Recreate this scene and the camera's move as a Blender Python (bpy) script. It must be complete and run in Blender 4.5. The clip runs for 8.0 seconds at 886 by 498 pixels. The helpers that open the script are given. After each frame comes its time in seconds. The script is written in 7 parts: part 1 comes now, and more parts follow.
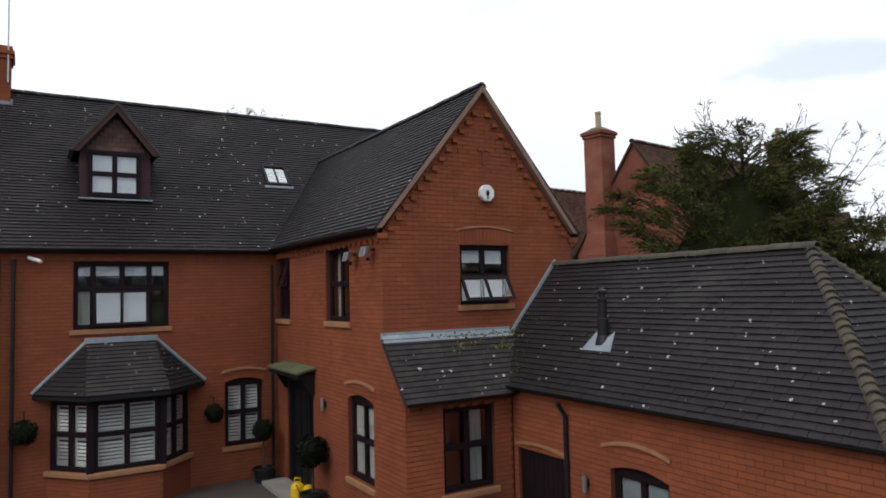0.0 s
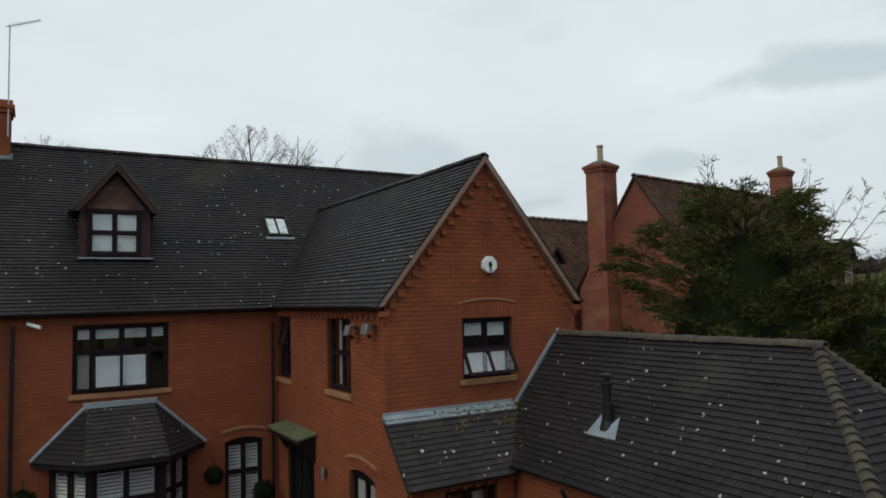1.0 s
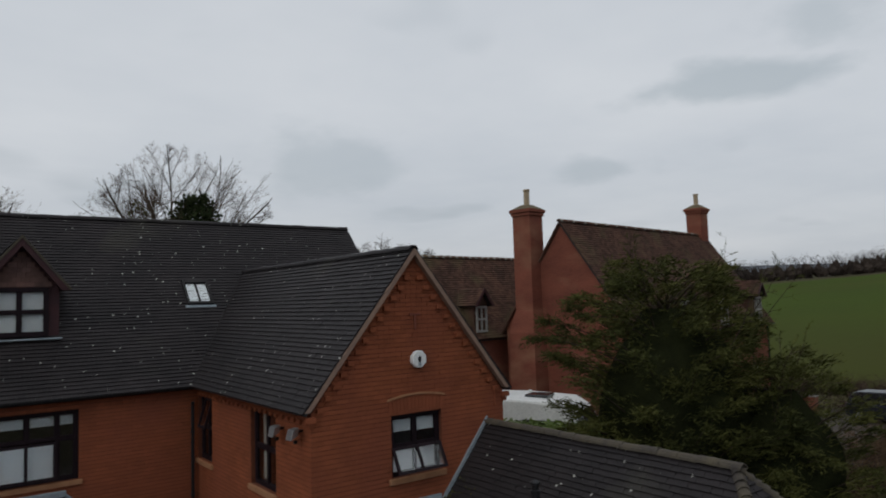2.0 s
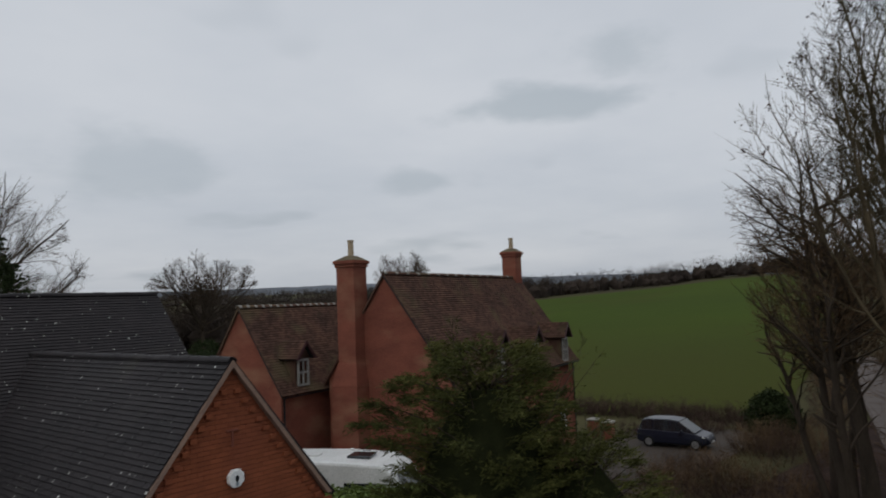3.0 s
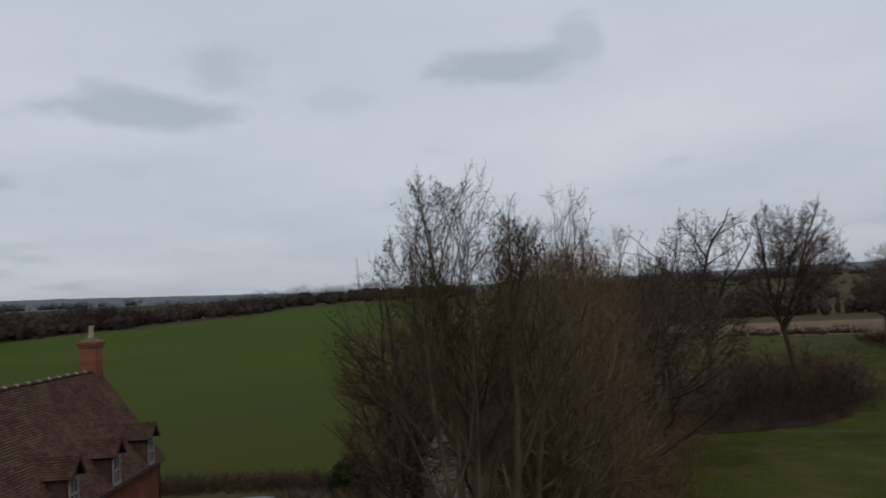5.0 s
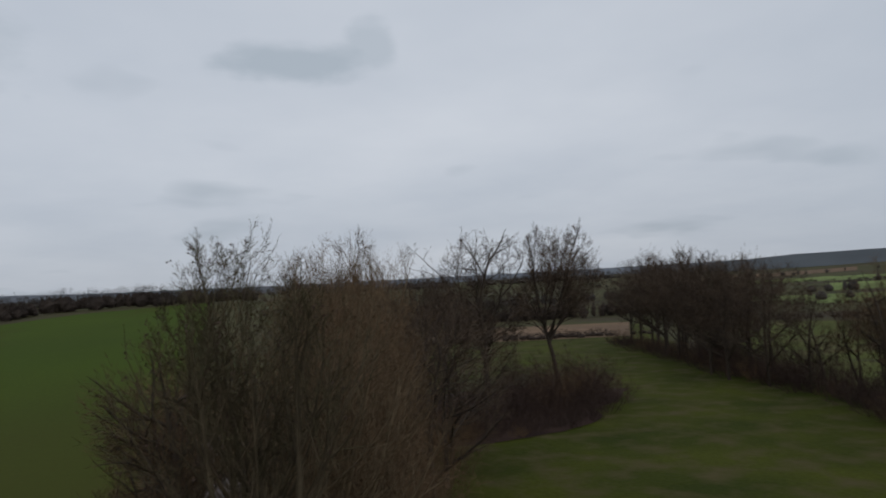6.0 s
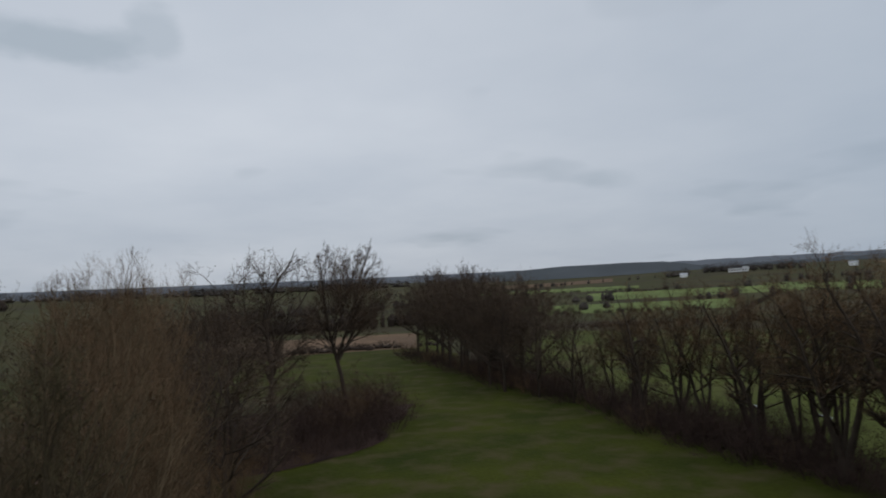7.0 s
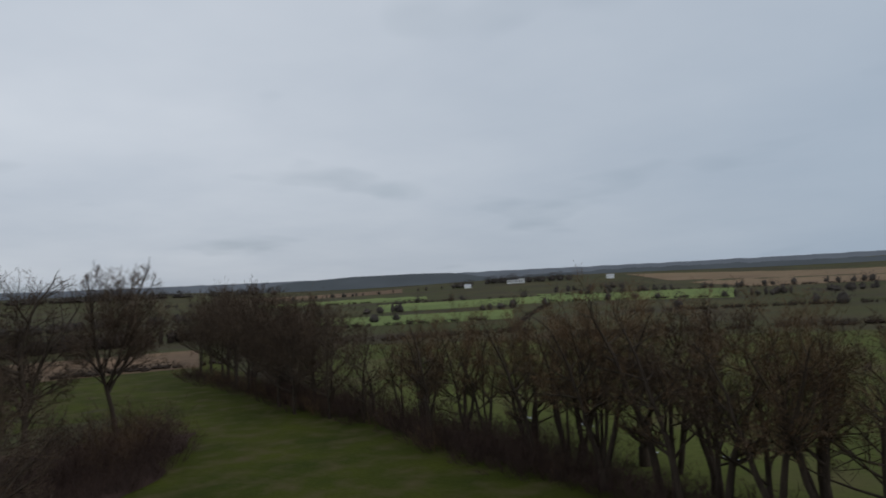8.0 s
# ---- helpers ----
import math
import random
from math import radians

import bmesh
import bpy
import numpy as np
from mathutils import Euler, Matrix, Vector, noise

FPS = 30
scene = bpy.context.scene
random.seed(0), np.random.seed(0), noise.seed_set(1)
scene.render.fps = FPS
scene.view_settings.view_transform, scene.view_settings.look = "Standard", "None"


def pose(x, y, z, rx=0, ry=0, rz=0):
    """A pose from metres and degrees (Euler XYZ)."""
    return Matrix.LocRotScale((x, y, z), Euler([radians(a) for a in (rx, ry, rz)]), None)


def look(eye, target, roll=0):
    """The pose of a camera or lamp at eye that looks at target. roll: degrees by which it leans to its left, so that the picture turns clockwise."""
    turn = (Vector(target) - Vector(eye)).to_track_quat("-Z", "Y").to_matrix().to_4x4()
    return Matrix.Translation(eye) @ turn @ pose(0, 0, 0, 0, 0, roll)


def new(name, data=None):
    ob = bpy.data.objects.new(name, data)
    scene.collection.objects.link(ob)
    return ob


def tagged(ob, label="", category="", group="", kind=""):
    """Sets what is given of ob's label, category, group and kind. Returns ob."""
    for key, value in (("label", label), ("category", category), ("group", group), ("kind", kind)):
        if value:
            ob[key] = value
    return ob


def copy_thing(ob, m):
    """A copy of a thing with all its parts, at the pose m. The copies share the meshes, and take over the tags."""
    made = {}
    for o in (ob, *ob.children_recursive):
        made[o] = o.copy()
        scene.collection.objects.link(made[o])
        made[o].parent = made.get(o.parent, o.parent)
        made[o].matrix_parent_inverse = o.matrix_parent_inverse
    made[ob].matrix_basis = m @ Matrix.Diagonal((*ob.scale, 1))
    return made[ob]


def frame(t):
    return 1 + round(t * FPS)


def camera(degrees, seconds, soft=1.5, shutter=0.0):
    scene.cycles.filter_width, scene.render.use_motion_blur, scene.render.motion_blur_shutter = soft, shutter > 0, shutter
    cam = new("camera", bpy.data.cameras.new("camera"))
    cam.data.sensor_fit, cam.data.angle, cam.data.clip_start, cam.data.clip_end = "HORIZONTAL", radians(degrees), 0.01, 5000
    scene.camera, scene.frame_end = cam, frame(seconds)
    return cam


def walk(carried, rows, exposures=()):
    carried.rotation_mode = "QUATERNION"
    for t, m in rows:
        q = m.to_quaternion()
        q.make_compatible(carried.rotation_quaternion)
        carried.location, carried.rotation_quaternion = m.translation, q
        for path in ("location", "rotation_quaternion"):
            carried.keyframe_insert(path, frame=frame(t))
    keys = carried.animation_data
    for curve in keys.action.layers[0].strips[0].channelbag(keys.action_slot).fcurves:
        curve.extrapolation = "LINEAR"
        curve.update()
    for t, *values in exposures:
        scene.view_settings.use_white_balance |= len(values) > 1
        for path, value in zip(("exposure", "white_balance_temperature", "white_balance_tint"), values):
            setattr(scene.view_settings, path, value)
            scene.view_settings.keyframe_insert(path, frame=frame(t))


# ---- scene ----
cam = camera(65.0, 8.0, soft=1.8, shutter=0.2)
PATH = [
    (0, (-4.841, -9.957, 4.296), (-3.815, -8.245, 4.421), -1.4),
    (0.5, (-4.837, -9.936, 4.853), (-3.811, -8.225, 4.984), -1.4),
    (1, (-4.825, -9.932, 5.457), (-3.801, -8.22, 5.596), -1.4),
    (1.2, (-4.798, -9.922, 5.718), (-3.775, -8.209, 5.857), -1.4),
    (2.3, (-4.81, -9.922, 7.495), (-3.497, -8.421, 7.648), -2.0),
    (2.5, (-4.801, -9.914, 7.846), (-3.41, -8.485, 8.0), -2.1),
    (3, (-4.805, -9.932, 8.673), (-3.244, -8.69, 8.83), -2.3),
    (3.5, (-4.804, -9.913, 9.505), (-3.099, -8.88, 9.669), -2.5),
    (4, (-4.938, -9.988, 10.46), (-3.103, -9.21, 10.623), -2.6),
    (4.5, (-4.934, -10.075, 11.455), (-3.002, -9.581, 11.614), -3.0),
    (4.7, (-4.978, -10.087, 11.79), (-3.022, -9.703, 11.952), -2.9),
    (5.8, (-5.019, -10.179, 13.571), (-3.044, -10.461, 13.710), -3.1),
    (6, (-5.010, -10.216, 13.845), (-3.053, -10.609, 13.980), -3.0),
    (6.5, (-4.967, -10.321, 14.598), (-3.092, -11.004, 14.727), -2.8),
    (7, (-5.017, -10.420, 15.327), (-3.262, -11.370, 15.453), -2.8),
    (7.5, (-5.041, -10.411, 16.082), (-3.446, -11.612, 16.206), -2.9),
    (8, (-4.961, -10.334, 16.824), (-3.562, -11.758, 16.948), -2.9),
]
walk(cam, [(t, look(eye, target, roll)) for t, eye, target, roll in PATH],
     exposures=[(0.0, 0.54, 6600, 11), (0.5, 0.25, 6850, 7), (1.0, 0.05, 6620, 3), (1.6, -0.22, 6600, 6), (2.3, -0.36, 6600, 10), (3.0, -0.37, 6560, 10), (4.5, -0.41, 6420, 10), (6.0, -0.43, 6320, 10), (8.0, -0.40, 6250, 9)])

# ---- world, sun, exposure ----
SUN_EL, SUN_AZ = radians(42), radians(-112)    # azimuth from +y towards +x
THIN_AZ = radians(20)                          # where the cloud sheet is thinnest

CLOUDS = [((0.842, 0.465, 0.272), 0.12, 0.028, 0.62), ((0.865, 0.381, 0.327), 0.085, 0.038, 0.45), ((0.453, 0.87, 0.196), 0.11, 0.050, 0.40),
          ((0.754, 0.633, 0.176), 0.07, 0.022, 0.45), ((0.943, -0.013, 0.325), 0.105, 0.026, 0.62), ((0.936, -0.105, 0.345), 0.034, 0.034, 0.40), ((0.737, -0.66, 0.146), 0.05, 0.018, 0.3)]


def build_world():
    w = bpy.data.worlds.new("overcast")
    scene.world = w
    w.use_nodes = True
    nt = w.node_tree
    nt.nodes.clear()
    N, L = nt.nodes.new, nt.links.new
    out, bg = N("ShaderNodeOutputWorld"), N("ShaderNodeBackground")
    sky = N("ShaderNodeTexSky")
    sky.sky_type, sky.sun_disc = "NISHITA", False
    sky.sun_elevation, sky.sun_rotation = SUN_EL, SUN_AZ
    sky.dust_density, sky.air_density = 4.0, 1.0
    tc = N("ShaderNodeTexCoord")
    sep = N("ShaderNodeSeparateXYZ")
    L(tc.outputs["Generated"], sep.inputs[0])

    def math_node(op, a, b=None):
        m = N("ShaderNodeMath")
        m.operation = op
        for k, v in enumerate((a, b)):
            if v is None:
                continue
            if isinstance(v, (int, float)):
                m.inputs[k].default_value = v
            else:
                L(v, m.inputs[k])
        return m.outputs[0]

    up = math_node("ADD", math_node("MAXIMUM", sep.outputs[2], 0.0), 0.14)
    px, py = math_node("DIVIDE", sep.outputs[0], up), math_node("DIVIDE", sep.outputs[1], up)
    comb = N("ShaderNodeCombineXYZ")
    L(px, comb.inputs[0]), L(py, comb.inputs[1])
    n1 = N("ShaderNodeTexNoise")
    n1.inputs["Scale"].default_value, n1.inputs["Detail"].default_value, n1.inputs["Roughness"].default_value = 0.55, 5, 0.55
    L(comb.outputs[0], n1.inputs["Vector"])
    ramp = N("ShaderNodeValToRGB")
    ramp.color_ramp.elements[0].position, ramp.color_ramp.elements[1].position = 0.25, 0.72
    ramp.color_ramp.elements[0].color = (0.50, 0.545, 0.61, 1)
    ramp.color_ramp.elements[1].color = (0.66, 0.69, 0.735, 1)
    L(n1.outputs["Fac"], ramp.inputs[0])
    n3 = N("ShaderNodeTexNoise")
    n3.inputs["Scale"].default_value, n3.inputs["Detail"].default_value = 9.0, 4
    sq = N("ShaderNodeMapping")
    sq.inputs["Scale"].default_value = (1, 1, 2.2)
    L(tc.outputs["Generated"], sq.inputs["Vector"]), L(sq.outputs[0], n3.inputs["Vector"])
    # small darker clouds under the grey sheet
    n2 = N("ShaderNodeTexNoise")
    n2.inputs["Scale"].default_value, n2.inputs["Detail"].default_value, n2.inputs["Roughness"].default_value = 1.15, 3, 0.45
    mp = N("ShaderNodeMapping")
    mp.inputs["Location"].default_value = (2.3, 7.9, 0)
    L(comb.outputs[0], mp.inputs["Vector"]), L(mp.outputs[0], n2.inputs["Vector"])
    r2 = N("ShaderNodeValToRGB")
    r2.color_ramp.elements[0].position, r2.color_ramp.elements[1].position = 0.60, 0.72
    L(n2.outputs["Fac"], r2.inputs[0])
    dark = N("ShaderNodeMixRGB")
    dark.inputs[2].default_value = (0.40, 0.45, 0.50, 1)
    L(ramp.outputs[0], dark.inputs[1])
    L(math_node("MULTIPLY", r2.outputs[0], 0.55), dark.inputs[0])
    # single clouds: where they lie, their half width and height, and how dark they are
    total = None
    for d, hw, hh, deep in CLOUDS:
        c = Vector(d).normalized()
        right = c.cross(Vector((0, 0, 1))).normalized()
        top = right.cross(c)
        def dot(v):
            m = N("ShaderNodeVectorMath")
            m.operation = "DOT_PRODUCT"
            L(tc.outputs["Generated"], m.inputs[0])
            m.inputs[1].default_value = v
            return m.outputs["Value"]
        a, e = math_node("DIVIDE", dot(right), hw), math_node("DIVIDE", dot(top), hh)
        q = math_node("SQRT", math_node("ADD", math_node("MULTIPLY", a, a), math_node("MULTIPLY", e, e)))
        q = math_node("ADD", q, math_node("MULTIPLY", math_node("SUBTRACT", n3.outputs["Fac"], 0.5), 2.2))
        ahead = math_node("GREATER_THAN", dot(c), 0.0)
        mr = N("ShaderNodeMapRange")
        mr.interpolation_type = "SMOOTHSTEP"
        mr.inputs[1].default_value, mr.inputs[2].default_value, mr.inputs[3].default_value, mr.inputs[4].default_value = 0.35, 1.25, deep, 0.0
        L(q, mr.inputs[0])
        mk = math_node("MULTIPLY", mr.outputs[0], ahead)
        total = mk if total is None else math_node("MAXIMUM", total, mk)
    dark2 = N("ShaderNodeMixRGB")
    dark2.inputs[2].default_value = (0.36, 0.42, 0.47, 1)
    L(dark.outputs[0], dark2.inputs[1]), L(total, dark2.inputs[0])
    dark = dark2
    # the cloud sheet is thin on one side of the sky and thick on the other
    side = math_node("ADD", math_node("MULTIPLY", sep.outputs[0], math.sin(THIN_AZ)), math_node("MULTIPLY", sep.outputs[1], math.cos(THIN_AZ)))
    lit = math_node("ADD", math_node("MULTIPLY", math_node("MINIMUM", side, 0.0), 0.10), 0.955)
    # and it dulls in the haze low over the land
    low = math_node("POWER", math_node("SUBTRACT", 1.0, math_node("MINIMUM", math_node("MAXIMUM", sep.outputs[2], 0.0), 1.0)), 9.0)
    lit = math_node("MULTIPLY", lit, math_node("SUBTRACT", 1.0, math_node("MULTIPLY", low, 0.20)))
    # an overcast sky is brightest overhead
    lit = math_node("MULTIPLY", lit, math_node("ADD", 1.0, math_node("MULTIPLY", math_node("MAXIMUM", math_node("SUBTRACT", sep.outputs[2], 0.45), 0.0), 0.8)))
    glow = N("ShaderNodeMixRGB")
    glow.blend_type, glow.inputs[0].default_value = "MULTIPLY", 1.0
    L(dark.outputs[0], glow.inputs[1]), L(lit, glow.inputs[2])
    # where it is thick the cloud is blue-grey
    thick = N("ShaderNodeMixRGB")
    thick.inputs[2].default_value = (0.315, 0.395, 0.49, 1)
    L(glow.outputs[0], thick.inputs[1])
    away = math_node("MAXIMUM", math_node("MULTIPLY", side, -1.0), 0.0)
    L(math_node("MULTIPLY", math_node("MULTIPLY", away, away), math_node("MAXIMUM", math_node("SUBTRACT", 0.95, sep.outputs[2]), 0.0)), thick.inputs[0])
    glow = thick
    scale = N("ShaderNodeMixRGB")
    scale.blend_type, scale.inputs[0].default_value = "MULTIPLY", 1.0
    scale.inputs[2].default_value = (0.1, 0.1, 0.1, 1)
    L(sky.outputs[0], scale.inputs[1])
    mix = N("ShaderNodeMixRGB")
    mix.inputs[0].default_value = 0.95
    L(scale.outputs[0], mix.inputs[1]), L(glow.outputs[0], mix.inputs[2])
    L(mix.outputs[0], bg.inputs[0])
    bg.inputs[1].default_value = 1.33
    L(bg.outputs[0], out.inputs[0])


build_world()
sun = new("sun", bpy.data.lights.new("sun", "SUN"))
sun.data.energy, sun.data.angle, sun.data.color = 0.5, radians(30), (1.0, 0.97, 0.92)
sun.matrix_world = look((0, 0, 60), (-math.sin(SUN_AZ) * math.cos(SUN_EL), -math.cos(SUN_AZ) * math.cos(SUN_EL), 60 - math.sin(SUN_EL)))


# ---- materials ----
def material(name, col, col2=None, rough=0.85, scale=6.0, fine=60.0, bump=0.15, dist=0.01, island=0.0, objrand=0.0, metal=0.0,
             spots=None, fade=None, spot_scale=9.0, spot_size=0.12, stain=None, stain_scale=0.8, stain_at=(0.55, 0.7), stretch=(1, 1, 1), spec=0.3):
    """Base colours col and col2 mixed by noise at two sizes, per-piece variation, light spots (lichen) and stains."""
    m = bpy.data.materials.new(name)
    m.use_nodes = True
    nt = m.node_tree
    N, L = nt.nodes.new, nt.links.new
    b = nt.nodes["Principled BSDF"]
    b.inputs["Roughness"].default_value, b.inputs["Metallic"].default_value = rough, metal
    b.inputs["Specular IOR Level"].default_value = spec
    col2 = col2 or tuple(c * 0.72 for c in col)
    tc, mp = N("ShaderNodeNewGeometry"), N("ShaderNodeMapping")
    mp.inputs["Scale"].default_value = stretch
    L(tc.outputs["Position"], mp.inputs["Vector"])

    def noise_node(sc, detail=4):
        n = N("ShaderNodeTexNoise")
        n.inputs["Scale"].default_value, n.inputs["Detail"].default_value = sc, detail
        L(mp.outputs[0], n.inputs["Vector"])
        return n.outputs["Fac"]

    def mixer(kind, fac, a, c):
        x = N("ShaderNodeMixRGB")
        x.blend_type = kind
        for k, v in enumerate((fac, a, c)):
            if isinstance(v, (int, float)):
                x.inputs[k].default_value = v
            elif isinstance(v, tuple):
                x.inputs[k].default_value = (*v, 1)
            else:
                L(v, x.inputs[k])
        return x.outputs[0]

    def ramp(v, p0, p1):
        r = N("ShaderNodeMapRange")
        r.inputs[1].default_value, r.inputs[2].default_value = p0, p1
        L(v, r.inputs[0])
        return r.outputs[0]

    c = mixer("MIX", ramp(noise_node(scale), 0.3, 0.7), col, col2)
    c = mixer("MULTIPLY", 0.35, c, mixer("MIX", ramp(noise_node(fine, 2), 0.3, 0.7), (0.6, 0.6, 0.6), (1.3, 1.3, 1.3)))
    for amount, node, sock in ((island, "ShaderNodeNewGeometry", "Random Per Island"), (objrand, "ShaderNodeObjectInfo", "Random")):
        if amount:
            g = N(node)
            c = mixer("MULTIPLY", 1.0, c, mixer("MIX", g.outputs[sock], (1 - amount, 1 - amount, 1 - amount), (1 + amount, 1 + amount * 0.9, 1 + amount * 0.85)))
    if stain:
        c = mixer("MIX", ramp(noise_node(stain_scale, 6), *stain_at), c, stain)
    if fade:
        # near ground tinted browner along x, painting in the steeper view of it
        xyz = N("ShaderNodeSeparateXYZ")
        L(tc.outputs["Position"], xyz.inputs[0])
        wob = N("ShaderNodeMath")
        wob.operation, wob.inputs[1].default_value = "MULTIPLY_ADD", 60.0
        L(noise_node(0.03, 3), wob.inputs[0]), L(xyz.outputs[0], wob.inputs[2])
        c = mixer("MIX", ramp(wob.outputs[0], fade[1], fade[2]), fade[0], c)
    if spots:
        v = N("ShaderNodeTexVoronoi")
        v.inputs["Scale"].default_value = spot_scale
        warp = N("ShaderNodeMixRGB")
        warp.inputs[0].default_value = 0.06
        wn = N("ShaderNodeTexNoise")
        wn.inputs["Scale"].default_value = 40
        L(tc.outputs["Position"], wn.inputs["Vector"])
        L(tc.outputs["Position"], warp.inputs[1]), L(wn.outputs["Color"], warp.inputs[2])
        L(warp.outputs[0], v.inputs["Vector"])
        sz = N("ShaderNodeMath")
        sz.operation = "MULTIPLY"
        rnd = N("ShaderNodeSeparateColor")
        L(v.outputs["Color"], rnd.inputs[0])
        pw = N("ShaderNodeMath")
        pw.operation = "POWER"
        L(rnd.outputs[0], pw.inputs[0])
        pw.inputs[1].default_value = 2.3
        L(pw.outputs[0], sz.inputs[0])
        sz.inputs[1].default_value = spot_size
        lt = N("ShaderNodeMath")
        lt.operation = "LESS_THAN"
        L(v.outputs["Distance"], lt.inputs[0]), L(sz.outputs[0], lt.inputs[1])
        c = mixer("MIX", lt.outputs[0], c, spots)
    L(c, b.inputs["Base Color"])
    if bump:
        bp = N("ShaderNodeBump")
        bp.inputs["Strength"].default_value, bp.inputs["Distance"].default_value = bump, dist
        L(noise_node(fine * 0.6, 4), bp.inputs["Height"])
        L(bp.outputs[0], b.inputs["Normal"])
    return m


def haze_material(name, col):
    """Distance with haze painted in: an emission colour with faint patches of field and wood."""
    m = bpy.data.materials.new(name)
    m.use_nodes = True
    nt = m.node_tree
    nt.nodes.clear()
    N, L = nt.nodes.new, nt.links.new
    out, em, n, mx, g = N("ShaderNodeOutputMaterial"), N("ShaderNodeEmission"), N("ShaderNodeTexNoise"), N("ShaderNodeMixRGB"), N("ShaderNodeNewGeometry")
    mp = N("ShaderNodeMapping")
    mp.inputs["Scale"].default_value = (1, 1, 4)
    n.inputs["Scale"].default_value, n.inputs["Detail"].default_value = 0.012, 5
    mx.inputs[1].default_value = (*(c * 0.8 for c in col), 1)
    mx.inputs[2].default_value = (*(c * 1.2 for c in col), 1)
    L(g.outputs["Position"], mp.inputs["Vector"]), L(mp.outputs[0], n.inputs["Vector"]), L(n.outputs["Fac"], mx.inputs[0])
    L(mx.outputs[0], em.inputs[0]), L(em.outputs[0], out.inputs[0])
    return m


def glass_material():
    m = bpy.data.materials.new("double_glazing")
    m.use_nodes = True
    b = m.node_tree.nodes["Principled BSDF"]
    b.inputs["Transmission Weight"].default_value = 1.0
    b.inputs["Roughness"].default_value, b.inputs["IOR"].default_value = 0.01, 1.65
    b.inputs["Base Color"].default_value = (0.92, 0.95, 0.96, 1)
    return m


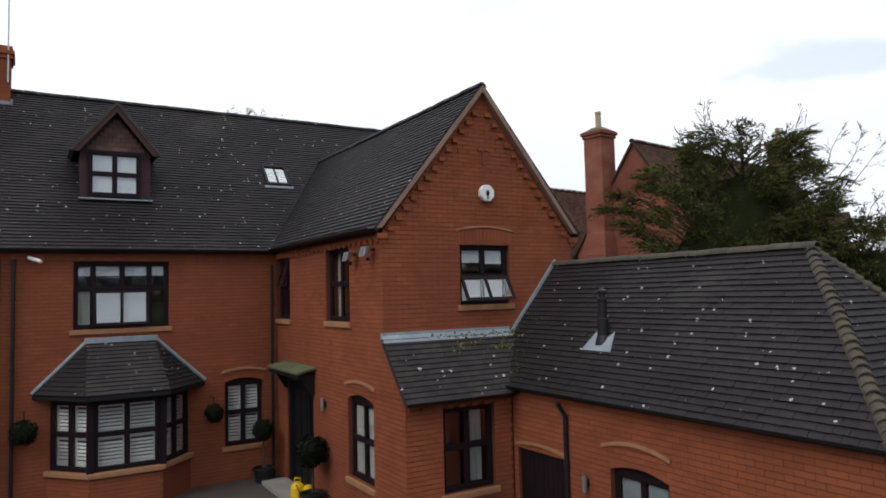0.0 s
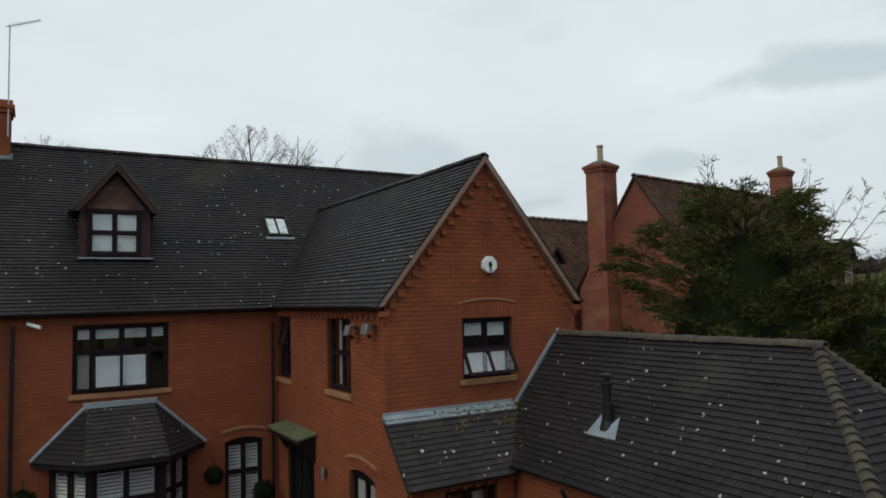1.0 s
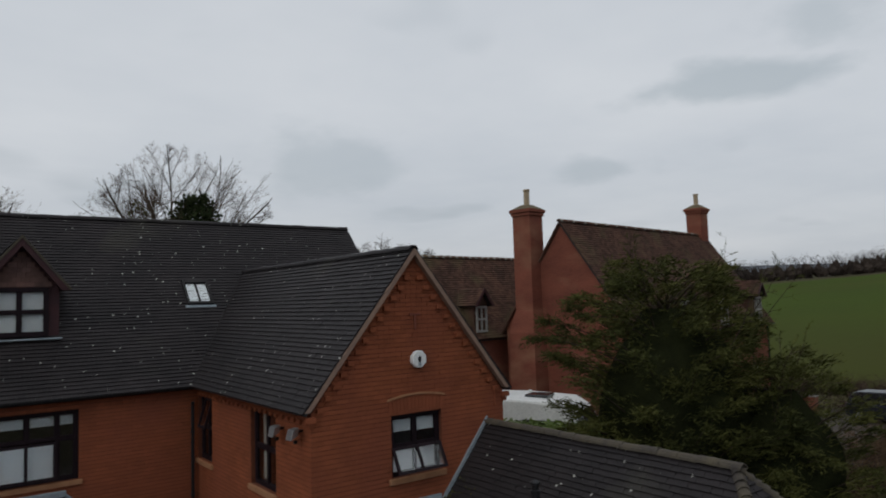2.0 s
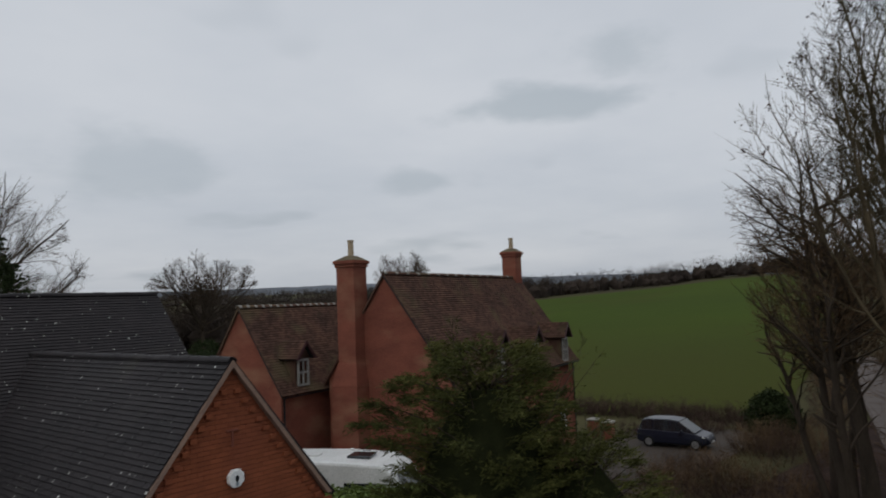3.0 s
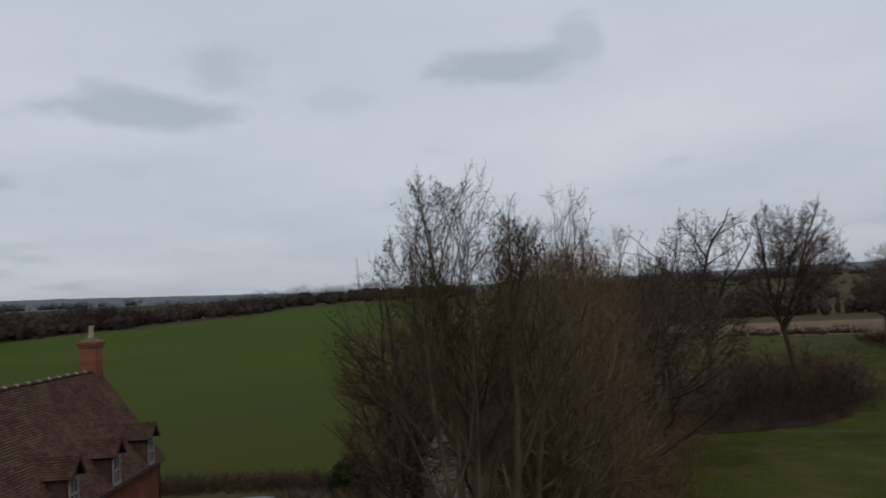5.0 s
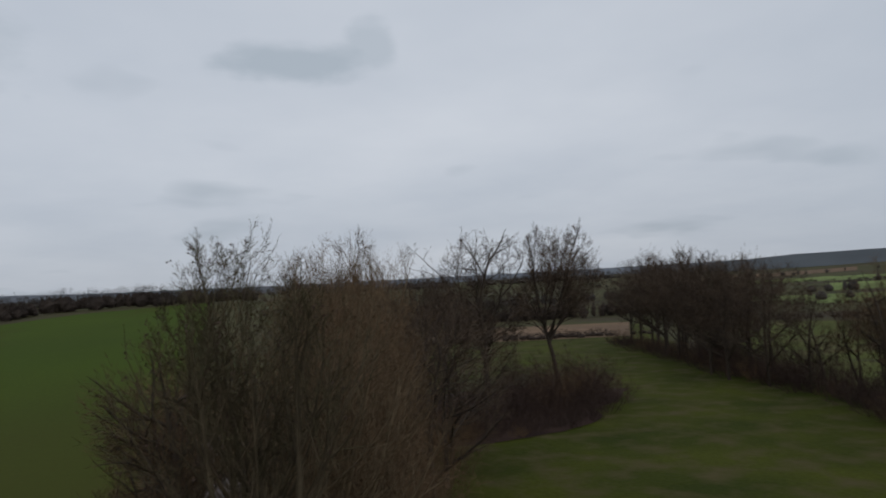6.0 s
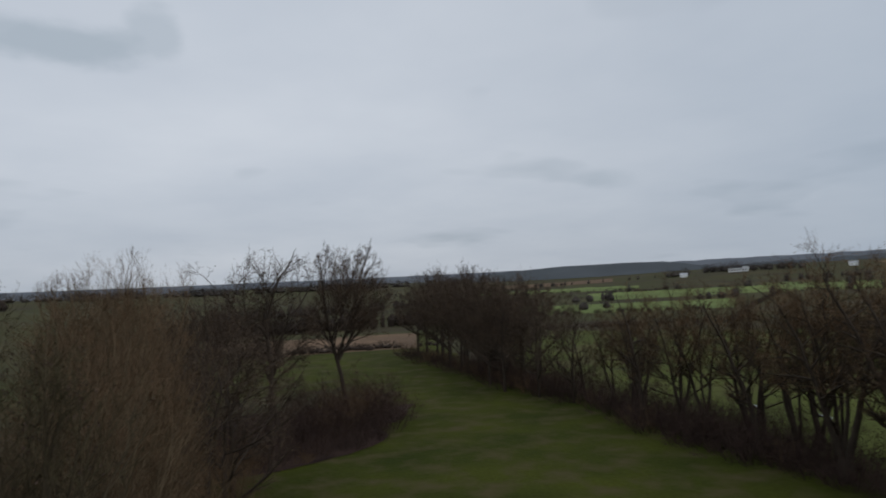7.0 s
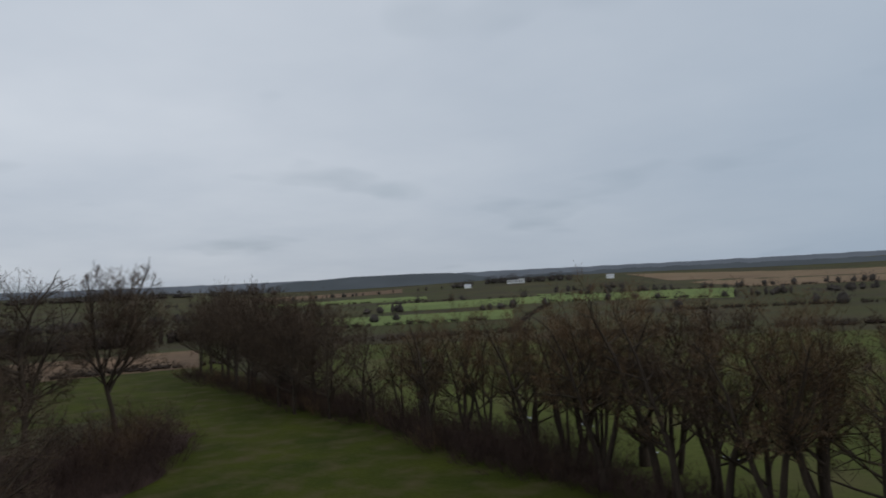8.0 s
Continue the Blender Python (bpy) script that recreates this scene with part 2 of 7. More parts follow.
M = dict(
    brick=material("brick", (0.295, 0.094, 0.045), (0.228, 0.073, 0.038), rough=0.9, scale=1.3, fine=90, island=0.09, objrand=0.09, bump=0.4, stain=(0.215, 0.068, 0.040), stain_scale=0.55, stain_at=(0.46, 0.74), spec=0.04),
    mortar=material("mortar", (0.160, 0.058, 0.034), (0.125, 0.048, 0.030), rough=0.95, scale=3, fine=120, bump=0.4, spec=0.04),
    old_brick=material("old_brick", (0.225, 0.080, 0.054), (0.165, 0.060, 0.042), rough=0.92, scale=0.9, fine=14, bump=0.5, dist=0.02, stain=(0.255, 0.125, 0.080), stain_scale=0.6, stain_at=(0.50, 0.72), stretch=(1, 1, 2), spec=0.04),
    tile=material("roof_tile", (0.028, 0.024, 0.025), (0.018, 0.016, 0.017), rough=0.60, scale=1.1, fine=45, island=0.12, objrand=0.12, bump=0.4, spec=0.16, spots=(0.48, 0.48, 0.44), spot_scale=8.5, spot_size=0.185, stain=(0.058, 0.055, 0.043), stain_scale=0.5, stain_at=(0.62, 0.9)),
    old_tile=material("old_roof_tile", (0.108, 0.060, 0.044), (0.068, 0.041, 0.032), rough=0.85, scale=1.0, fine=30, island=0.3, bump=0.4, stain=(0.12, 0.10, 0.055), stain_scale=0.6, stain_at=(0.55, 0.8), spec=0.04),
    moss_tile=material("mossy_tile", (0.085, 0.073, 0.050), (0.050, 0.044, 0.040), rough=0.95, scale=4, fine=40, island=0.25, bump=0.7, dist=0.02, spots=(0.45, 0.45, 0.40), spot_scale=5, spot_size=0.15),
    lichen_tile=material("lichened_roof_tile", (0.053, 0.046, 0.047), (0.036, 0.034, 0.034), rough=0.8, scale=1.1, fine=45, island=0.16, objrand=0.16, bump=0.4, spec=0.1, spots=(0.50, 0.51, 0.46), spot_scale=8.0, spot_size=0.21, stain=(0.070, 0.072, 0.042), stain_scale=1.6, stain_at=(0.62, 0.85)),
    underlay=material("roof_underlay", (0.03, 0.028, 0.028), rough=0.9),
    moss=material("roof_moss", (0.150, 0.145, 0.050), (0.075, 0.078, 0.040), rough=0.95, scale=6, fine=80, island=0.45, bump=0.5, spec=0.04),
    lead=material("lead_flashing", (0.27, 0.315, 0.345), (0.19, 0.225, 0.25), rough=0.6, scale=4, fine=30, bump=0.3, spec=0.5),
    dark_wood=material("dark_stained_wood", (0.018, 0.010, 0.013), (0.012, 0.008, 0.010), rough=0.55, scale=5, fine=70, bump=0.2, stretch=(1, 1, 0.2), spec=0.12),
    hung_tile=material("hung_tile", (0.150, 0.088, 0.074), (0.105, 0.066, 0.060), rough=0.9, scale=3, fine=50, objrand=0.22, bump=0.4, spec=0.04),
    maroon=material("maroon_board", (0.060, 0.022, 0.024), (0.042, 0.017, 0.02), rough=0.6, scale=5, fine=70, bump=0.2),
    black=material("black_plastic", (0.014, 0.014, 0.016), rough=0.45, scale=8, fine=60, bump=0.1),
    black_paint=material("black_paint", (0.010, 0.010, 0.012), rough=0.5, scale=8, fine=60, bump=0.1),
    sill=material("sandstone_sill", (0.36, 0.185, 0.095), (0.28, 0.135, 0.068), rough=0.85, scale=5, fine=60, bump=0.3),
    verge=material("verge_mortar", (0.30, 0.20, 0.15), (0.22, 0.15, 0.12), rough=0.9, scale=4, fine=50, bump=0.3, spec=0.04),
    white=material("white_paint", (0.80, 0.80, 0.79), (0.74, 0.75, 0.74), rough=0.5, scale=3, fine=40, bump=0.05),
    blind=material("window_blind", (0.86, 0.88, 0.88), (0.80, 0.82, 0.83), rough=0.8, scale=3, fine=60, bump=0.1),
    curtain=material("curtain", (0.50, 0.52, 0.48), (0.40, 0.42, 0.38), rough=0.9, scale=6, fine=60, bump=0.3, stretch=(6, 6, 0.5)),
    render_wall=material("interior_wall", (0.10, 0.09, 0.08), rough=0.9),
    stone=material("paving_stone", (0.30, 0.28, 0.25), (0.20, 0.19, 0.17), rough=0.9, scale=2, fine=40, bump=0.4, objrand=0.15),
    gravel=material("courtyard_paving", (0.085, 0.070, 0.056), (0.060, 0.050, 0.042), rough=0.95, scale=1.2, fine=30, bump=0.6, dist=0.03),
    canopy=material("mossy_canopy", (0.13, 0.14, 0.075), (0.075, 0.085, 0.045), rough=0.9, scale=5, fine=40, bump=0.5),
    terracotta=material("buff_clay_pot", (0.42, 0.33, 0.22), (0.32, 0.25, 0.17), rough=0.85, scale=5, fine=40),
    cap=material("mossy_chimney_cap", (0.13, 0.10, 0.055), (0.09, 0.075, 0.05), rough=0.95, scale=4, fine=40, bump=0.5),
    yellow=material("yellow_plastic", (0.78, 0.50, 0.02), (0.70, 0.44, 0.02), rough=0.4, bump=0.05),
    metal=material("grey_metal", (0.45, 0.46, 0.47), rough=0.4, metal=0.8, bump=0.05),
    bark=material("bark", (0.072, 0.056, 0.042), (0.046, 0.036, 0.028), rough=0.95, scale=3, fine=25, bump=0.6, dist=0.02, stretch=(1, 1, 0.3), spec=0.04),
    bark_ash=material("ash_bark", (0.125, 0.097, 0.060), (0.050, 0.040, 0.026), rough=0.95, scale=1.2, fine=25, bump=0.6, dist=0.02, spec=0.04),
    bark_pale=material("pale_bark", (0.190, 0.140, 0.084), (0.085, 0.064, 0.040), rough=0.95, scale=1.2, fine=25, bump=0.6, dist=0.02, spec=0.04),
    twig=material("twigs", (0.105, 0.077, 0.054), (0.066, 0.050, 0.038), rough=0.95, scale=0.5, fine=6, island=0.3, objrand=0.25, bump=0, spec=0.04),
    twig_red=material("red_brown_twigs", (0.156, 0.103, 0.059), (0.095, 0.065, 0.040), rough=0.95, scale=0.35, fine=6, island=0.3, objrand=0.16, bump=0, spec=0.04),
    twig_green=material("olive_twigs", (0.085, 0.072, 0.040), (0.052, 0.045, 0.026), rough=0.95, scale=0.4, fine=6, island=0.3, bump=0, spec=0.04),
    bramble=material("dark_bramble", (0.080, 0.054, 0.044), (0.048, 0.034, 0.029), rough=0.95, scale=0.6, fine=8, island=0.3, objrand=0.2, bump=0, spec=0.04),
    conifer=material("conifer_foliage", (0.098, 0.102, 0.031), (0.036, 0.043, 0.016), rough=0.9, scale=1.1, fine=12, island=0.35, bump=0, spec=0.04),
    # darker copy of the conifer colour, for the shade painted inside the foliage
    conifer_shade=material("painted_conifer_shade", (0.022, 0.025, 0.010), (0.013, 0.015, 0.007), rough=0.95, scale=3, fine=30, bump=0.8, dist=0.05, spec=0.02),
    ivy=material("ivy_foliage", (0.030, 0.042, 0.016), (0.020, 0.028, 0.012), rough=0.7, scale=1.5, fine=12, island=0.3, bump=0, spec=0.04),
    hedge=material("laurel_foliage", (0.135, 0.190, 0.040), (0.070, 0.110, 0.024), rough=0.6, scale=1.5, fine=12, island=0.35, bump=0),
    box_leaf=material("box_foliage", (0.013, 0.017, 0.009), (0.008, 0.011, 0.006), rough=0.8, scale=3, fine=20, island=0.3, bump=0, spec=0.04),
    grass=material("meadow_grass", (0.052, 0.058, 0.009), (0.029, 0.037, 0.007), rough=0.95, scale=0.10, fine=3.0, bump=0.7, dist=0.08, stain=(0.066, 0.056, 0.024), stain_scale=0.30, stain_at=(0.46, 0.70), spec=0.04),
    pasture=material("pasture_grass", (0.080, 0.090, 0.022), (0.056, 0.066, 0.018), rough=0.95, scale=0.05, fine=1.5, bump=0.5, dist=0.08, stain=(0.085, 0.072, 0.034), stain_scale=0.06, stain_at=(0.50, 0.72), spec=0.04),
    crop=material("winter_crop", (0.046, 0.070, 0.007), (0.036, 0.056, 0.006), rough=0.95, scale=0.018, fine=2.0, bump=0.4, dist=0.05, stain=(0.048, 0.046, 0.010), stain_scale=0.03, stain_at=(0.55, 0.8), fade=((0.047, 0.048, 0.011), 60, 165), spec=0.04),
    earth=material("leaf_litter", (0.048, 0.030, 0.024), (0.030, 0.021, 0.018), rough=0.95, scale=0.3, fine=4, bump=0.7, dist=0.08, spec=0.04),
    scrub=material("rough_pasture", (0.070, 0.062, 0.030), (0.046, 0.050, 0.020), rough=0.95, scale=0.012, fine=0.6, bump=0.5, dist=0.1, stain=(0.050, 0.040, 0.028), stain_scale=0.02, stain_at=(0.45, 0.7), spec=0.04),
    stubble=material("ploughed_stubble", (0.200, 0.140, 0.085), (0.150, 0.105, 0.066), rough=0.95, scale=0.02, fine=0.5, bump=0.3, spec=0.04),
    far_green=material("far_pasture", (0.150, 0.185, 0.062), (0.112, 0.142, 0.050), rough=0.95, scale=0.01, fine=0.2, bump=0, spec=0.04),
    bare_wood=material("bare_woodland", (0.058, 0.045, 0.036), (0.036, 0.029, 0.025), rough=0.95, scale=0.06, fine=0.6, island=0.16, bump=0, spec=0.04),
    # lighter, greyer copy of bare_wood with the haze of distance painted in
    far_wood=material("hazed_far_woodland", (0.078, 0.067, 0.058), (0.056, 0.050, 0.045), rough=0.95, scale=0.02, fine=0.4, island=0.14, bump=0, spec=0.04),
    asphalt=material("lane_asphalt", (0.056, 0.043, 0.033), (0.036, 0.028, 0.022), rough=0.9, scale=0.4, fine=20, bump=0.4),
    lane=material("pale_lane", (0.112, 0.090, 0.080), (0.078, 0.063, 0.055), rough=0.9, scale=0.5, fine=20, bump=0.4),
    weathered=material("weathered_white_frame", (0.32, 0.31, 0.29), (0.22, 0.21, 0.20), rough=0.7, scale=5, fine=50, bump=0.1),
    reed=material("dry_reed", (0.17, 0.112, 0.070), (0.10, 0.070, 0.048), rough=0.95, scale=0.03, fine=1, bump=0.4, spec=0.04),
    water=material("pond_water", (0.16, 0.165, 0.17), (0.12, 0.125, 0.13), rough=0.12, scale=0.5, fine=4, bump=0.05, spec=0.6),
    car_paint=material("dark_blue_car_paint", (0.012, 0.014, 0.026), (0.010, 0.012, 0.022), rough=0.28, bump=0, spec=0.35),
    car_glass=material("car_glass", (0.02, 0.022, 0.026), rough=0.08, bump=0, spec=0.7),
    tyre=material("tyre_rubber", (0.014, 0.014, 0.014), rough=0.85),
    caravan=material("white_caravan_panel", (0.72, 0.73, 0.72), (0.62, 0.63, 0.61), rough=0.45, scale=1.2, fine=20, bump=0.05),
    glass=glass_material(),
    # hills that glow by themselves, in a blue-grey that holds the haze
    far_hill=haze_material("painted_haze_hill", (0.122, 0.138, 0.164)),
    near_hill=haze_material("painted_haze_wooded_hill", (0.078, 0.090, 0.103)),
)


# ---- mesh helpers ----
class Build:
    """Collects vertices and faces for one mesh."""

    def __init__(self):
        self.v, self.f = [], []

    def add(self, verts, faces):
        k = len(self.v)
        self.v.extend(verts)
        self.f.extend(tuple(i + k for i in f) for f in faces)
        return self

    def hexa(self, c, bottom=True):
        """Eight corners: four below in turn, four above in turn."""
        fs = [(4, 5, 6, 7), (0, 1, 5, 4), (1, 2, 6, 5), (2, 3, 7, 6), (3, 0, 4, 7)]
        return self.add(c, fs + ([(3, 2, 1, 0)] if bottom else []))

    def box(self, x0, x1, y0, y1, z0, z1, at=None):
        c = [(x0, y0, z0), (x1, y0, z0), (x1, y1, z0), (x0, y1, z0), (x0, y0, z1), (x1, y0, z1), (x1, y1, z1), (x0, y1, z1)]
        return self.hexa([at(*p) for p in c] if at else c)

    def prism(self, poly, h0, h1, at=None):
        """A polygon (a, b), counter-clockwise, drawn out from h0 to h1."""
        n = len(poly)
        c = [(a, b, h0) for a, b in poly] + [(a, b, h1) for a, b in poly]
        c = [at(*p) for p in c] if at else c
        return self.add(c, [tuple(range(n - 1, -1, -1)), tuple(range(n, 2 * n))] + [(i, (i + 1) % n, n + (i + 1) % n, n + i) for i in range(n)])

    def tube(self, pts, radii, n=6, cap=True):
        k, rings = len(self.v), []
        side = Vector((0.31, 0.95, 0.07))
        for i, p in enumerate(pts):
            a, b = Vector(pts[max(i - 1, 0)]), Vector(pts[min(i + 1, len(pts) - 1)])
            d = (b - a)
            d = d.normalized() if d.length > 1e-9 else Vector((0, 0, 1))
            u = d.cross(side)
            if u.length < 0.05:
                u = d.cross(Vector((1, 0, 0)))
            u.normalize()
            w = d.cross(u)
            side = side if abs(d.dot(side)) < 0.97 else Vector((1, 0, 0))
            for j in range(n):
                t = 2 * math.pi * j / n
                q = Vector(p) + (u * math.cos(t) + w * math.sin(t)) * radii[i]
                self.v.append((q.x, q.y, q.z))
        for i in range(len(pts) - 1):
            for j in range(n):
                a, b = k + i * n + j, k + i * n + (j + 1) % n
                self.f.append((a, b, b + n, a + n))
        if cap:
            self.f.append(tuple(k + j for j in range(n - 1, -1, -1)))
            e = k + (len(pts) - 1) * n
            self.f.append(tuple(e + j for j in range(n)))
        return self

    def lathe(self, profile, n=16, at=(0, 0, 0)):
        """Profile of (radius, height), from below upwards."""
        k = len(self.v)
        for r, z in profile:
            for j in range(n):
                t = 2 * math.pi * j / n
                self.v.append((at[0] + r * math.cos(t), at[1] + r * math.sin(t), at[2] + z))
        for i in range(len(profile) - 1):
            for j in range(n):
                a, b = k + i * n + j, k + i * n + (j + 1) % n
                self.f.append((a, b, b + n, a + n))
        self.f.append(tuple(k + j for j in range(n - 1, -1, -1)))
        e = k + (len(profile) - 1) * n
        self.f.append(tuple(e + j for j in range(n)))
        return self

    def mesh(self, name, mat, smooth=False):
        me = bpy.data.meshes.new(name)
        me.from_pydata(self.v, [], self.f)
        me.materials.append(mat)
        if smooth:
            me.shade_smooth()
        me.update()
        return me


def thing(name, label, category, group="", kind="", at=(0, 0, 0), rz=0.0):
    ob = new(name)
    ob.empty_display_size = 0.2
    ob.matrix_world = pose(*at, 0, 0, rz)
    return tagged(ob, label, category, group, kind)


def part(name, b, mat, parent=None, label="", kind="", smooth=False, bevel=0.0, normals=False):
    me = b.mesh(name, mat, smooth)
    if normals:
        bm = bmesh.new()
        bm.from_mesh(me)
        bmesh.ops.recalc_face_normals(bm, faces=bm.faces)
        bm.to_mesh(me)
        bm.free()
    ob = new(name, me)
    if parent:
        ob.parent = parent
    if bevel:
        md = ob.modifiers.new("edge", "BEVEL")
        md.width, md.segments, md.limit_method = bevel, 2, "ANGLE"
    return tagged(ob, label, "", "", kind)


def piece(name, mesh, m, parent):
    ob = new(name, mesh)
    ob.parent = parent
    ob.matrix_local = m
    return ob


# ---- terrain ----
def smooth(a, b, v):
    t = min(1.0, max(0.0, (v - a) / (b - a)))
    return t * t * (3 - 2 * t)


def interp(v, xs, ys):
    return float(np.interp(v, xs, ys))


def ground_z(x, y):
    """Height of the land: level round the houses, a rising crop field to the east, low hills all round."""
    dx, dy = x + 5, y + 10
    r, a = math.hypot(dx, dy), math.degrees(math.atan2(dx, dy)) % 360
    base = interp(r, (0, 130, 400, 900, 1600, 2600, 4200), (0, 0, 3.5, 16, 42, 50, 50))
    top = interp(a, (40, 46, 56, 60, 68, 74, 84), (3.5, 6.0, 9.0, 10.0, 13.0, 16.5, 17))
    edge = interp(a, (40, 46, 56, 60, 68, 74, 84), (270, 270, 300, 310, 330, 350, 360))
    field = top * min(1.0, max(0.0, (r - 52) / (edge - 52))) ** 1.15
    if r > edge:
        field = top + (r - edge) * 0.004
    wgt = smooth(28, 42, a) * (1 - smooth(84, 100, a)) * (1 - smooth(500, 900, r))
    z = base * (1 - wgt) + field * wgt
    z += 1.20 * math.exp(-(((x - 14) / 9) ** 2 + ((y - 9) / 6) ** 2))
    # the courtyard lies a little higher
    z += 0.31 * math.exp(-(((x + 6) / 13) ** 6 + ((y + 3) / 13) ** 6))
    if r > 300:
        z += smooth(300, 1200, r) * 9 * noise.noise((x / 600, y / 600, 0.3)) + smooth(1500, 2600, r) * 16 * noise.noise((x / 1500, y / 1500, 5.1))
    return z


def ground_sheet():
    b = Build()
    rings = [0, 6, 12, 18, 24, 30, 37, 45, 54, 64, 76, 90, 106, 125, 148, 175, 205, 240, 280, 310, 345, 390, 450, 530, 640, 780, 950, 1150, 1400, 1700, 2050, 2450, 2900, 3400, 4200]
    n = 144
    b.v.append((-5, -10, ground_z(-5, -10)))
    for r in rings[1:]:
        for j in range(n):
            t = 2 * math.pi * j / n
            x, y = -5 + r * math.sin(t), -10 + r * math.cos(t)
            b.v.append((x, y, ground_z(x, y)))
    for j in range(n):
        b.f.append((0, 1 + (j + 1) % n, 1 + j))
    for i in range(len(rings) - 2):
        for j in range(n):
            a, c = 1 + i * n + j, 1 + i * n + (j + 1) % n
            b.f.append((a, c, c + n, a + n))
    ob = part("ground", b, M["scrub"], None, kind="structure", smooth=True)
    return tagged(ob, "rough brown and green pasture rolling to low hills", "ground")


def sheet(name, pts, mat, label, category, lift=0.06, nu=24, nv=24, wobble=0.0, kind="structure"):
    """A four-cornered sheet laid on the land."""
    b = Build()
    p = [Vector((*q, 0)) for q in pts]
    for i in range(nu + 1):
        for j in range(nv + 1):
            s, t = i / nu, j / nv
            q = (p[0] * (1 - s) + p[1] * s) * (1 - t) + (p[3] * (1 - s) + p[2] * s) * t
            if wobble:
                q = q + Vector((noise.noise((q.x * 0.13, q.y * 0.13, 1)), noise.noise((q.x * 0.13, q.y * 0.13, 9)), 0)) * wobble
            b.v.append((q.x, q.y, ground_z(q.x, q.y) + lift))
    for i in range(nu):
        for j in range(nv):
            a = i * (nv + 1) + j
            b.f.append((a, a + nv + 1, a + nv + 2, a + 1))
    return tagged(part(name, b, mat, None, kind=kind, smooth=True, normals=True), label, category)


def polar(a, r):
    return (-5 + r * math.sin(radians(a)), -10 + r * math.cos(radians(a)))


ground_sheet()
sheet("crop_field", [(43, 45), (44, 2), polar(83, 352), polar(44, 268)], M["crop"], "broad green winter crop field rising to a hedge", "field", 0.10, 60, 40, 1.0)
sheet("meadow", [(14, -12), (10, -61), (150, -92), (62, -14)], M["grass"], "mown green meadow among bare trees", "meadow", 0.07, 40, 40, 2.0)
sheet("meadow", [(62, -30), (75, -66), (210, -118), (190, -92)], M["grass"], "strip of green meadow running between tree belts", "meadow", 0.075, 30, 30, 1.5)
# unseen walls, added to keep low sky light off the lower brickwork
for i, (x0, x1, y0, y1) in enumerate(((-15.9, -15.6, -15.9, 5.2), (-15.59, -2.6, -15.9, -15.6)), 1):
    shade_wall = part(f"wall_{i}", Build().box(x0, x1, y0, y1, 0, 4.4).box(x0 - 0.04, x1 + 0.04, y0 - 0.04, y1 + 0.04, 4.405, 4.48), M["old_brick"], None, kind="structure", bevel=0.01)
    tagged(shade_wall, "unseen brick wall added to shade the courtyard", "wall", kind="structure")
sheet("courtyard", [(-16, 5.6), (-16, -14), (2.2, -14), (2.2, 5.6)], M["gravel"], "brown paved courtyard in front of the house", "courtyard", 0.02, 8, 8)
sheet("leaf_litter", [(59, -10), (60, -36), (84, -53), (100, -12)], M["earth"], "dark brown leaf litter under bare trees", "leaf litter", 0.13, 30, 30, 3.0)
sheet("leaf_litter", [(18, 0), (18, -15), (64, -20), (64, -4)], M["earth"], "dark brown litter under the roadside trees", "leaf litter", 0.10, 30, 20, 2.0)
sheet("lane", [(24, 9.5), (24, 2.5), (41, 1.5), (41, 9.5)], M["asphalt"], "worn tarmac turning area beside the cottage", "road", 0.06, 10, 10, 0.3)
sheet("lane", [(24, -7.4), (24, -10.4), (80, 0.8), (80, 3.6)], M["lane"], "pale narrow country lane between hedges", "road", 0.14, 24, 6, 0.2)

# ---- wall, tile and window builders ----
class Face:
    """A wall's own axes: u along it, w inwards, z up."""

    def __init__(self, o, u, n):
        self.o, self.u, self.n = Vector(o), Vector(u), Vector(n)

    def __call__(self, u, w, z):
        p = self.o + self.u * u + self.n * w
        return (p.x, p.y, p.z + z)

    def matrix(self, u, w, z):
        m = Matrix((self.u, self.n, Vector((0, 0, 1)))).transposed().to_4x4()
        m.translation = self(u, w, z)
        return m


def wall_mesh(b, face, u0, u1, z0, z1, openings=(), thick=0.25):
    """One connected wall with its openings cut through it."""
    us = sorted({u0, u1, *(v for o in openings for v in o[:2] if u0 < v < u1)})
    zs = sorted({z0, z1, *(v for o in openings for v in o[2:] if z0 < v < z1)})
    solid = {(i, j) for i in range(len(us) - 1) for j in range(len(zs) - 1)
             if not any(o[0] < (us[i] + us[i + 1]) / 2 < o[1] and o[2] < (zs[j] + zs[j + 1]) / 2 < o[3] for o in openings)}
    seen = {}

    def v(i, k, j):
        if (i, k, j) not in seen:
            seen[i, k, j] = len(b.v)
            b.v.append(face(us[i], thick * k, zs[j]))
        return seen[i, k, j]

    for i, j in sorted(solid):
        b.f += [(v(i, 0, j), v(i + 1, 0, j), v(i + 1, 0, j + 1), v(i, 0, j + 1)), (v(i, 1, j), v(i, 1, j + 1), v(i + 1, 1, j + 1), v(i + 1, 1, j))]
        for (di, dj), (p, q) in {(-1, 0): ((i, j), (i, j + 1)), (1, 0): ((i + 1, j), (i + 1, j + 1)), (0, -1): ((i, j), (i + 1, j)), (0, 1): ((i, j + 1), (i + 1, j + 1))}.items():
            if (i + di, j + dj) not in solid:
                b.f.append((v(p[0], 0, p[1]), v(q[0], 0, q[1]), v(q[0], 1, q[1]), v(p[0], 1, p[1])))
    return b


BRICK_MESH = {}


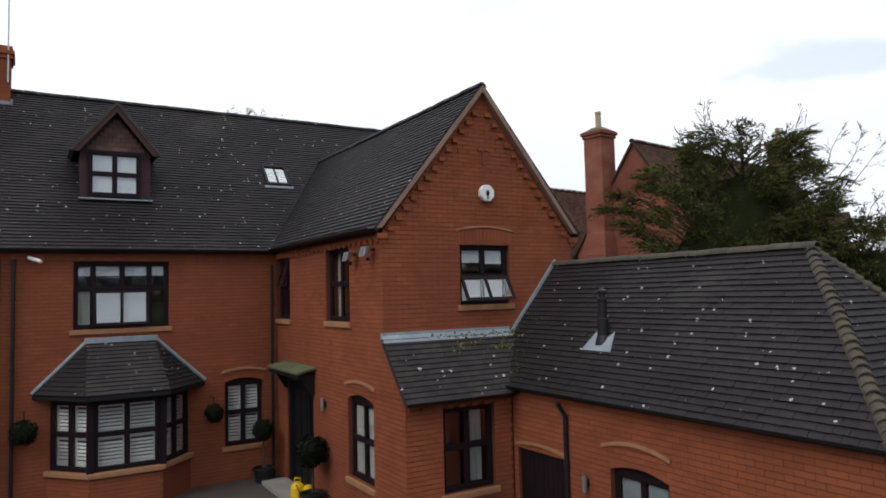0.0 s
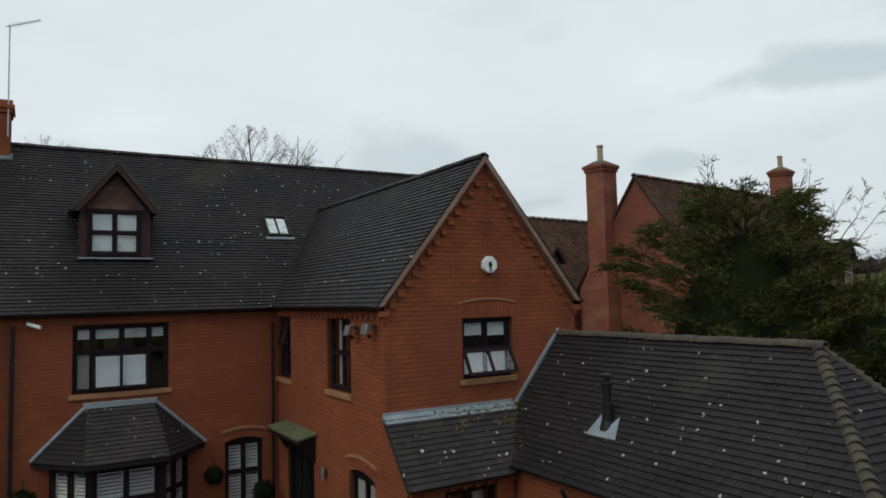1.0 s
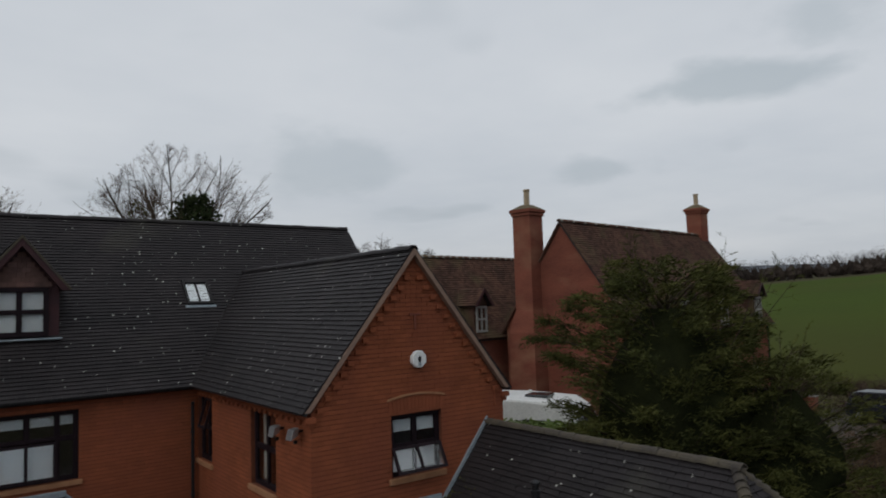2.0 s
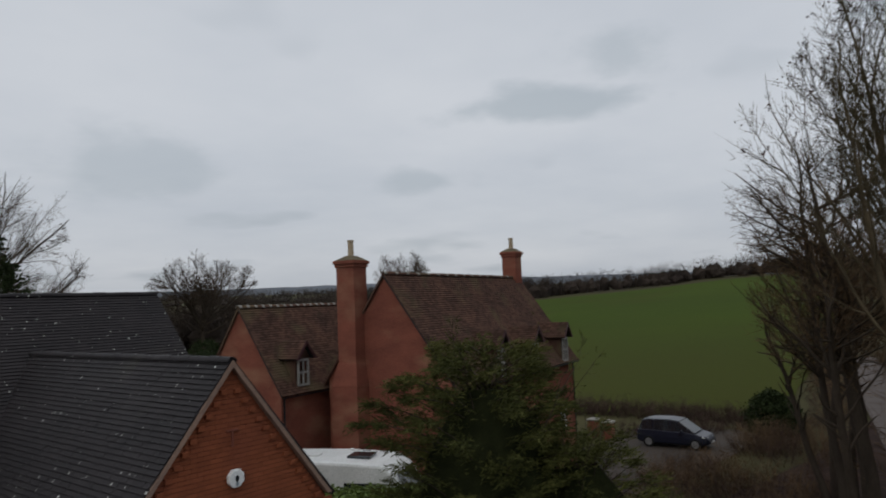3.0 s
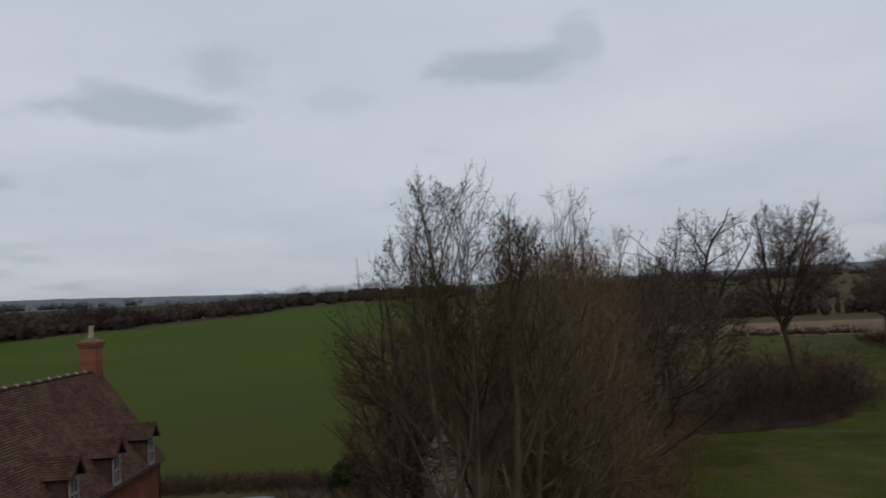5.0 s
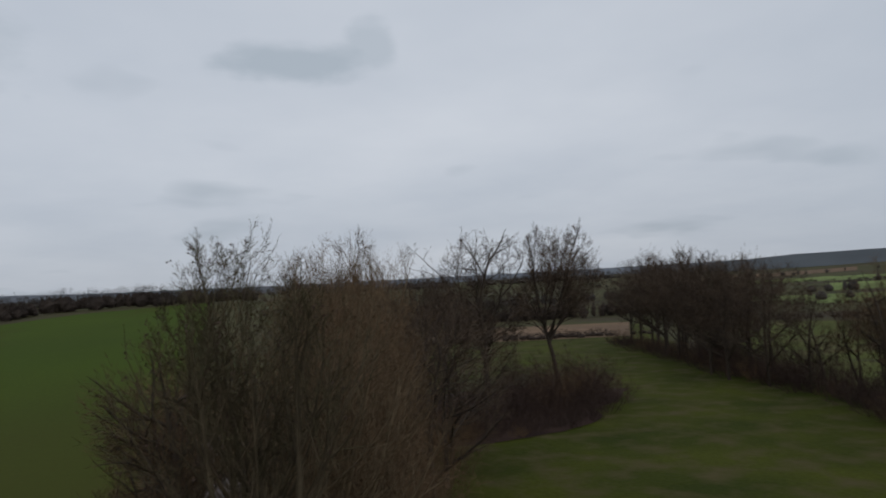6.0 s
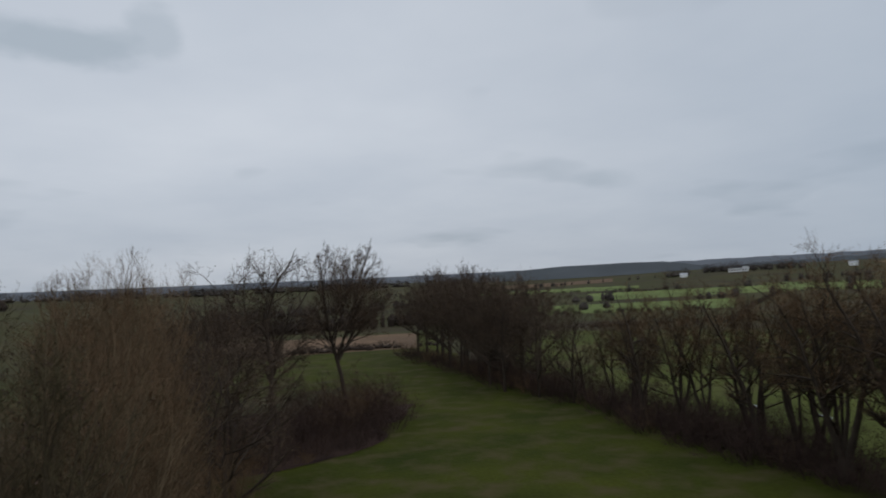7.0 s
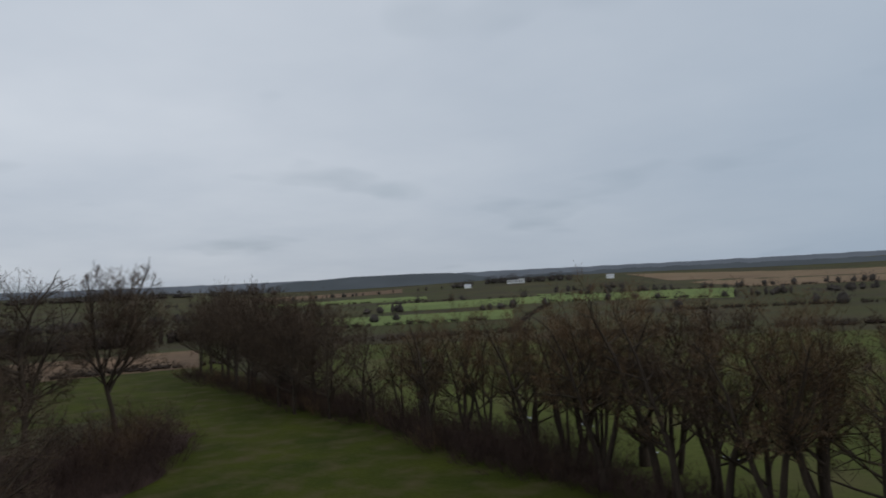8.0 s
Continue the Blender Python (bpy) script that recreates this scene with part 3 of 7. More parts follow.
def bricks(face, u0, u1, z0, z1, openings, parent, span=None, near=None, mat="brick", L=0.221, H=0.063, G=0.012, gap=0.004, proud=0.0055):
    """Bricks in courses, cut at openings and at the span (z -> left and right limits). Those in near are pieces of their own."""
    b, rng, count = Build(), random.Random(7), 0
    if mat not in BRICK_MESH:
        BRICK_MESH[mat] = Build().box(0, L, -proud, 0.001, 0, H).mesh("brick", M[mat])
    k = 0
    z = z0
    while z + H * 0.6 < z1:
        top = min(z + H, z1)
        a, c = (u0, u1) if span is None else span(top)
        a, c = max(a, u0), min(c, u1)
        u = u0 - (k % 2) * (L + gap) / 2
        while u < c:
            runs = [(max(u, a), min(u + L, c))]
            for o in openings:
                if o[2] < z + H * 0.5 < o[3]:
                    runs = [r for p, q in runs for r in ((p, min(q, o[0])), (max(p, o[1]), q))]
            for p, q in runs:
                if q - p > 0.03:
                    full = q - p > L - 0.001 and top - z > H - 0.001
                    if near and full and count < 300 and near[0] < p and q < near[1] and near[2] < z < near[3]:
                        piece("brick", BRICK_MESH[mat], face.matrix(p, 0, z), parent)
                        count += 1
                    else:
                        j = rng.uniform(-0.0015, 0.0015)
                        b.box(p, q, -proud + j, 0.001, z, top, face)
            u += L + gap
        z += H + G
        k += 1
    part("brickwork", b, M[mat], parent, kind="stuff")


class Slope:
    """A roof slope's own axes: u along the eave, s up the slope, h out of it."""

    def __init__(self, o, u, s):
        self.o, self.u, self.s = Vector(o), Vector(u).normalized(), Vector(s).normalized()
        self.h = self.u.cross(self.s)

    def __call__(self, u, s, h):
        p = self.o + self.u * u + self.s * s + self.h * h
        return (p.x, p.y, p.z)

    def matrix(self, u, s, h):
        m = Matrix((self.u, self.s, self.h)).transposed().to_4x4()
        m.translation = self(u, s, h)
        return m


def cut_row(poly, s):
    us = []
    for (a, b), (c, d) in zip(poly, poly[1:] + poly[:1]):
        if (b - s) * (d - s) <= 0 and b != d:
            us.append(a + (c - a) * (s - b) / (d - b))
    return (min(us), max(us)) if len(us) > 1 else None


TILE_MESH = {}


def tile_corners(u0, u1, s0, s1, thick, lift=0.0):
    return [(u0, s0, lift), (u1, s0, lift), (u1, s1, -0.012 + lift), (u0, s1, -0.012 + lift),
            (u0, s0, thick + lift), (u1, s0, thick + lift), (u1, s1, 0.002 + lift), (u0, s1, 0.002 + lift)]


def tiles(slope, poly, parent, near=None, mat="tile", W=0.165, gauge=0.098, thick=0.026, base=0.06):
    """Plain tiles in courses over a convex slope (u, s), on a solid underlay."""
    rng = random.Random(len(poly) + int(poly[1][0] * 10))
    roof = part("roof", Build().prism(poly, -base, -0.012, slope), M["underlay"], parent)
    b, count, k = Build(), 0, 0
    key = (mat, W, gauge, thick)
    if key not in TILE_MESH:
        TILE_MESH[key] = Build().hexa(tile_corners(0, W - 0.004, 0, gauge + 0.02, thick), False).mesh("tile", M[mat])
    s_top = max(p[1] for p in poly)
    s = min(p[1] for p in poly)
    while s < s_top - 0.03:
        s1 = min(s + gauge + 0.02, s_top)
        lim = cut_row(poly, min(s + gauge * 0.5, s_top - 0.001))
        if lim:
            u = lim[0] - (k % 2) * W / 2 - rng.uniform(0, 0.01)
            while u < lim[1]:
                p, q = max(u, lim[0]), min(u + W - 0.004, lim[1])
                if q - p > 0.02:
                    full = q - p > W - 0.006 and s1 - s > gauge + 0.015
                    if near and full and count < 300 and near[0] < p < near[1] and near[2] < s < near[3]:
                        piece("tile", TILE_MESH[key], slope.matrix(p, s, rng.uniform(-0.002, 0.003)) @ pose(0, 0, 0, 0, 0, rng.uniform(-0.6, 0.6)), roof)
                        count += 1
                    else:
                        lift = rng.uniform(-0.002, 0.004)
                        t2 = rng.uniform(-0.003, 0.003)
                        b.hexa([slope(*c) for c in tile_corners(p, q, s + t2, s1, thick, lift)], False)
                u += W
        s += gauge
        k += 1
    part("tiling", b, M[mat], roof, kind="stuff")
    return roof


def half_round(length, r, n=7, thick=0.018):
    """A ridge tile lying along x, with its own thickness."""
    b = Build()
    for x in (0, length):
        for rr in (r, r - thick):
            for j in range(n + 1):
                t = math.pi * (0.04 + 0.92 * j / n)
                b.v.append((x, -rr * math.cos(t), rr * math.sin(t)))
    m = n + 1
    for j in range(n):
        b.f += [(j, 2 * m + j, 2 * m + j + 1, j + 1), (m + j, m + j + 1, 3 * m + j + 1, 3 * m + j), (j, j + 1, m + j + 1, m + j), (2 * m + j, 3 * m + j, 3 * m + j + 1, 2 * m + j + 1)]
    b.f += [(0, m, 3 * m, 2 * m), (n, 2 * m + n, 3 * m + n, m + n)]
    return b


RIDGE = {}


def ridge(p0, p1, parent, mat="moss_tile", length=0.30, r=0.105, sink=0.05, name="ridge_tile", tilt=0.0, bit=0.0):
    a, c = Vector(p0), Vector(p1)
    d = (c - a)
    n = max(1, round(d.length / length))
    step = d.length / n
    lap = tilt > 10
    key = (mat, round(step, 3), r, lap, bit)
    if key not in RIDGE:
        RIDGE[key] = half_round(bit or (step * 1.6 if lap else step - 0.006), r).mesh(name, M[mat])
    x = d.normalized()
    y = Vector((0, 0, 1)).cross(x).normalized()
    z = x.cross(y)
    rng = random.Random(3)
    for i in range(n):
        m = Matrix((x, y, z)).transposed().to_4x4()
        m.translation = a + x * step * i - z * (sink - rng.uniform(0, 0.012))
        piece(name, RIDGE[key], m @ pose(0, 0, 0.03 if lap else 0, rng.uniform(-2, 2) * (2 if lap else 1), tilt + rng.uniform(-1, 1) * (3 if lap else 1), 0), parent)


def window(face, u0, u1, z0, z1, parent, cols, rows, recess=0.07, bar=0.055, mat="dark_wood", sill=True, label="", sill_mat="sill", skip=()):
    """A framed window; cols and rows are the inner bars' places from 0 to 1. Each light is a pane."""
    fr = 0.07
    b = Build()
    w0, w1 = recess, recess + 0.07
    b.box(u0, u0 + fr, w0, w1, z0, z1, face).box(u1 - fr, u1, w0, w1, z0, z1, face)
    b.box(u0 + fr, u1 - fr, w0, w1, z0, z0 + fr, face).box(u0 + fr, u1 - fr, w0, w1, z1 - fr, z1, face)
    us = [u0 + fr] + [u0 + (u1 - u0) * c for c in cols] + [u1 - fr]
    zs = [z0 + fr] + [z0 + (z1 - z0) * c for c in rows] + [z1 - fr]
    for u in us[1:-1]:
        b.box(u - bar / 2, u + bar / 2, w0 + 0.004, w1 - 0.004, z0 + fr, z1 - fr, face)
    for i in range(len(us) - 1):
        for z in zs[1:-1]:
            b.box(us[i] + (bar / 2 if i else 0), us[i + 1] - (bar / 2 if i < len(us) - 2 else 0), w0 + 0.008, w1 - 0.008, z - bar / 2, z + bar / 2, face)
    win = part("window", b, M[mat], parent, label or "dark-stained wooden casement window", bevel=0.004)
    for i in range(len(us) - 1):
        for j in range(len(zs) - 1):
            if (i, j) in skip:
                continue
            a = us[i] + (bar / 2 if i else 0) - 0.006
            c = us[i + 1] - (bar / 2 if i < len(us) - 2 else 0) + 0.006
            d = zs[j] + (bar / 2 if j else 0) - 0.006
            e = zs[j + 1] - (bar / 2 if j < len(zs) - 2 else 0) + 0.006
            # an inner sash rim, then the glass
            rim = Build()
            t = 0.028
            rim.box(a, a + t, w0 + 0.012, w1 - 0.012, d, e, face).box(c - t, c, w0 + 0.012, w1 - 0.012, d, e, face)
            rim.box(a + t, c - t, w0 + 0.012, w1 - 0.012, d, d + t, face).box(a + t, c - t, w0 + 0.012, w1 - 0.012, e - t, e, face)
            part("sash", rim, M[mat], win)
            g = part("pane", Build().box(a + t, c - t, w0 + 0.032, w0 + 0.038, d + t, e - t, face), M["glass"], win)
            g.visible_shadow = False
    if sill:
        part("sill", Build().box(u0 - 0.06, u1 + 0.06, -0.05, recess + 0.02, z0 - 0.10, z0 - 0.004, face), M[sill_mat], win, "sandstone-coloured tile sill", bevel=0.008)
    return win


def blind(face, u0, u1, z0, z1, parent, w=0.125, mat="blind", name="blind"):
    """A pleated roller blind behind the glass."""
    b = Build()
    n = max(2, round((z1 - z0) / 0.06))
    for i in range(n):
        za, zb = z0 + (z1 - z0) * i / n, z0 + (z1 - z0) * (i + 1) / n
        b.box(u0, u1, w + 0.004 * (i % 2), w + 0.012 + 0.004 * (i % 2), za, zb - 0.002, face)
    return part(name, b, M[mat], parent)


def shutter(face, u0, u1, z0, z1, parent, w=0.125, gap=0.068):
    """A louvred white shutter leaf."""
    b = Build()
    b.box(u0, u0 + 0.035, w, w + 0.03, z0, z1, face).box(u1 - 0.035, u1, w, w + 0.03, z0, z1, face)
    b.box(u0 + 0.035, u1 - 0.035, w, w + 0.03, z0, z0 + 0.05, face).box(u0 + 0.035, u1 - 0.035, w, w + 0.03, z1 - 0.05, z1, face)
    z = z0 + 0.06
    while z < z1 - 0.09:
        c = [(u0 + 0.035, w, z), (u1 - 0.035, w, z), (u1 - 0.035, w + 0.03, z + 0.035), (u0 + 0.035, w + 0.03, z + 0.035)]
        c += [(p, q, r + 0.008) for p, q, r in c]
        b.hexa([face(*p) for p in c])
        z += gap
    return part("shutter", b, M["white"], parent, "white louvred window shutter")


def curtain(face, u0, u1, z0, z1, parent, w=0.22):
    b = Build()
    n = max(4, int((u1 - u0) / 0.03))
    pts = [(u0 + (u1 - u0) * i / n, w + 0.02 * math.sin(i * 1.9)) for i in range(n + 1)]
    pts += [(u, v + 0.008) for u, v in reversed(pts)]
    for (a, c), (d, e), (f, g), (h, k) in zip(pts[:n], pts[1:n + 1], pts[::-1][1:n + 1], pts[::-1][:n]):
        b.hexa([face(a, c, z0), face(d, e, z0), face(f, g, z0), face(h, k, z0), face(a, c, z1), face(d, e, z1), face(f, g, z1), face(h, k, z1)])
    return part("curtain", b, M["curtain"], parent)


def arch(face, u0, u1, z, rise, parent, thick=0.05, proud=0.035, mat="sill", name="arch_label"):
    """A low segmental hood over an opening, one swept bar."""
    b, n = Build(), 12
    for i in range(n + 1):
        u, c = u0 + (u1 - u0) * i / n, z + rise * (1 - (2 * i / n - 1) ** 2)
        b.v += [face(u, -proud, c), face(u, 0.0, c), face(u, 0.0, c + thick), face(u, -proud, c + thick)]
    for i in range(n):
        k = 4 * i
        b.f += [(k + j, k + (j + 1) % 4, k + 4 + (j + 1) % 4, k + 4 + j) for j in range(4)]
    b.f += [(3, 2, 1, 0), (4 * n, 4 * n + 1, 4 * n + 2, 4 * n + 3)]
    return part(name, b, M[mat], parent, "curved sandstone-coloured hood mould", normals=True)


def soldier_arch(face, u0, u1, z, rise, height, parent):
    """Upright bricks over an opening, following a low curve."""
    n = round((u1 - u0) / 0.075)
    me = Build().box(0.004, (u1 - u0) / n - 0.004, -0.012, 0.001, 0, height).mesh("arch_brick", M["brick"])
    for i in range(n):
        u = u0 + (u1 - u0) * i / n
        t = 2 * (i + 0.5) / n - 1
        piece("arch_brick", me, face.matrix(u, 0, z + rise * (1 - t * t)) @ pose(0, 0, 0, 0, t * 6, 0), parent)


def gutter(p0, p1, out, parent, r=0.048):
    """A half-round black gutter with brackets under an eave."""
    a, c, o = Vector(p0), Vector(p1), Vector(out)
    b, n = Build(), 6
    for p in (a, c):
        for rr in (r, r - 0.006):
            for j in range(n + 1):
                t = math.pi * j / n
                q = p + o * (rr * math.cos(t)) + Vector((0, 0, -rr * math.sin(t)))
                b.v.append(tuple(q))
    m = n + 1
    for j in range(n):
        b.f += [(j, j + 1, 2 * m + j + 1, 2 * m + j), (m + j, 3 * m + j, 3 * m + j + 1, m + j + 1), (j, m + j, m + j + 1, j + 1), (2 * m + j, 2 * m + j + 1, 3 * m + j + 1, 3 * m + j)]
    b.f += [(0, 2 * m, 3 * m, m), (n, m + n, 3 * m + n, 2 * m + n)]
    return part("gutter", b, M["black"], parent, "black half-round gutter", normals=True)


def downpipe(x, y, z0, z1, parent, r=0.036, lead_in=None):
    b = Build()
    pts = [(x, y, z0), (x, y, z1)]
    if lead_in:
        pts += [lead_in]
    b.tube(pts, [r] * len(pts), 10)
    z = z0 + 0.4
    while z < z1:
        b.tube([(x, y, z), (x, y, z + 0.05)], [r + 0.01] * 2, 10)
        z += 1.3
    return part("downpipe", b, M["black"], parent, "black plastic downpipe", smooth=False)


def arched_head(face, u0, u1, z, rise, parent, wall, recess=0.07):
    """A low curved window head: the frame's top piece and the brick spandrels beside it."""
    n = 12
    arc = [(u0 + (u1 - u0) * i / n, z + rise * (1 - (2 * i / n - 1) ** 2)) for i in range(n + 1)]
    part("frame_head", Build().prism([(u0, z + 0.002)] + [(a, b + 0.003) for a, b in arc[1:-1]] + [(u1, z + 0.002)], recess, recess + 0.07, lambda a, b, h: face(a, h, b)), M["dark_wood"], parent, normals=True)
    for half in (arc[:n // 2 + 1], arc[n // 2:]):
        corner = (half[0][0], z + rise + 0.004) if half[0][0] == u0 else (half[-1][0], z + rise + 0.004)
        part("spandrel", Build().prism(half + [corner], -0.005, recess + 0.05, lambda a, b, h: face(a, h, b)), M["brick"], wall, normals=True)


# ---- the brick house ----
house = thing("house", "red brick house with dark plain-tiled roofs, a gabled wing and dormer", "house")
front = Face((0, 5.5, 0), (1, 0, 0), (0, 1, 0))          # u = x
side = Face((0, 0, 0), (0, -1, 0), (1, 0, 0))            # u = -y
gable = Face((0, 0, 0), (1, 0, 0), (0, 1, 0))            # u = x
EAVE, RIDGE_Z, RIDGE_Y = 5.33, 9.30, 9.12
W_CX, W_APEX, W_EAVE = 1.95, 7.91, 5.36
SLOPE_M = math.atan2(RIDGE_Z - EAVE, RIDGE_Y - 5.37)
SLOPE_W = math.atan2(W_APEX - W_EAVE, W_CX + 0.14)

# openings: u0, u1, z0, z1
OP_FRONT = [(-4.06, -2.29, 3.74, 5.08), (-1.15, -0.33, 1.10, 2.55), (-4.36, -1.98, 0.0, 2.38)]
OP_SIDE = [(-5.42, -4.53, 3.80, 5.16), (-2.43, -1.32, 3.82, 5.18), (-4.75, -3.18, 0.12, 2.68), (-1.47, -0.42, 1.16, 2.60)]
OP_GABLE = [(1.45, 2.485, 4.08, 5.10)]

walls = Build()
wall_mesh(walls, front, -14, -0.0, 0, 5.27, OP_FRONT)
part("wall", walls, M["mortar"], house)
front_wall = bpy.data.objects["wall"]
bricks(front, -6.6, -0.01, 0.0, 5.25, OP_FRONT, front_wall, near=(-2.2, -0.1, 2.6, 5.1))
far_front = Build().box(-14, -6.61, -0.007, 0.001, 0.0, 5.25, front)
part("plain_brickwork", far_front, M["old_brick"], front_wall)
side_wall = part("wall", wall_mesh(Build(), side, -5.5, 0.0, 0, 5.30, OP_SIDE), M["mortar"], house)
bricks(side, -5.49, 0.68, 0.0, 2.62, OP_SIDE, side_wall)
bricks(side, -5.49, 0.0, 2.625, 5.27, OP_SIDE, side_wall, near=(-4.5, 0.0, 2.7, 5.2))
g = wall_mesh(Build(), gable, 0.25, 3.92, 0, 5.30, OP_GABLE)
g.prism([(0.0, 5.30), (3.92, 5.30), (W_CX, W_APEX - 0.10)], 0.0, 0.25, lambda a, b, h: (a, 0.25 - h, b))
gable_wall = part("wall", g, M["mortar"], house, normals=True)


def gable_span(z):
    if z < 5.30:
        return (0.0, 3.92)
    t = (z - 5.30) / (W_APEX - 0.10 - 5.30)
    return (W_CX * t, 3.92 - W_CX * t)


bricks(gable, 0.0, 3.92, 2.70, W_APEX - 0.12, OP_GABLE, gable_wall, gable_span, near=(0.1, 3.8, 3.7, 5.5))
# right side, back and floors of the house, closed and plain
rest = Build()
rest.box(3.67, 3.92, 0.26, 5.8, 0, 5.30).box(3.93, 5.6, 5.5, 5.75, 0, 5.27).box(-14, 5.6, 12.5, 12.75, 0, 5.27).box(-14, -13.75, 5.76, 12.49, 0, 5.27)
part("wall", rest, M["old_brick"], house)
part("wall", Build().prism([(5.52, 0.0), (12.74, 0.0), (12.74, 5.2), (9.12, 9.1), (5.52, 5.2)], 5.35, 5.6, lambda a, b, h: (h, a, b)), M["old_brick"], house, normals=True)
part("floor", Build().box(-13.7, 5.3, 5.8, 12.4, 2.55, 2.65).box(0.3, 3.6, 0.3, 5.4, 2.55, 2.65), M["render_wall"], house)
part("inner_wall", Build().box(-13.7, 5.3, 7.6, 7.7, 0.02, 5.2).box(2.0, 2.1, 0.3, 5.4, 0.02, 5.2), M["render_wall"], house)

# main roof
s_main = math.hypot(RIDGE_Z - EAVE, RIDGE_Y - 5.37)
roof_f = Slope((0, 5.37, EAVE), (1, 0, 0), (0, math.cos(SLOPE_M), math.sin(SLOPE_M)))
tiles(roof_f, [(-13.0, -0.02), (5.75, -0.02), (5.75, s_main), (-13.0, s_main)], house, near=(-3.6, -0.2, 0.3, 1.4))
roof_b = Slope((0, 2 * RIDGE_Y - 5.37, EAVE), (-1, 0, 0), (0, -math.cos(SLOPE_M), math.sin(SLOPE_M)))
part("roof", Build().prism([(-5.75, -0.12), (14.0, -0.12), (14.0, s_main), (-5.75, s_main)], -0.06, 0.01, roof_b), M["tile"], house)
main_ridge = part("ridge_board", Build().box(-13.0, 5.7, RIDGE_Y - 0.05, RIDGE_Y + 0.05, RIDGE_Z - 0.08, RIDGE_Z - 0.01), M["underlay"], house)
ridge((-13.0, RIDGE_Y, RIDGE_Z + 0.01), (5.76, RIDGE_Y, RIDGE_Z + 0.01), main_ridge, mat="tile", r=0.10, sink=0.06)

# wing roof
s_wing = math.hypot(W_APEX - W_EAVE, W_CX + 0.14)
y_meet = 5.37 + (W_APEX - EAVE) / math.tan(SLOPE_M) + 0.05
roof_wl = Slope((-0.14, 0, W_EAVE), (0, -1, 0), (math.cos(SLOPE_W), 0, math.sin(SLOPE_W)))
tiles(roof_wl, [(-5.45, -0.05), (0.10, -0.05), (0.10, s_wing), (-y_meet, s_wing)], house, near=(-2.6, 0.0, 0.3, 1.3))
roof_wr = Slope((2 * W_CX + 0.14, 0, W_EAVE), (0, 1, 0), (-math.cos(SLOPE_W), 0, math.sin(SLOPE_W)))
part("roof", Build().prism([(-0.10, -0.05), (5.45, -0.05), (y_meet, s_wing), (-0.10, s_wing)], -0.06, 0.012, roof_wr), M["tile"], house)
wing_ridge = part("ridge_board", Build().box(W_CX - 0.04, W_CX + 0.04, -0.08, y_meet, W_APEX - 0.08, W_APEX - 0.012), M["underlay"], house)
ridge((W_CX, -0.09, W_APEX + 0.005), (W_CX, y_meet + 0.1, W_APEX + 0.005), wing_ridge, r=0.095, sink=0.06, mat="tile")
# verge: mortar-bedded tile edge and stepped brick dentils under it
for sgn in (-1, 1):
    vb = Build()
    foot, top = (W_CX + sgn * (W_CX + (0.10 if sgn > 0 else 0.14)), W_EAVE - 0.02), (W_CX, W_APEX - 0.012)
    poly = [foot, (foot[0] - sgn * 0.09, foot[1]), (top[0], top[1] - 0.115), top]
    if sgn > 0:
        poly = poly[::-1]
    vb.prism(poly, 0.0, 0.112, lambda a, b, h: (a, -h, b))
    part("verge", vb, M["verge"], house, "pale mortar-bedded verge", normals=True)
    n = 15
    dm = Build().box(-0.055, 0.055, -0.05, 0.0, -0.036, 0.036).mesh("dentil_brick", M["brick"])
    for i in range(n):
        t = (i + 0.6) / n
        x = foot[0] + (top[0] - foot[0]) * t - sgn * 0.20
        z = foot[1] + (top[1] - foot[1]) * t - 0.10
        if sgn * (x - W_CX) > 0.12:
            piece("dentil_brick", dm, pose(x, -0.007, z), gable_wall)
# corbels at the gable's feet and the two corner ties
part("corbel", Build().box(-0.10, 0.06, -0.085, -0.006, 5.17, 5.26).box(-0.06, 0.03, -0.05, -0.006, 5.09, 5.168), M["brick"], house, bevel=0.006)
part("corbel", Build().box(3.86, 4.02, -0.085, -0.006, 5.17, 5.26).box(3.89, 3.98, -0.05, -0.006, 5.09, 5.168), M["brick"], house, bevel=0.006)
# T in a darker brick, its relief's shadow put into the colour
part("wall_tie", Build().box(1.87, 2.08, -0.03, -0.006, 6.745, 6.785).box(1.955, 1.995, -0.03, -0.006, 6.50, 6.744), M["old_brick"], house, "small T-shaped brick relief", bevel=0.004)
part("wall_tie", Build().box(3.70, 3.73, -0.03, -0.006, 5.02, 5.30).box(3.731, 3.80, -0.03, -0.006, 5.02, 5.05), M["brick"], house, bevel=0.004)

# windows of the house
w = window(gable, *OP_GABLE[0], house, [0.5], [0.47], skip=((0, 0), (1, 0)))
blind(gable, 1.54, 1.94, 4.80, 5.02, w)
blind(gable, 2.0, 2.40, 4.78, 5.02, w)
# lower sash hung open at its top


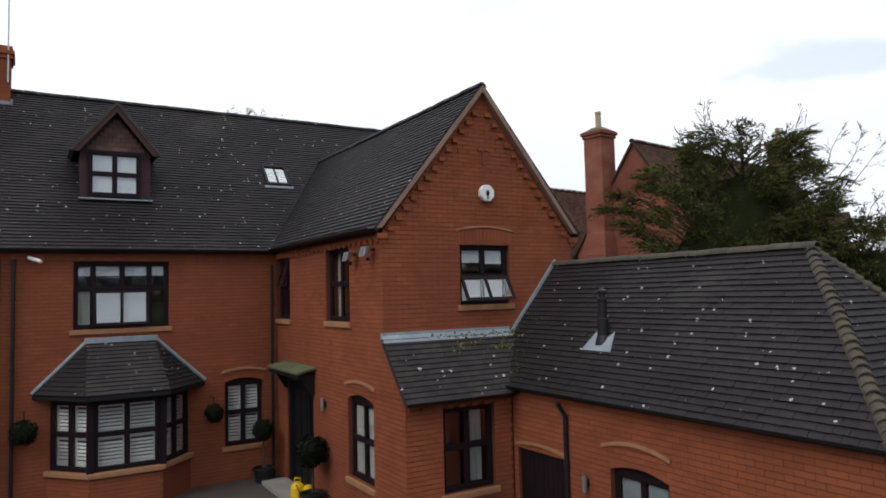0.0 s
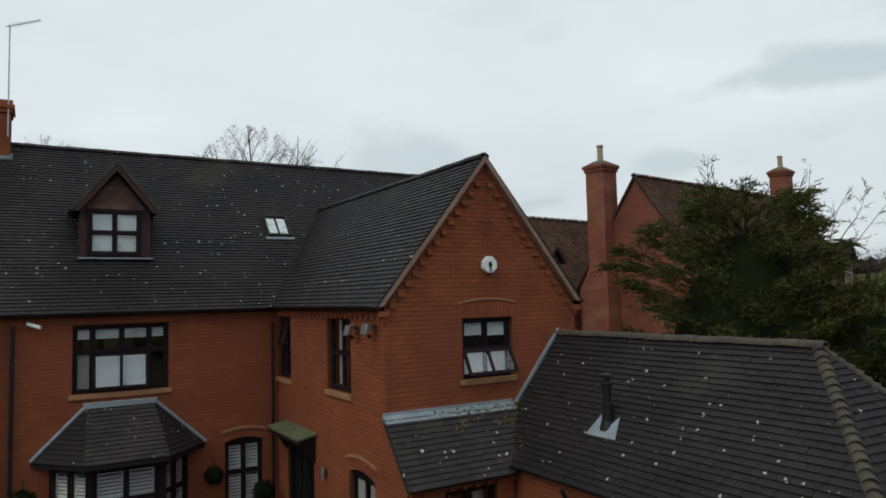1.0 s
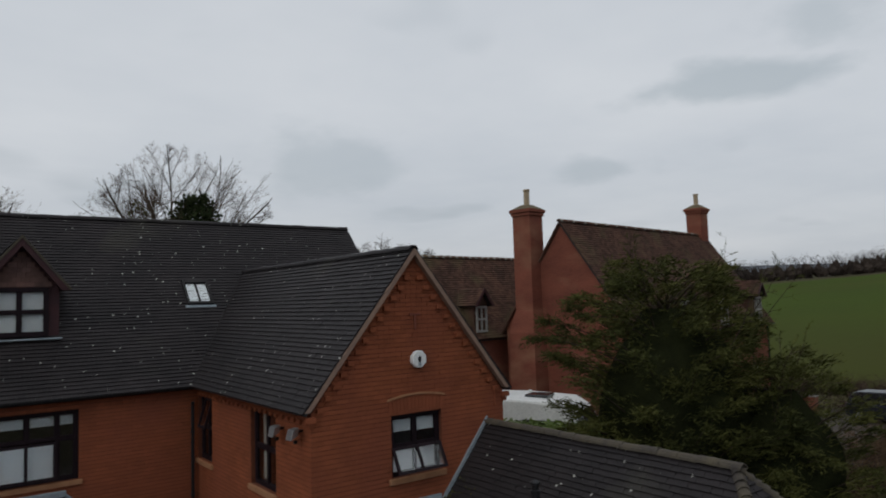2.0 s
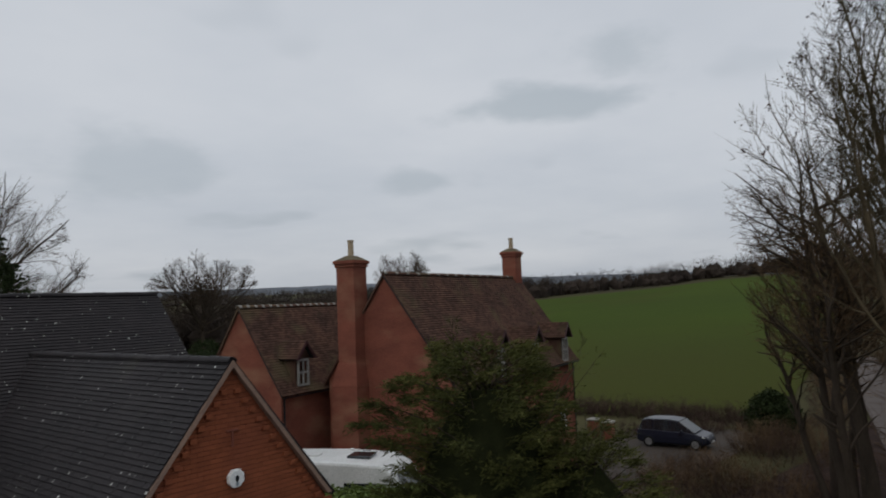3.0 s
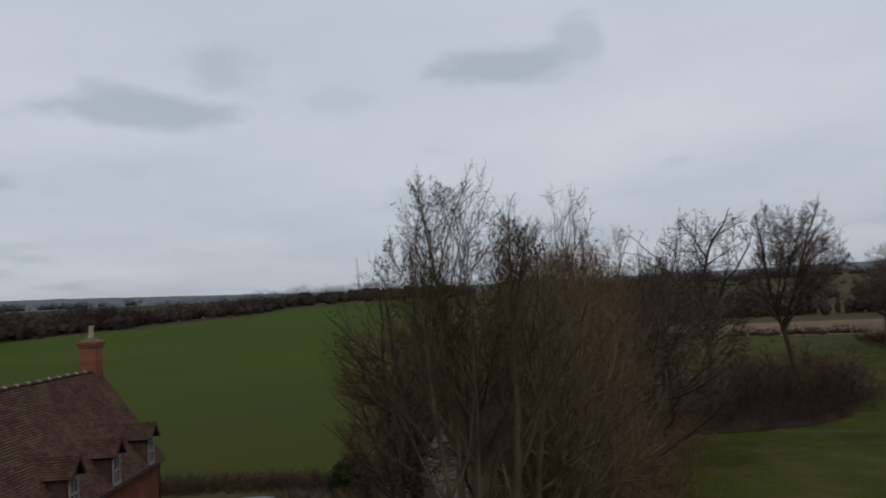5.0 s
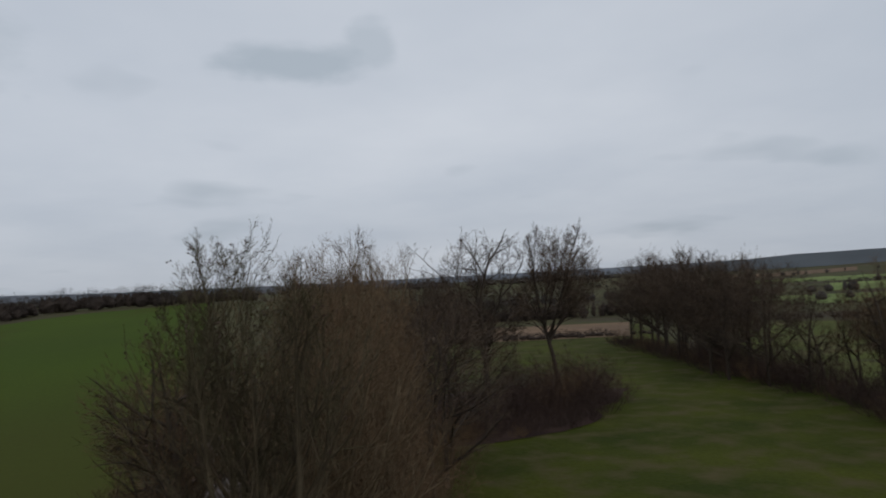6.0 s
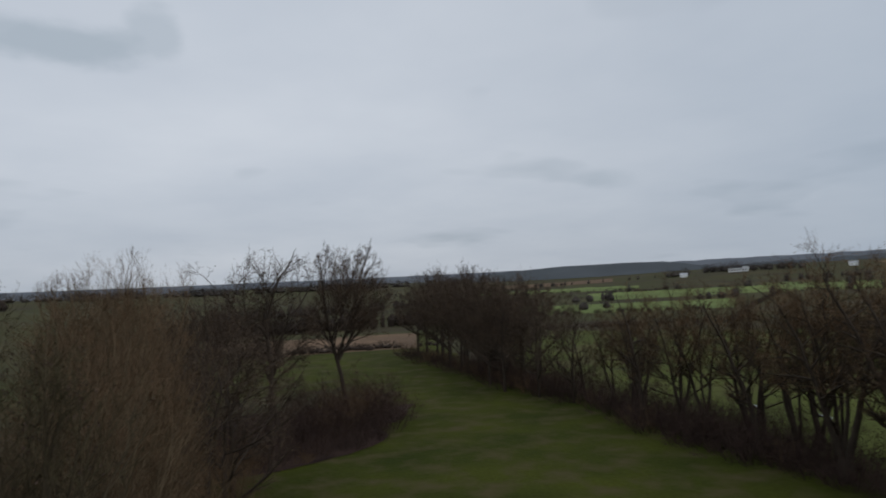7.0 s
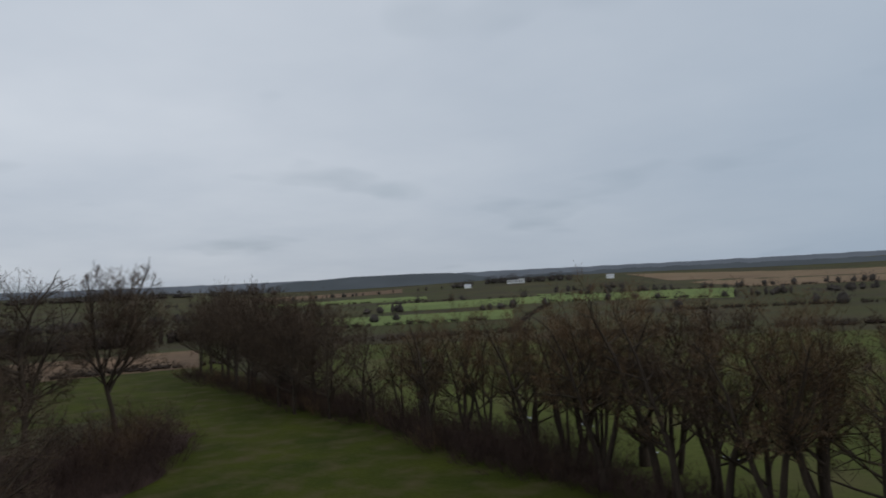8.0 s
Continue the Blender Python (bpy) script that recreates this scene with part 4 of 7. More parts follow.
def open_sash(face, u0, u1, z_top, height, angle, parent, w_hinge=0.05, mid=True):
    def at(u, a, t):
        return face(u, w_hinge - math.sin(angle) * a - math.cos(angle) * t, z_top - math.cos(angle) * a + math.sin(angle) * t * 0.3)
    b = Build()
    b.box(u0, u0 + 0.05, 0, height, 0, 0.045, at).box(u1 - 0.05, u1, 0, height, 0, 0.045, at)
    b.box(u0 + 0.05, u1 - 0.05, 0, 0.05, 0, 0.045, at).box(u0 + 0.05, u1 - 0.05, height - 0.05, height, 0, 0.045, at)
    m = (u0 + u1) / 2
    if mid:
        b.box(m - 0.025, m + 0.025, 0.05, height - 0.05, 0.004, 0.041, at)
    ob = part("open_sash", b, M["dark_wood"], parent, "top-hung sash standing open", normals=True)
    for a, c in ((u0 + 0.05, m - 0.025), (m + 0.025, u1 - 0.05)) if mid else ((u0 + 0.05, u1 - 0.05),):
        p = part("pane", Build().box(a, c, 0.05, height - 0.05, 0.018, 0.024, at), M["glass"], parent, normals=True)
        p.visible_shadow = False
    return ob


# pale panel added behind the open sash to stand for reflected sky
blind(gable, 1.54, 2.40, 4.14, 4.50, w)
open_sash(gable, 1.47, 2.465, 4.56, 0.46, radians(28), w)
soldier_arch(gable, 1.42, 2.52, 5.11, 0.06, 0.21, gable_wall)
arch(gable, 1.38, 2.56, 5.335, 0.07, house, thick=0.03, proud=0.03)

w = window(front, *OP_FRONT[0], house, [0.2, 0.5, 0.79], [0.60], bar=0.06, label="wide dark wooden four-light window", skip=((1, 0), (2, 0)))
for a, c in ((-3.97, -3.74), (-3.68, -3.20), (-3.15, -2.69), (-2.64, -2.38)):
    blind(front, a, c, 4.80, 5.02, w)
blind(front, -3.97, -3.74, 3.82, 4.50, w, mat="curtain")
# wide pale panel, added for the sky that the tilted panes mirror
blind(front, -3.66, -2.72, 3.82, 4.46, w)
open_sash(front, -3.70, -2.68, 4.50, 0.70, radians(9), w)
w = window(front, -1.15, -0.33, 1.10, 2.47, house, [0.5], [0.52])
arched_head(front, -1.15, -0.33, 2.47, 0.08, w, front_wall)
for a, c in ((-1.08, -0.77), (-0.71, -0.40)):
    shutter(front, a, c, 1.18, 1.78, w)
    shutter(front, a, c, 1.84, 2.40, w)
arch(front, -1.22, -0.26, 2.66, 0.07, house)
w = window(side, *OP_SIDE[0], house, [0.5], [0.5], skip=((1, 1),))
open_sash(side, -4.98, -4.55, 5.11, 0.62, radians(16), w, mid=False)
w = window(side, *OP_SIDE[1], house, [0.5], [0.5])
curtain(side, -2.36, -2.2, 3.90, 5.11, w)
curtain(side, -1.6, -1.40, 3.90, 5.11, w)
w = window(side, -1.47, -0.42, 1.16, 2.51, house, [0.5], [0.5])
arched_head(side, -1.47, -0.42, 2.51, 0.09, w, side_wall)
blind(side, -1.40, -1.0, 1.2, 2.38, w, mat="curtain")
blind(side, -0.86, -0.5, 1.2, 2.38, w, mat="curtain")
arch(side, -1.56, -0.34, 2.72, 0.08, house)

# front door in a deep black surround, with a mossy flat hood on brackets
d = Build()
d.box(-4.75, -4.63, 0.02, 0.2, 0.12, 2.68, side).box(-3.30, -3.18, 0.02, 0.2, 0.12, 2.68, side).box(-4.63, -3.30, 0.02, 0.2, 2.50, 2.68, side)
door = part("door", d, M["black_paint"], house, "black panelled front door under a flat hood")
leaf = Build().box(-4.63, -3.76, 0.12, 0.17, 0.14, 2.49, side)
for z0, z1 in ((0.3, 1.0), (1.15, 2.3)):
    for a, c in ((-4.53, -4.23), (-4.17, -3.87)):
        leaf.box(a, c, 0.105, 0.12, z0, z1, side)
part("leaf", leaf, M["black_paint"], door)
part("side_light", Build().box(-3.76, -3.70, 0.10, 0.2, 0.14, 2.49, side).box(-3.70, -3.30, 0.10, 0.2, 0.14, 0.9, side).box(-3.70, -3.30, 0.14, 0.15, 0.9, 2.49, side), M["black_paint"], door)
part("knob", Build().lathe([(0.0, 0), (0.03, 0.01), (0.03, 0.03), (0.0, 0.04)], 10, (0.08, 3.9, 1.2)), M["metal"], door)
hood = Build()
hood.prism([(-4.92, 0.0), (-3.00, 0.0), (-3.00, -0.40), (-4.92, -0.40)][::-1], 2.78, 2.83, lambda a, b, h: side(a, b, h + 0.09 * (1 + b / 0.40)))
part("hood", hood, M["canopy"], house, "flat door hood green with moss", bevel=0.01, normals=True)
for u in (-4.82, -3.18):
    part("bracket", Build().prism([(0, 0), (0.0, -0.42), (-0.06, -0.42), (-0.29, -0.06), (-0.29, 0.0)], u, u + 0.08, lambda a, b, h: side(h, a, 2.775 + b)), M["black_paint"], house, normals=True)
part("fascia", Build().box(-4.88, -3.04, -0.375, -0.335, 2.70, 2.775, side), M["black_paint"], house)

# canted bay window
BAY_W, BAY_F, BAY_D = (-4.48, -1.86), (-3.79, -2.53), 4.72
bay = part("bay_window", Build().prism([(BAY_W[0], 5.5), (BAY_F[0], BAY_D), (BAY_F[1], BAY_D), (BAY_W[1], 5.5)], 0, 1.02), M["mortar"], house, "canted bay with dark wooden windows and a hipped tiled roof", normals=True)


def cant_face(p, q):
    d = Vector((q[0] - p[0], q[1] - p[1], 0))
    return Face((p[0], p[1], 0), d.normalized(), Vector((-d.y, d.x, 0)).normalized()), d.length


BAY_PTS = [(BAY_W[0], 5.5), (BAY_F[0], BAY_D), (BAY_F[1], BAY_D), (BAY_W[1], 5.5)]
for p, q in zip(BAY_PTS, BAY_PTS[1:]):
    f, ln = cant_face(p, q)
    bricks(f, 0.0, ln, 0.0, 1.0, (), bay)
    w = window(f, 0.04, ln - 0.04, 1.10, 2.42, house, [0.5], [0.52], recess=0.03)
    part("sill_course", Build().box(-0.02, ln + 0.02, -0.07, 0.12, 1.0, 1.085, f), M["sill"], bay, bevel=0.01)
    h = ln / 2
    for a, c in ((0.12, h - 0.04), (h + 0.04, ln - 0.12)):
        shutter(f, a, c, 1.18, 1.72, w, w=0.12)
        shutter(f, a, c, 1.80, 2.34, w, w=0.12)
part("bay_head", Build().prism([(BAY_W[0], 5.5), (BAY_F[0], BAY_D), (BAY_F[1], BAY_D), (BAY_W[1], 5.5)], 2.425, 2.52), M["dark_wood"], house, normals=True)
part("post", Build().box(-3.86, -3.74, 4.70, 4.80, 1.08, 2.42).box(-2.58, -2.46, 4.70, 4.80, 1.08, 2.42), M["dark_wood"], house, bevel=0.006)
# bay roof: three slopes from a wall flashing
E0, E1, E2, E3 = (-4.74, 5.5), (-3.90, 4.50), (-2.42, 4.50), (-1.56, 5.5)
T0, T1, ZT, ZE = -3.80, -2.58, 3.50, 2.54


def tri_slope(a, b, top):
    """A slope over the eave a-b up to a point: its axes and the eave's length."""
    a, b, top = Vector(a), Vector(b), Vector(top)
    u = (b - a).normalized()
    s = (top - a) - u * (top - a).dot(u)
    return Slope(a, u, s), (b - a).length, (top - a).dot(u), s.length


sl, ln, ku, hs = tri_slope((*E1, ZE), (*E2, ZE), (T0, 5.46, ZT))
tiles(sl, [(0, 0), (ln, 0), (ln - 0.16, hs), (ku, hs)], house, mat="lichen_tile", near=(0.1, ln - 0.2, 0.1, hs))
sl, ln, ku, hs = tri_slope((*E0, ZE), (*E1, ZE), (T0, 5.46, ZT))
tiles(sl, [(0, 0), (ln, 0), (ku, hs)], house)
sl, ln, ku, hs = tri_slope((*E2, ZE), (*E3, ZE), (T1, 5.46, ZT))
tiles(sl, [(0, 0), (ln, 0), (ku, hs)], house)
part("fascia", Build().prism([E0, E1, E2, E3], ZE - 0.09, ZE - 0.015), M["black"], house, normals=True)
part("flashing", Build().box(T0 - 0.06, T1 + 0.06, 5.38, 5.49, ZT - 0.04, ZT + 0.07), M["lead"], house, "grey-blue lead flashing", bevel=0.01)
for a, c in (((E0[0], 5.46, ZE + 0.03), (T0, 5.42, ZT + 0.03)), ((E3[0], 5.46, ZE + 0.03), (T1, 5.42, ZT + 0.03))):
    part("flashing", Build().tube([a, c], [0.036, 0.036], 6), M["lead"], house)
# dormer
DX0, DX1, DY = -3.90, -2.52, 6.45
dormer = part("dormer", Build().box(DX0, DX1, DY + 0.02, 7.6, 6.45, 7.50).prism([(DX0, 7.5), (DX1, 7.5), (-3.21, 8.34)], DY + 0.03, 7.9, lambda a, b, h: (a, h, b)), M["maroon"], house, "gabled dormer with maroon cheeks and hung tiles", normals=True)
dface = Face((0, DY, 0), (1, 0, 0), (0, 1, 0))
w = window(dface, -3.76, -2.72, 6.52, 7.50, house, [0.5], [0.5], recess=-0.06, sill=False, mat="dark_wood", label="dark wooden dormer window")
part("backing", Build().box(-3.70, -2.78, 0.005, 0.012, 6.58, 7.44, dface), M["blind"], w)
part("flashing", Build().box(-3.94, -2.48, 6.30, 6.46, 6.44, 6.475), M["lead"], house, bevel=0.006)
ht = Build().box(0, 0.155, -0.018, 0, 0, 0.105).mesh("hung_tile", M["hung_tile"])
for r in range(7):
    z = 7.52 + r * 0.10
    half = (8.28 - z - 0.03) / 0.84 * 0.69 - 0.04
    x = -3.21 - half
    while x < -3.21 + half - 0.10:
        piece("hung_tile", ht, pose(x, DY - 0.0, z, -4 - r * 0.1), dormer)
        x += 0.16
dsl = math.atan2(8.53 - 7.48, 0.86)
dl = math.hypot(8.53 - 7.48, 0.86)
y_d = 5.37 + (8.53 - EAVE) / math.tan(SLOPE_M) + 0.05
for o, u, s, poly in (((-4.08, 0, 7.48), (0, -1, 0), (math.cos(dsl), 0, math.sin(dsl)), [(-7.45, 0), (-6.28, 0), (-6.28, dl), (-y_d, dl)]),
                      ((-2.35, 0, 7.48), (0, 1, 0), (-math.cos(dsl), 0, math.sin(dsl)), [(6.28, 0), (7.45, 0), (y_d, dl), (6.28, dl)])):
    tiles(Slope(o, u, s), poly, house)
for sgn in (-1, 1):
    poly = [(-3.215 + sgn * 0.88, 7.44), (-3.215 + sgn * 0.72, 7.44), (-3.215, 8.34), (-3.215, 8.50)]
    part("bargeboard", Build().prism(poly if sgn < 0 else poly[::-1], 6.24, 6.29, lambda a, b, h: (a, h, b)), M["maroon"], house, normals=True)
    rim = [(-3.215 + sgn * 0.90, 7.47), (-3.215 + sgn * 0.86, 7.44), (-3.215, 8.50), (-3.215, 8.57)]
    part("verge", Build().prism(rim if sgn < 0 else rim[::-1], 6.22, 6.31, lambda a, b, h: (a, h, b)), M["moss_tile"], house, normals=True)

# roof window
su = Build()
su.box(0.25, 0.31, 2.36, 3.16, 0.0, 0.09, roof_f).box(0.81, 0.87, 2.36, 3.16, 0.0, 0.09, roof_f)
su.box(0.31, 0.81, 2.36, 2.43, 0.0, 0.09, roof_f).box(0.31, 0.81, 3.06, 3.16, 0.0, 0.10, roof_f).box(0.545, 0.575, 2.43, 3.06, 0.03, 0.08, roof_f)
skylight = part("roof_window", su, M["underlay"], house, "small grey-framed roof window with pale blind", bevel=0.006)
part("blind", Build().box(0.31, 0.545, 2.43, 3.06, 0.015, 0.025, roof_f).box(0.575, 0.81, 2.43, 3.06, 0.015, 0.025, roof_f), M["blind"], skylight)
sp = part("pane", Build().box(0.31, 0.545, 2.43, 3.06, 0.05, 0.056, roof_f).box(0.575, 0.81, 2.43, 3.06, 0.05, 0.056, roof_f), M["glass"], skylight)
sp.visible_shadow = False
part("flashing", Build().box(0.20, 0.92, 2.28, 2.355, 0.0, 0.035, roof_f), M["lead"], skylight)

# chimney stack at the ridge, with a mast and aerial
chim = part("chimney", Build().box(-6.1, -5.22, 8.75, 9.5, 7.9, 9.95), M["mortar"], house, "red brick chimney stack with corbelled top")
for f, ln in ((Face((-6.1, 8.75, 0), (1, 0, 0), (0, 1, 0)), 0.88), (Face((-5.22, 8.75, 0), (0, 1, 0), (-1, 0, 0)), 0.75)):
    bricks(f, 0.0, ln, 8.3, 9.93, (), chim)
part("chimney_head", Build().box(-6.14, -5.18, 8.71, 9.54, 9.96, 10.05).box(-6.18, -5.14, 8.67, 9.58, 10.055, 10.15).box(-6.14, -5.18, 8.71, 9.54, 10.155, 10.26), M["brick"], house, bevel=0.01)
part("flashing", Build().box(-6.14, -5.19, 8.70, 8.745, 8.55, 8.95).box(-5.215, -5.17, 8.70, 9.1, 8.6, 9.0), M["lead"], house)

# lean-to at the gable's foot
lean = part("wall", wall_mesh(Build(), Face((0, -0.68, 0), (1, 0, 0), (0, 1, 0)), 0.0, 1.95, 0, 2.70, [(0.64, 1.60, 1.22, 2.52)]), M["mortar"], house)
lf = Face((0, -0.68, 0), (1, 0, 0), (0, 1, 0))
bricks(lf, 0.0, 1.94, 0.0, 2.68, [(0.64, 1.60, 1.22, 2.52)], lean)
part("wall", Build().prism([(-0.68, 0), (0.0, 0), (0.0, 3.48), (-0.68, 2.66)], 0.0, 0.24, lambda a, b, h: (h, a, b)), M["mortar"], house, normals=True)
bricks(side, 0.0, 0.68, 2.625, 3.48, (), lean, span=lambda z: (0.0, max(0.05, 0.68 - (z - 2.66) / 1.20)))
ls = math.hypot(0.80, 0.94)
lean_slope = Slope((-0.07, -0.86, 2.66), (1, 0, 0), (0, 0.80, 0.94))
tiles(lean_slope, [(0, 0), (2.00, 0), (2.75, ls), (0, ls)], house, mat="lichen_tile", near=(0.05, 2.0, 0.1, ls))


def moss(slope, lines, n, seed, parent, size=(0.010, 0.034)):
    """Low cushions of moss and lichen strewn along lines (u, s to u, s, spread) of a roof slope."""
    rng = random.Random(seed)
    b = Build()
    for (u0, s0), (u1, s1), wide in lines:
        for _ in range(n):
            t, r = rng.random(), rng.uniform(*size)
            u, v = u0 + (u1 - u0) * t + rng.gauss(0, wide), s0 + (s1 - s0) * t + rng.gauss(0, wide)
            ring = [(u + r * rng.uniform(0.6, 1.3) * math.cos(k * 1.047), v + r * rng.uniform(0.6, 1.3) * math.sin(k * 1.047)) for k in range(6)]
            pts = [slope(p, q, 0.004) for p, q in ring] + [slope(u + (p - u) * 0.6, v + (q - v) * 0.6, 0.030 + r * 0.25) for p, q in ring]
            b.add(pts, [(6, 7, 8, 9, 10, 11)] + [(k, (k + 1) % 6, 6 + (k + 1) % 6, 6 + k) for k in range(6)])
    return part("moss", b, M["moss"], parent, "yellow-green moss and lichen", kind="stuff")


moss(lean_slope, [((0.9, ls - 0.05), (2.6, ls - 0.06), 0.035), ((1.98, 0.08), (2.68, ls - 0.1), 0.05), ((1.2, ls - 0.2), (2.4, ls - 0.3), 0.09)], 70, 5, house)
part("flashing", Build().box(-0.06, 2.42, -0.045, -0.004, 3.52, 3.68).prism([(-0.16, 3.53), (-0.045, 3.64), (-0.045, 3.53)], -0.07, 2.40, lambda a, b, h: (h, a, b)), M["lead"], house, "grey-blue lead flashing on brick", normals=True)
w = window(lf, 0.64, 1.60, 1.22, 2.52, house, [0.5], [0.52])
curtain(lf, 1.26, 1.46, 1.3, 2.44, w)
gutter((-0.10, -0.90, 2.69), (1.75, -0.90, 2.69), (0, -1, 0), house)
dn = Build().box(-0.05, 0.05, -0.04, 0.0, 0, 0.06).mesh("dentil_brick", M["brick"])
for i in range(9):
    piece("dentil_brick", dn, pose(0.08 + i * 0.225, -0.687, 2.52), lean)
# dentils under the main eaves
for i in range(28):
    piece("dentil_brick", dn, pose(-6.4 + i * 0.225, 5.493, 5.10), front_wall)
for i in range(24):
    piece("dentil_brick", dn, pose(-0.007, 0.12 + i * 0.225, 5.13, 0, 0, -90), side_wall)

gutter((-13.0, 5.31, 5.325), (-0.16, 5.31, 5.325), (0, -1, 0), house)
gutter((-0.20, 5.25, 5.355), (-0.20, 0.02, 5.355), (-1, 0, 0), house)
part("fascia", Build().box(-13.0, -0.02, 5.36, 5.38, 5.26, 5.31).box(-0.15, -0.12, 0.0, 5.3, 5.29, 5.34), M["black"], house)
downpipe(-0.14, 5.36, 0.03, 5.0, house)
downpipe(-5.06, 5.42, 0.03, 5.12, house)
downpipe(-5.30, 5.42, 0.03, 5.12, house)

# ---- garage range ----
garage = thing("garage", "low brick garage range with a hipped dark tiled roof", "garage")
GX, GE, GRZ, GEZ, GX0 = 3.507, 1.83, 4.77, 2.755, 1.97
GYE, GYR = -6.62, -4.90
gface = Face((GX0, 0, 0), (0, -1, 0), (1, 0, 0))
OP_G = [(0.80, 1.93, 0.0, 1.82), (2.86, 3.87, 0.75, 1.95)]
gw = part("wall", wall_mesh(Build(), gface, 0.69, 6.45, 0, 2.70, OP_G), M["mortar"], garage)
bricks(gface, 0.69, 6.44, 0.0, 2.68, OP_G, gw, near=(2.0, 6.0, 1.3, 2.6))
part("wall", Build().box(GX0 + 0.25, 5.05, -6.45, -6.2, 0, 2.7).box(4.8, 5.05, -6.19, -0.02, 0, 2.7), M["old_brick"], garage)
gs = math.hypot(GX - GE, GRZ - GEZ)
gslope = (GX - GE, 0, GRZ - GEZ)
tiles(Slope((GE, 0, GEZ), (0, -1, 0), gslope), [(0.35, 0), (-GYE, 0), (-GYR, gs), (0.0, gs), (0.0, 0.45 * gs)], garage, near=(2.2, 5.6, 0.3, 1.4), gauge=0.095)
moss(Slope((GE, 0, GEZ), (0, -1, 0), gslope), [((0.40, 0.05), (0.08, 0.45 * gs), 0.06), ((0.75, 0.05), (0.25, 0.5 * gs), 0.16)], 60, 6, garage, (0.008, 0.026))
part("roof", Build().prism([(GYE, 0), (0.0, 0), (0.0, gs), (GYR, gs)], -0.06, 0.012, Slope((2 * GX - GE, 0, GEZ), (0, 1, 0), (-(GX - GE), 0, GRZ - GEZ))), M["tile"], garage)
hs = math.hypot(GYR - GYE, GRZ - GEZ)
tiles(Slope((GE, GYE, GEZ), (1, 0, 0), (0, GYR - GYE, GRZ - GEZ)), [(0, 0), (2 * (GX - GE), 0), (GX - GE, hs)], garage, gauge=0.095)
gr = part("ridge_board", Build().box(GX - 0.04, GX + 0.04, GYR, -0.02, GRZ - 0.08, GRZ - 0.012), M["underlay"], garage)
ridge((GX, GYR - 0.1, GRZ + 0.005), (GX, -0.01, GRZ + 0.005), gr, length=0.32, r=0.092, sink=0.05)
ridge((GE - 0.02, GYE - 0.02, GEZ + 0.0), (GX, GYR, GRZ - 0.02), gr, length=0.118, r=0.082, sink=0.05, name="bonnet_tile", tilt=16)
ridge((2 * GX - GE + 0.02, GYE - 0.02, GEZ + 0.0), (GX, GYR, GRZ - 0.02), gr, length=0.118, r=0.082, sink=0.05, name="bonnet_tile", tilt=16)
# stepped lead where the roof meets the gable
part("flashing", Build().prism([(2.30, 3.42), (2.42, 3.42), (3.50, 4.70), (3.50, 4.86)], 0.0, 0.05, lambda a, b, h: (a, -0.006 - h, b)), M["lead"], garage, "sloping lead flashing", normals=True)
gutter((GE - 0.03, -0.75, GEZ + 0.035), (GE - 0.03, GYE, GEZ + 0.035), (-1, 0, 0), garage)
part("fascia", Build().box(GE - 0.02, GE + 0.02, GYE, -0.7, GEZ - 0.03, GEZ - 0.01).box(GE + 0.03, 2 * GX - GE, GYE - 0.02, GYE + 0.02, GEZ - 0.03, GEZ - 0.01), M["black"], garage)
downpipe(GX0 - 0.05, -2.02, 0.03, 2.45, garage, lead_in=(GE - 0.05, -2.02, 2.66))
gd = part("door", Build().box(0.80, 1.93, 0.06, 0.10, 0.02, 1.80, gface), M["dark_wood"], garage, "dark boarded garage door")
for i in range(10):
    part("board", Build().box(0.81 + i * 0.112, 0.915 + i * 0.112, 0.045, 0.059, 0.04, 1.79, gface), M["dark_wood"], gd)
w = window(gface, 2.86, 3.87, 0.75, 1.86, garage, [0.5], [0.55])
arched_head(gface, 2.86, 3.87, 1.86, 0.09, w, gw)
blind(gface, 2.95, 3.34, 0.83, 1.78, w, mat="lead")
blind(gface, 3.40, 3.79, 0.83, 1.78, w, mat="lead")
arch(gface, 2.72, 3.92, 2.13, 0.10, garage)
arch(gface, 0.76, 1.97, 1.83, 0.06, garage)
# stove flue through the roof
fl = part("flue", Build().lathe([(0.085, 0), (0.085, 0.30), (0.065, 0.31), (0.065, 0.55), (0.078, 0.56), (0.078, 0.60), (0.05, 0.61), (0.05, 0.68), (0.075, 0.69), (0.075, 0.72), (0.0, 0.76)], 14, (2.49, -2.28, 3.55)), M["black"], garage, "black stove flue with lead slate", smooth=False)
gsl = Slope((GE, 0, GEZ), (0, -1, 0), gslope)
part("lead_slate", Build().prism([(1.98, 0.80), (2.58, 0.80), (2.46, 1.16), (2.36, 1.00), (2.22, 1.00), (2.10, 1.16)], 0.022, 0.034, gsl), M["lead"], fl)
part("collar", Build().lathe([(0.13, 0), (0.11, 0.08), (0.09, 0.14), (0.0, 0.15)], 14, (2.49, -2.28, 3.47)), M["black"], fl)


# ---- the cottage beyond ----
cottage = thing("cottage", "old red brick cottage with steep brown tiled roofs and tall chimneys", "cottage", at=(15.2, 9.0, 0), rz=8.8)
CR, CE, CH, CL = 9.95, 5.45, 3.2, 13.0
cgab = Build().prism([(-2.9, 0), (2.9, 0), (2.9, 5.75), (0, 9.85), (-2.9, 5.75)], 0.0, 0.35, lambda a, b, h: (h, a, b))
part("wall", cgab, M["old_brick"], cottage, "weathered patchy brick gable", normals=True)
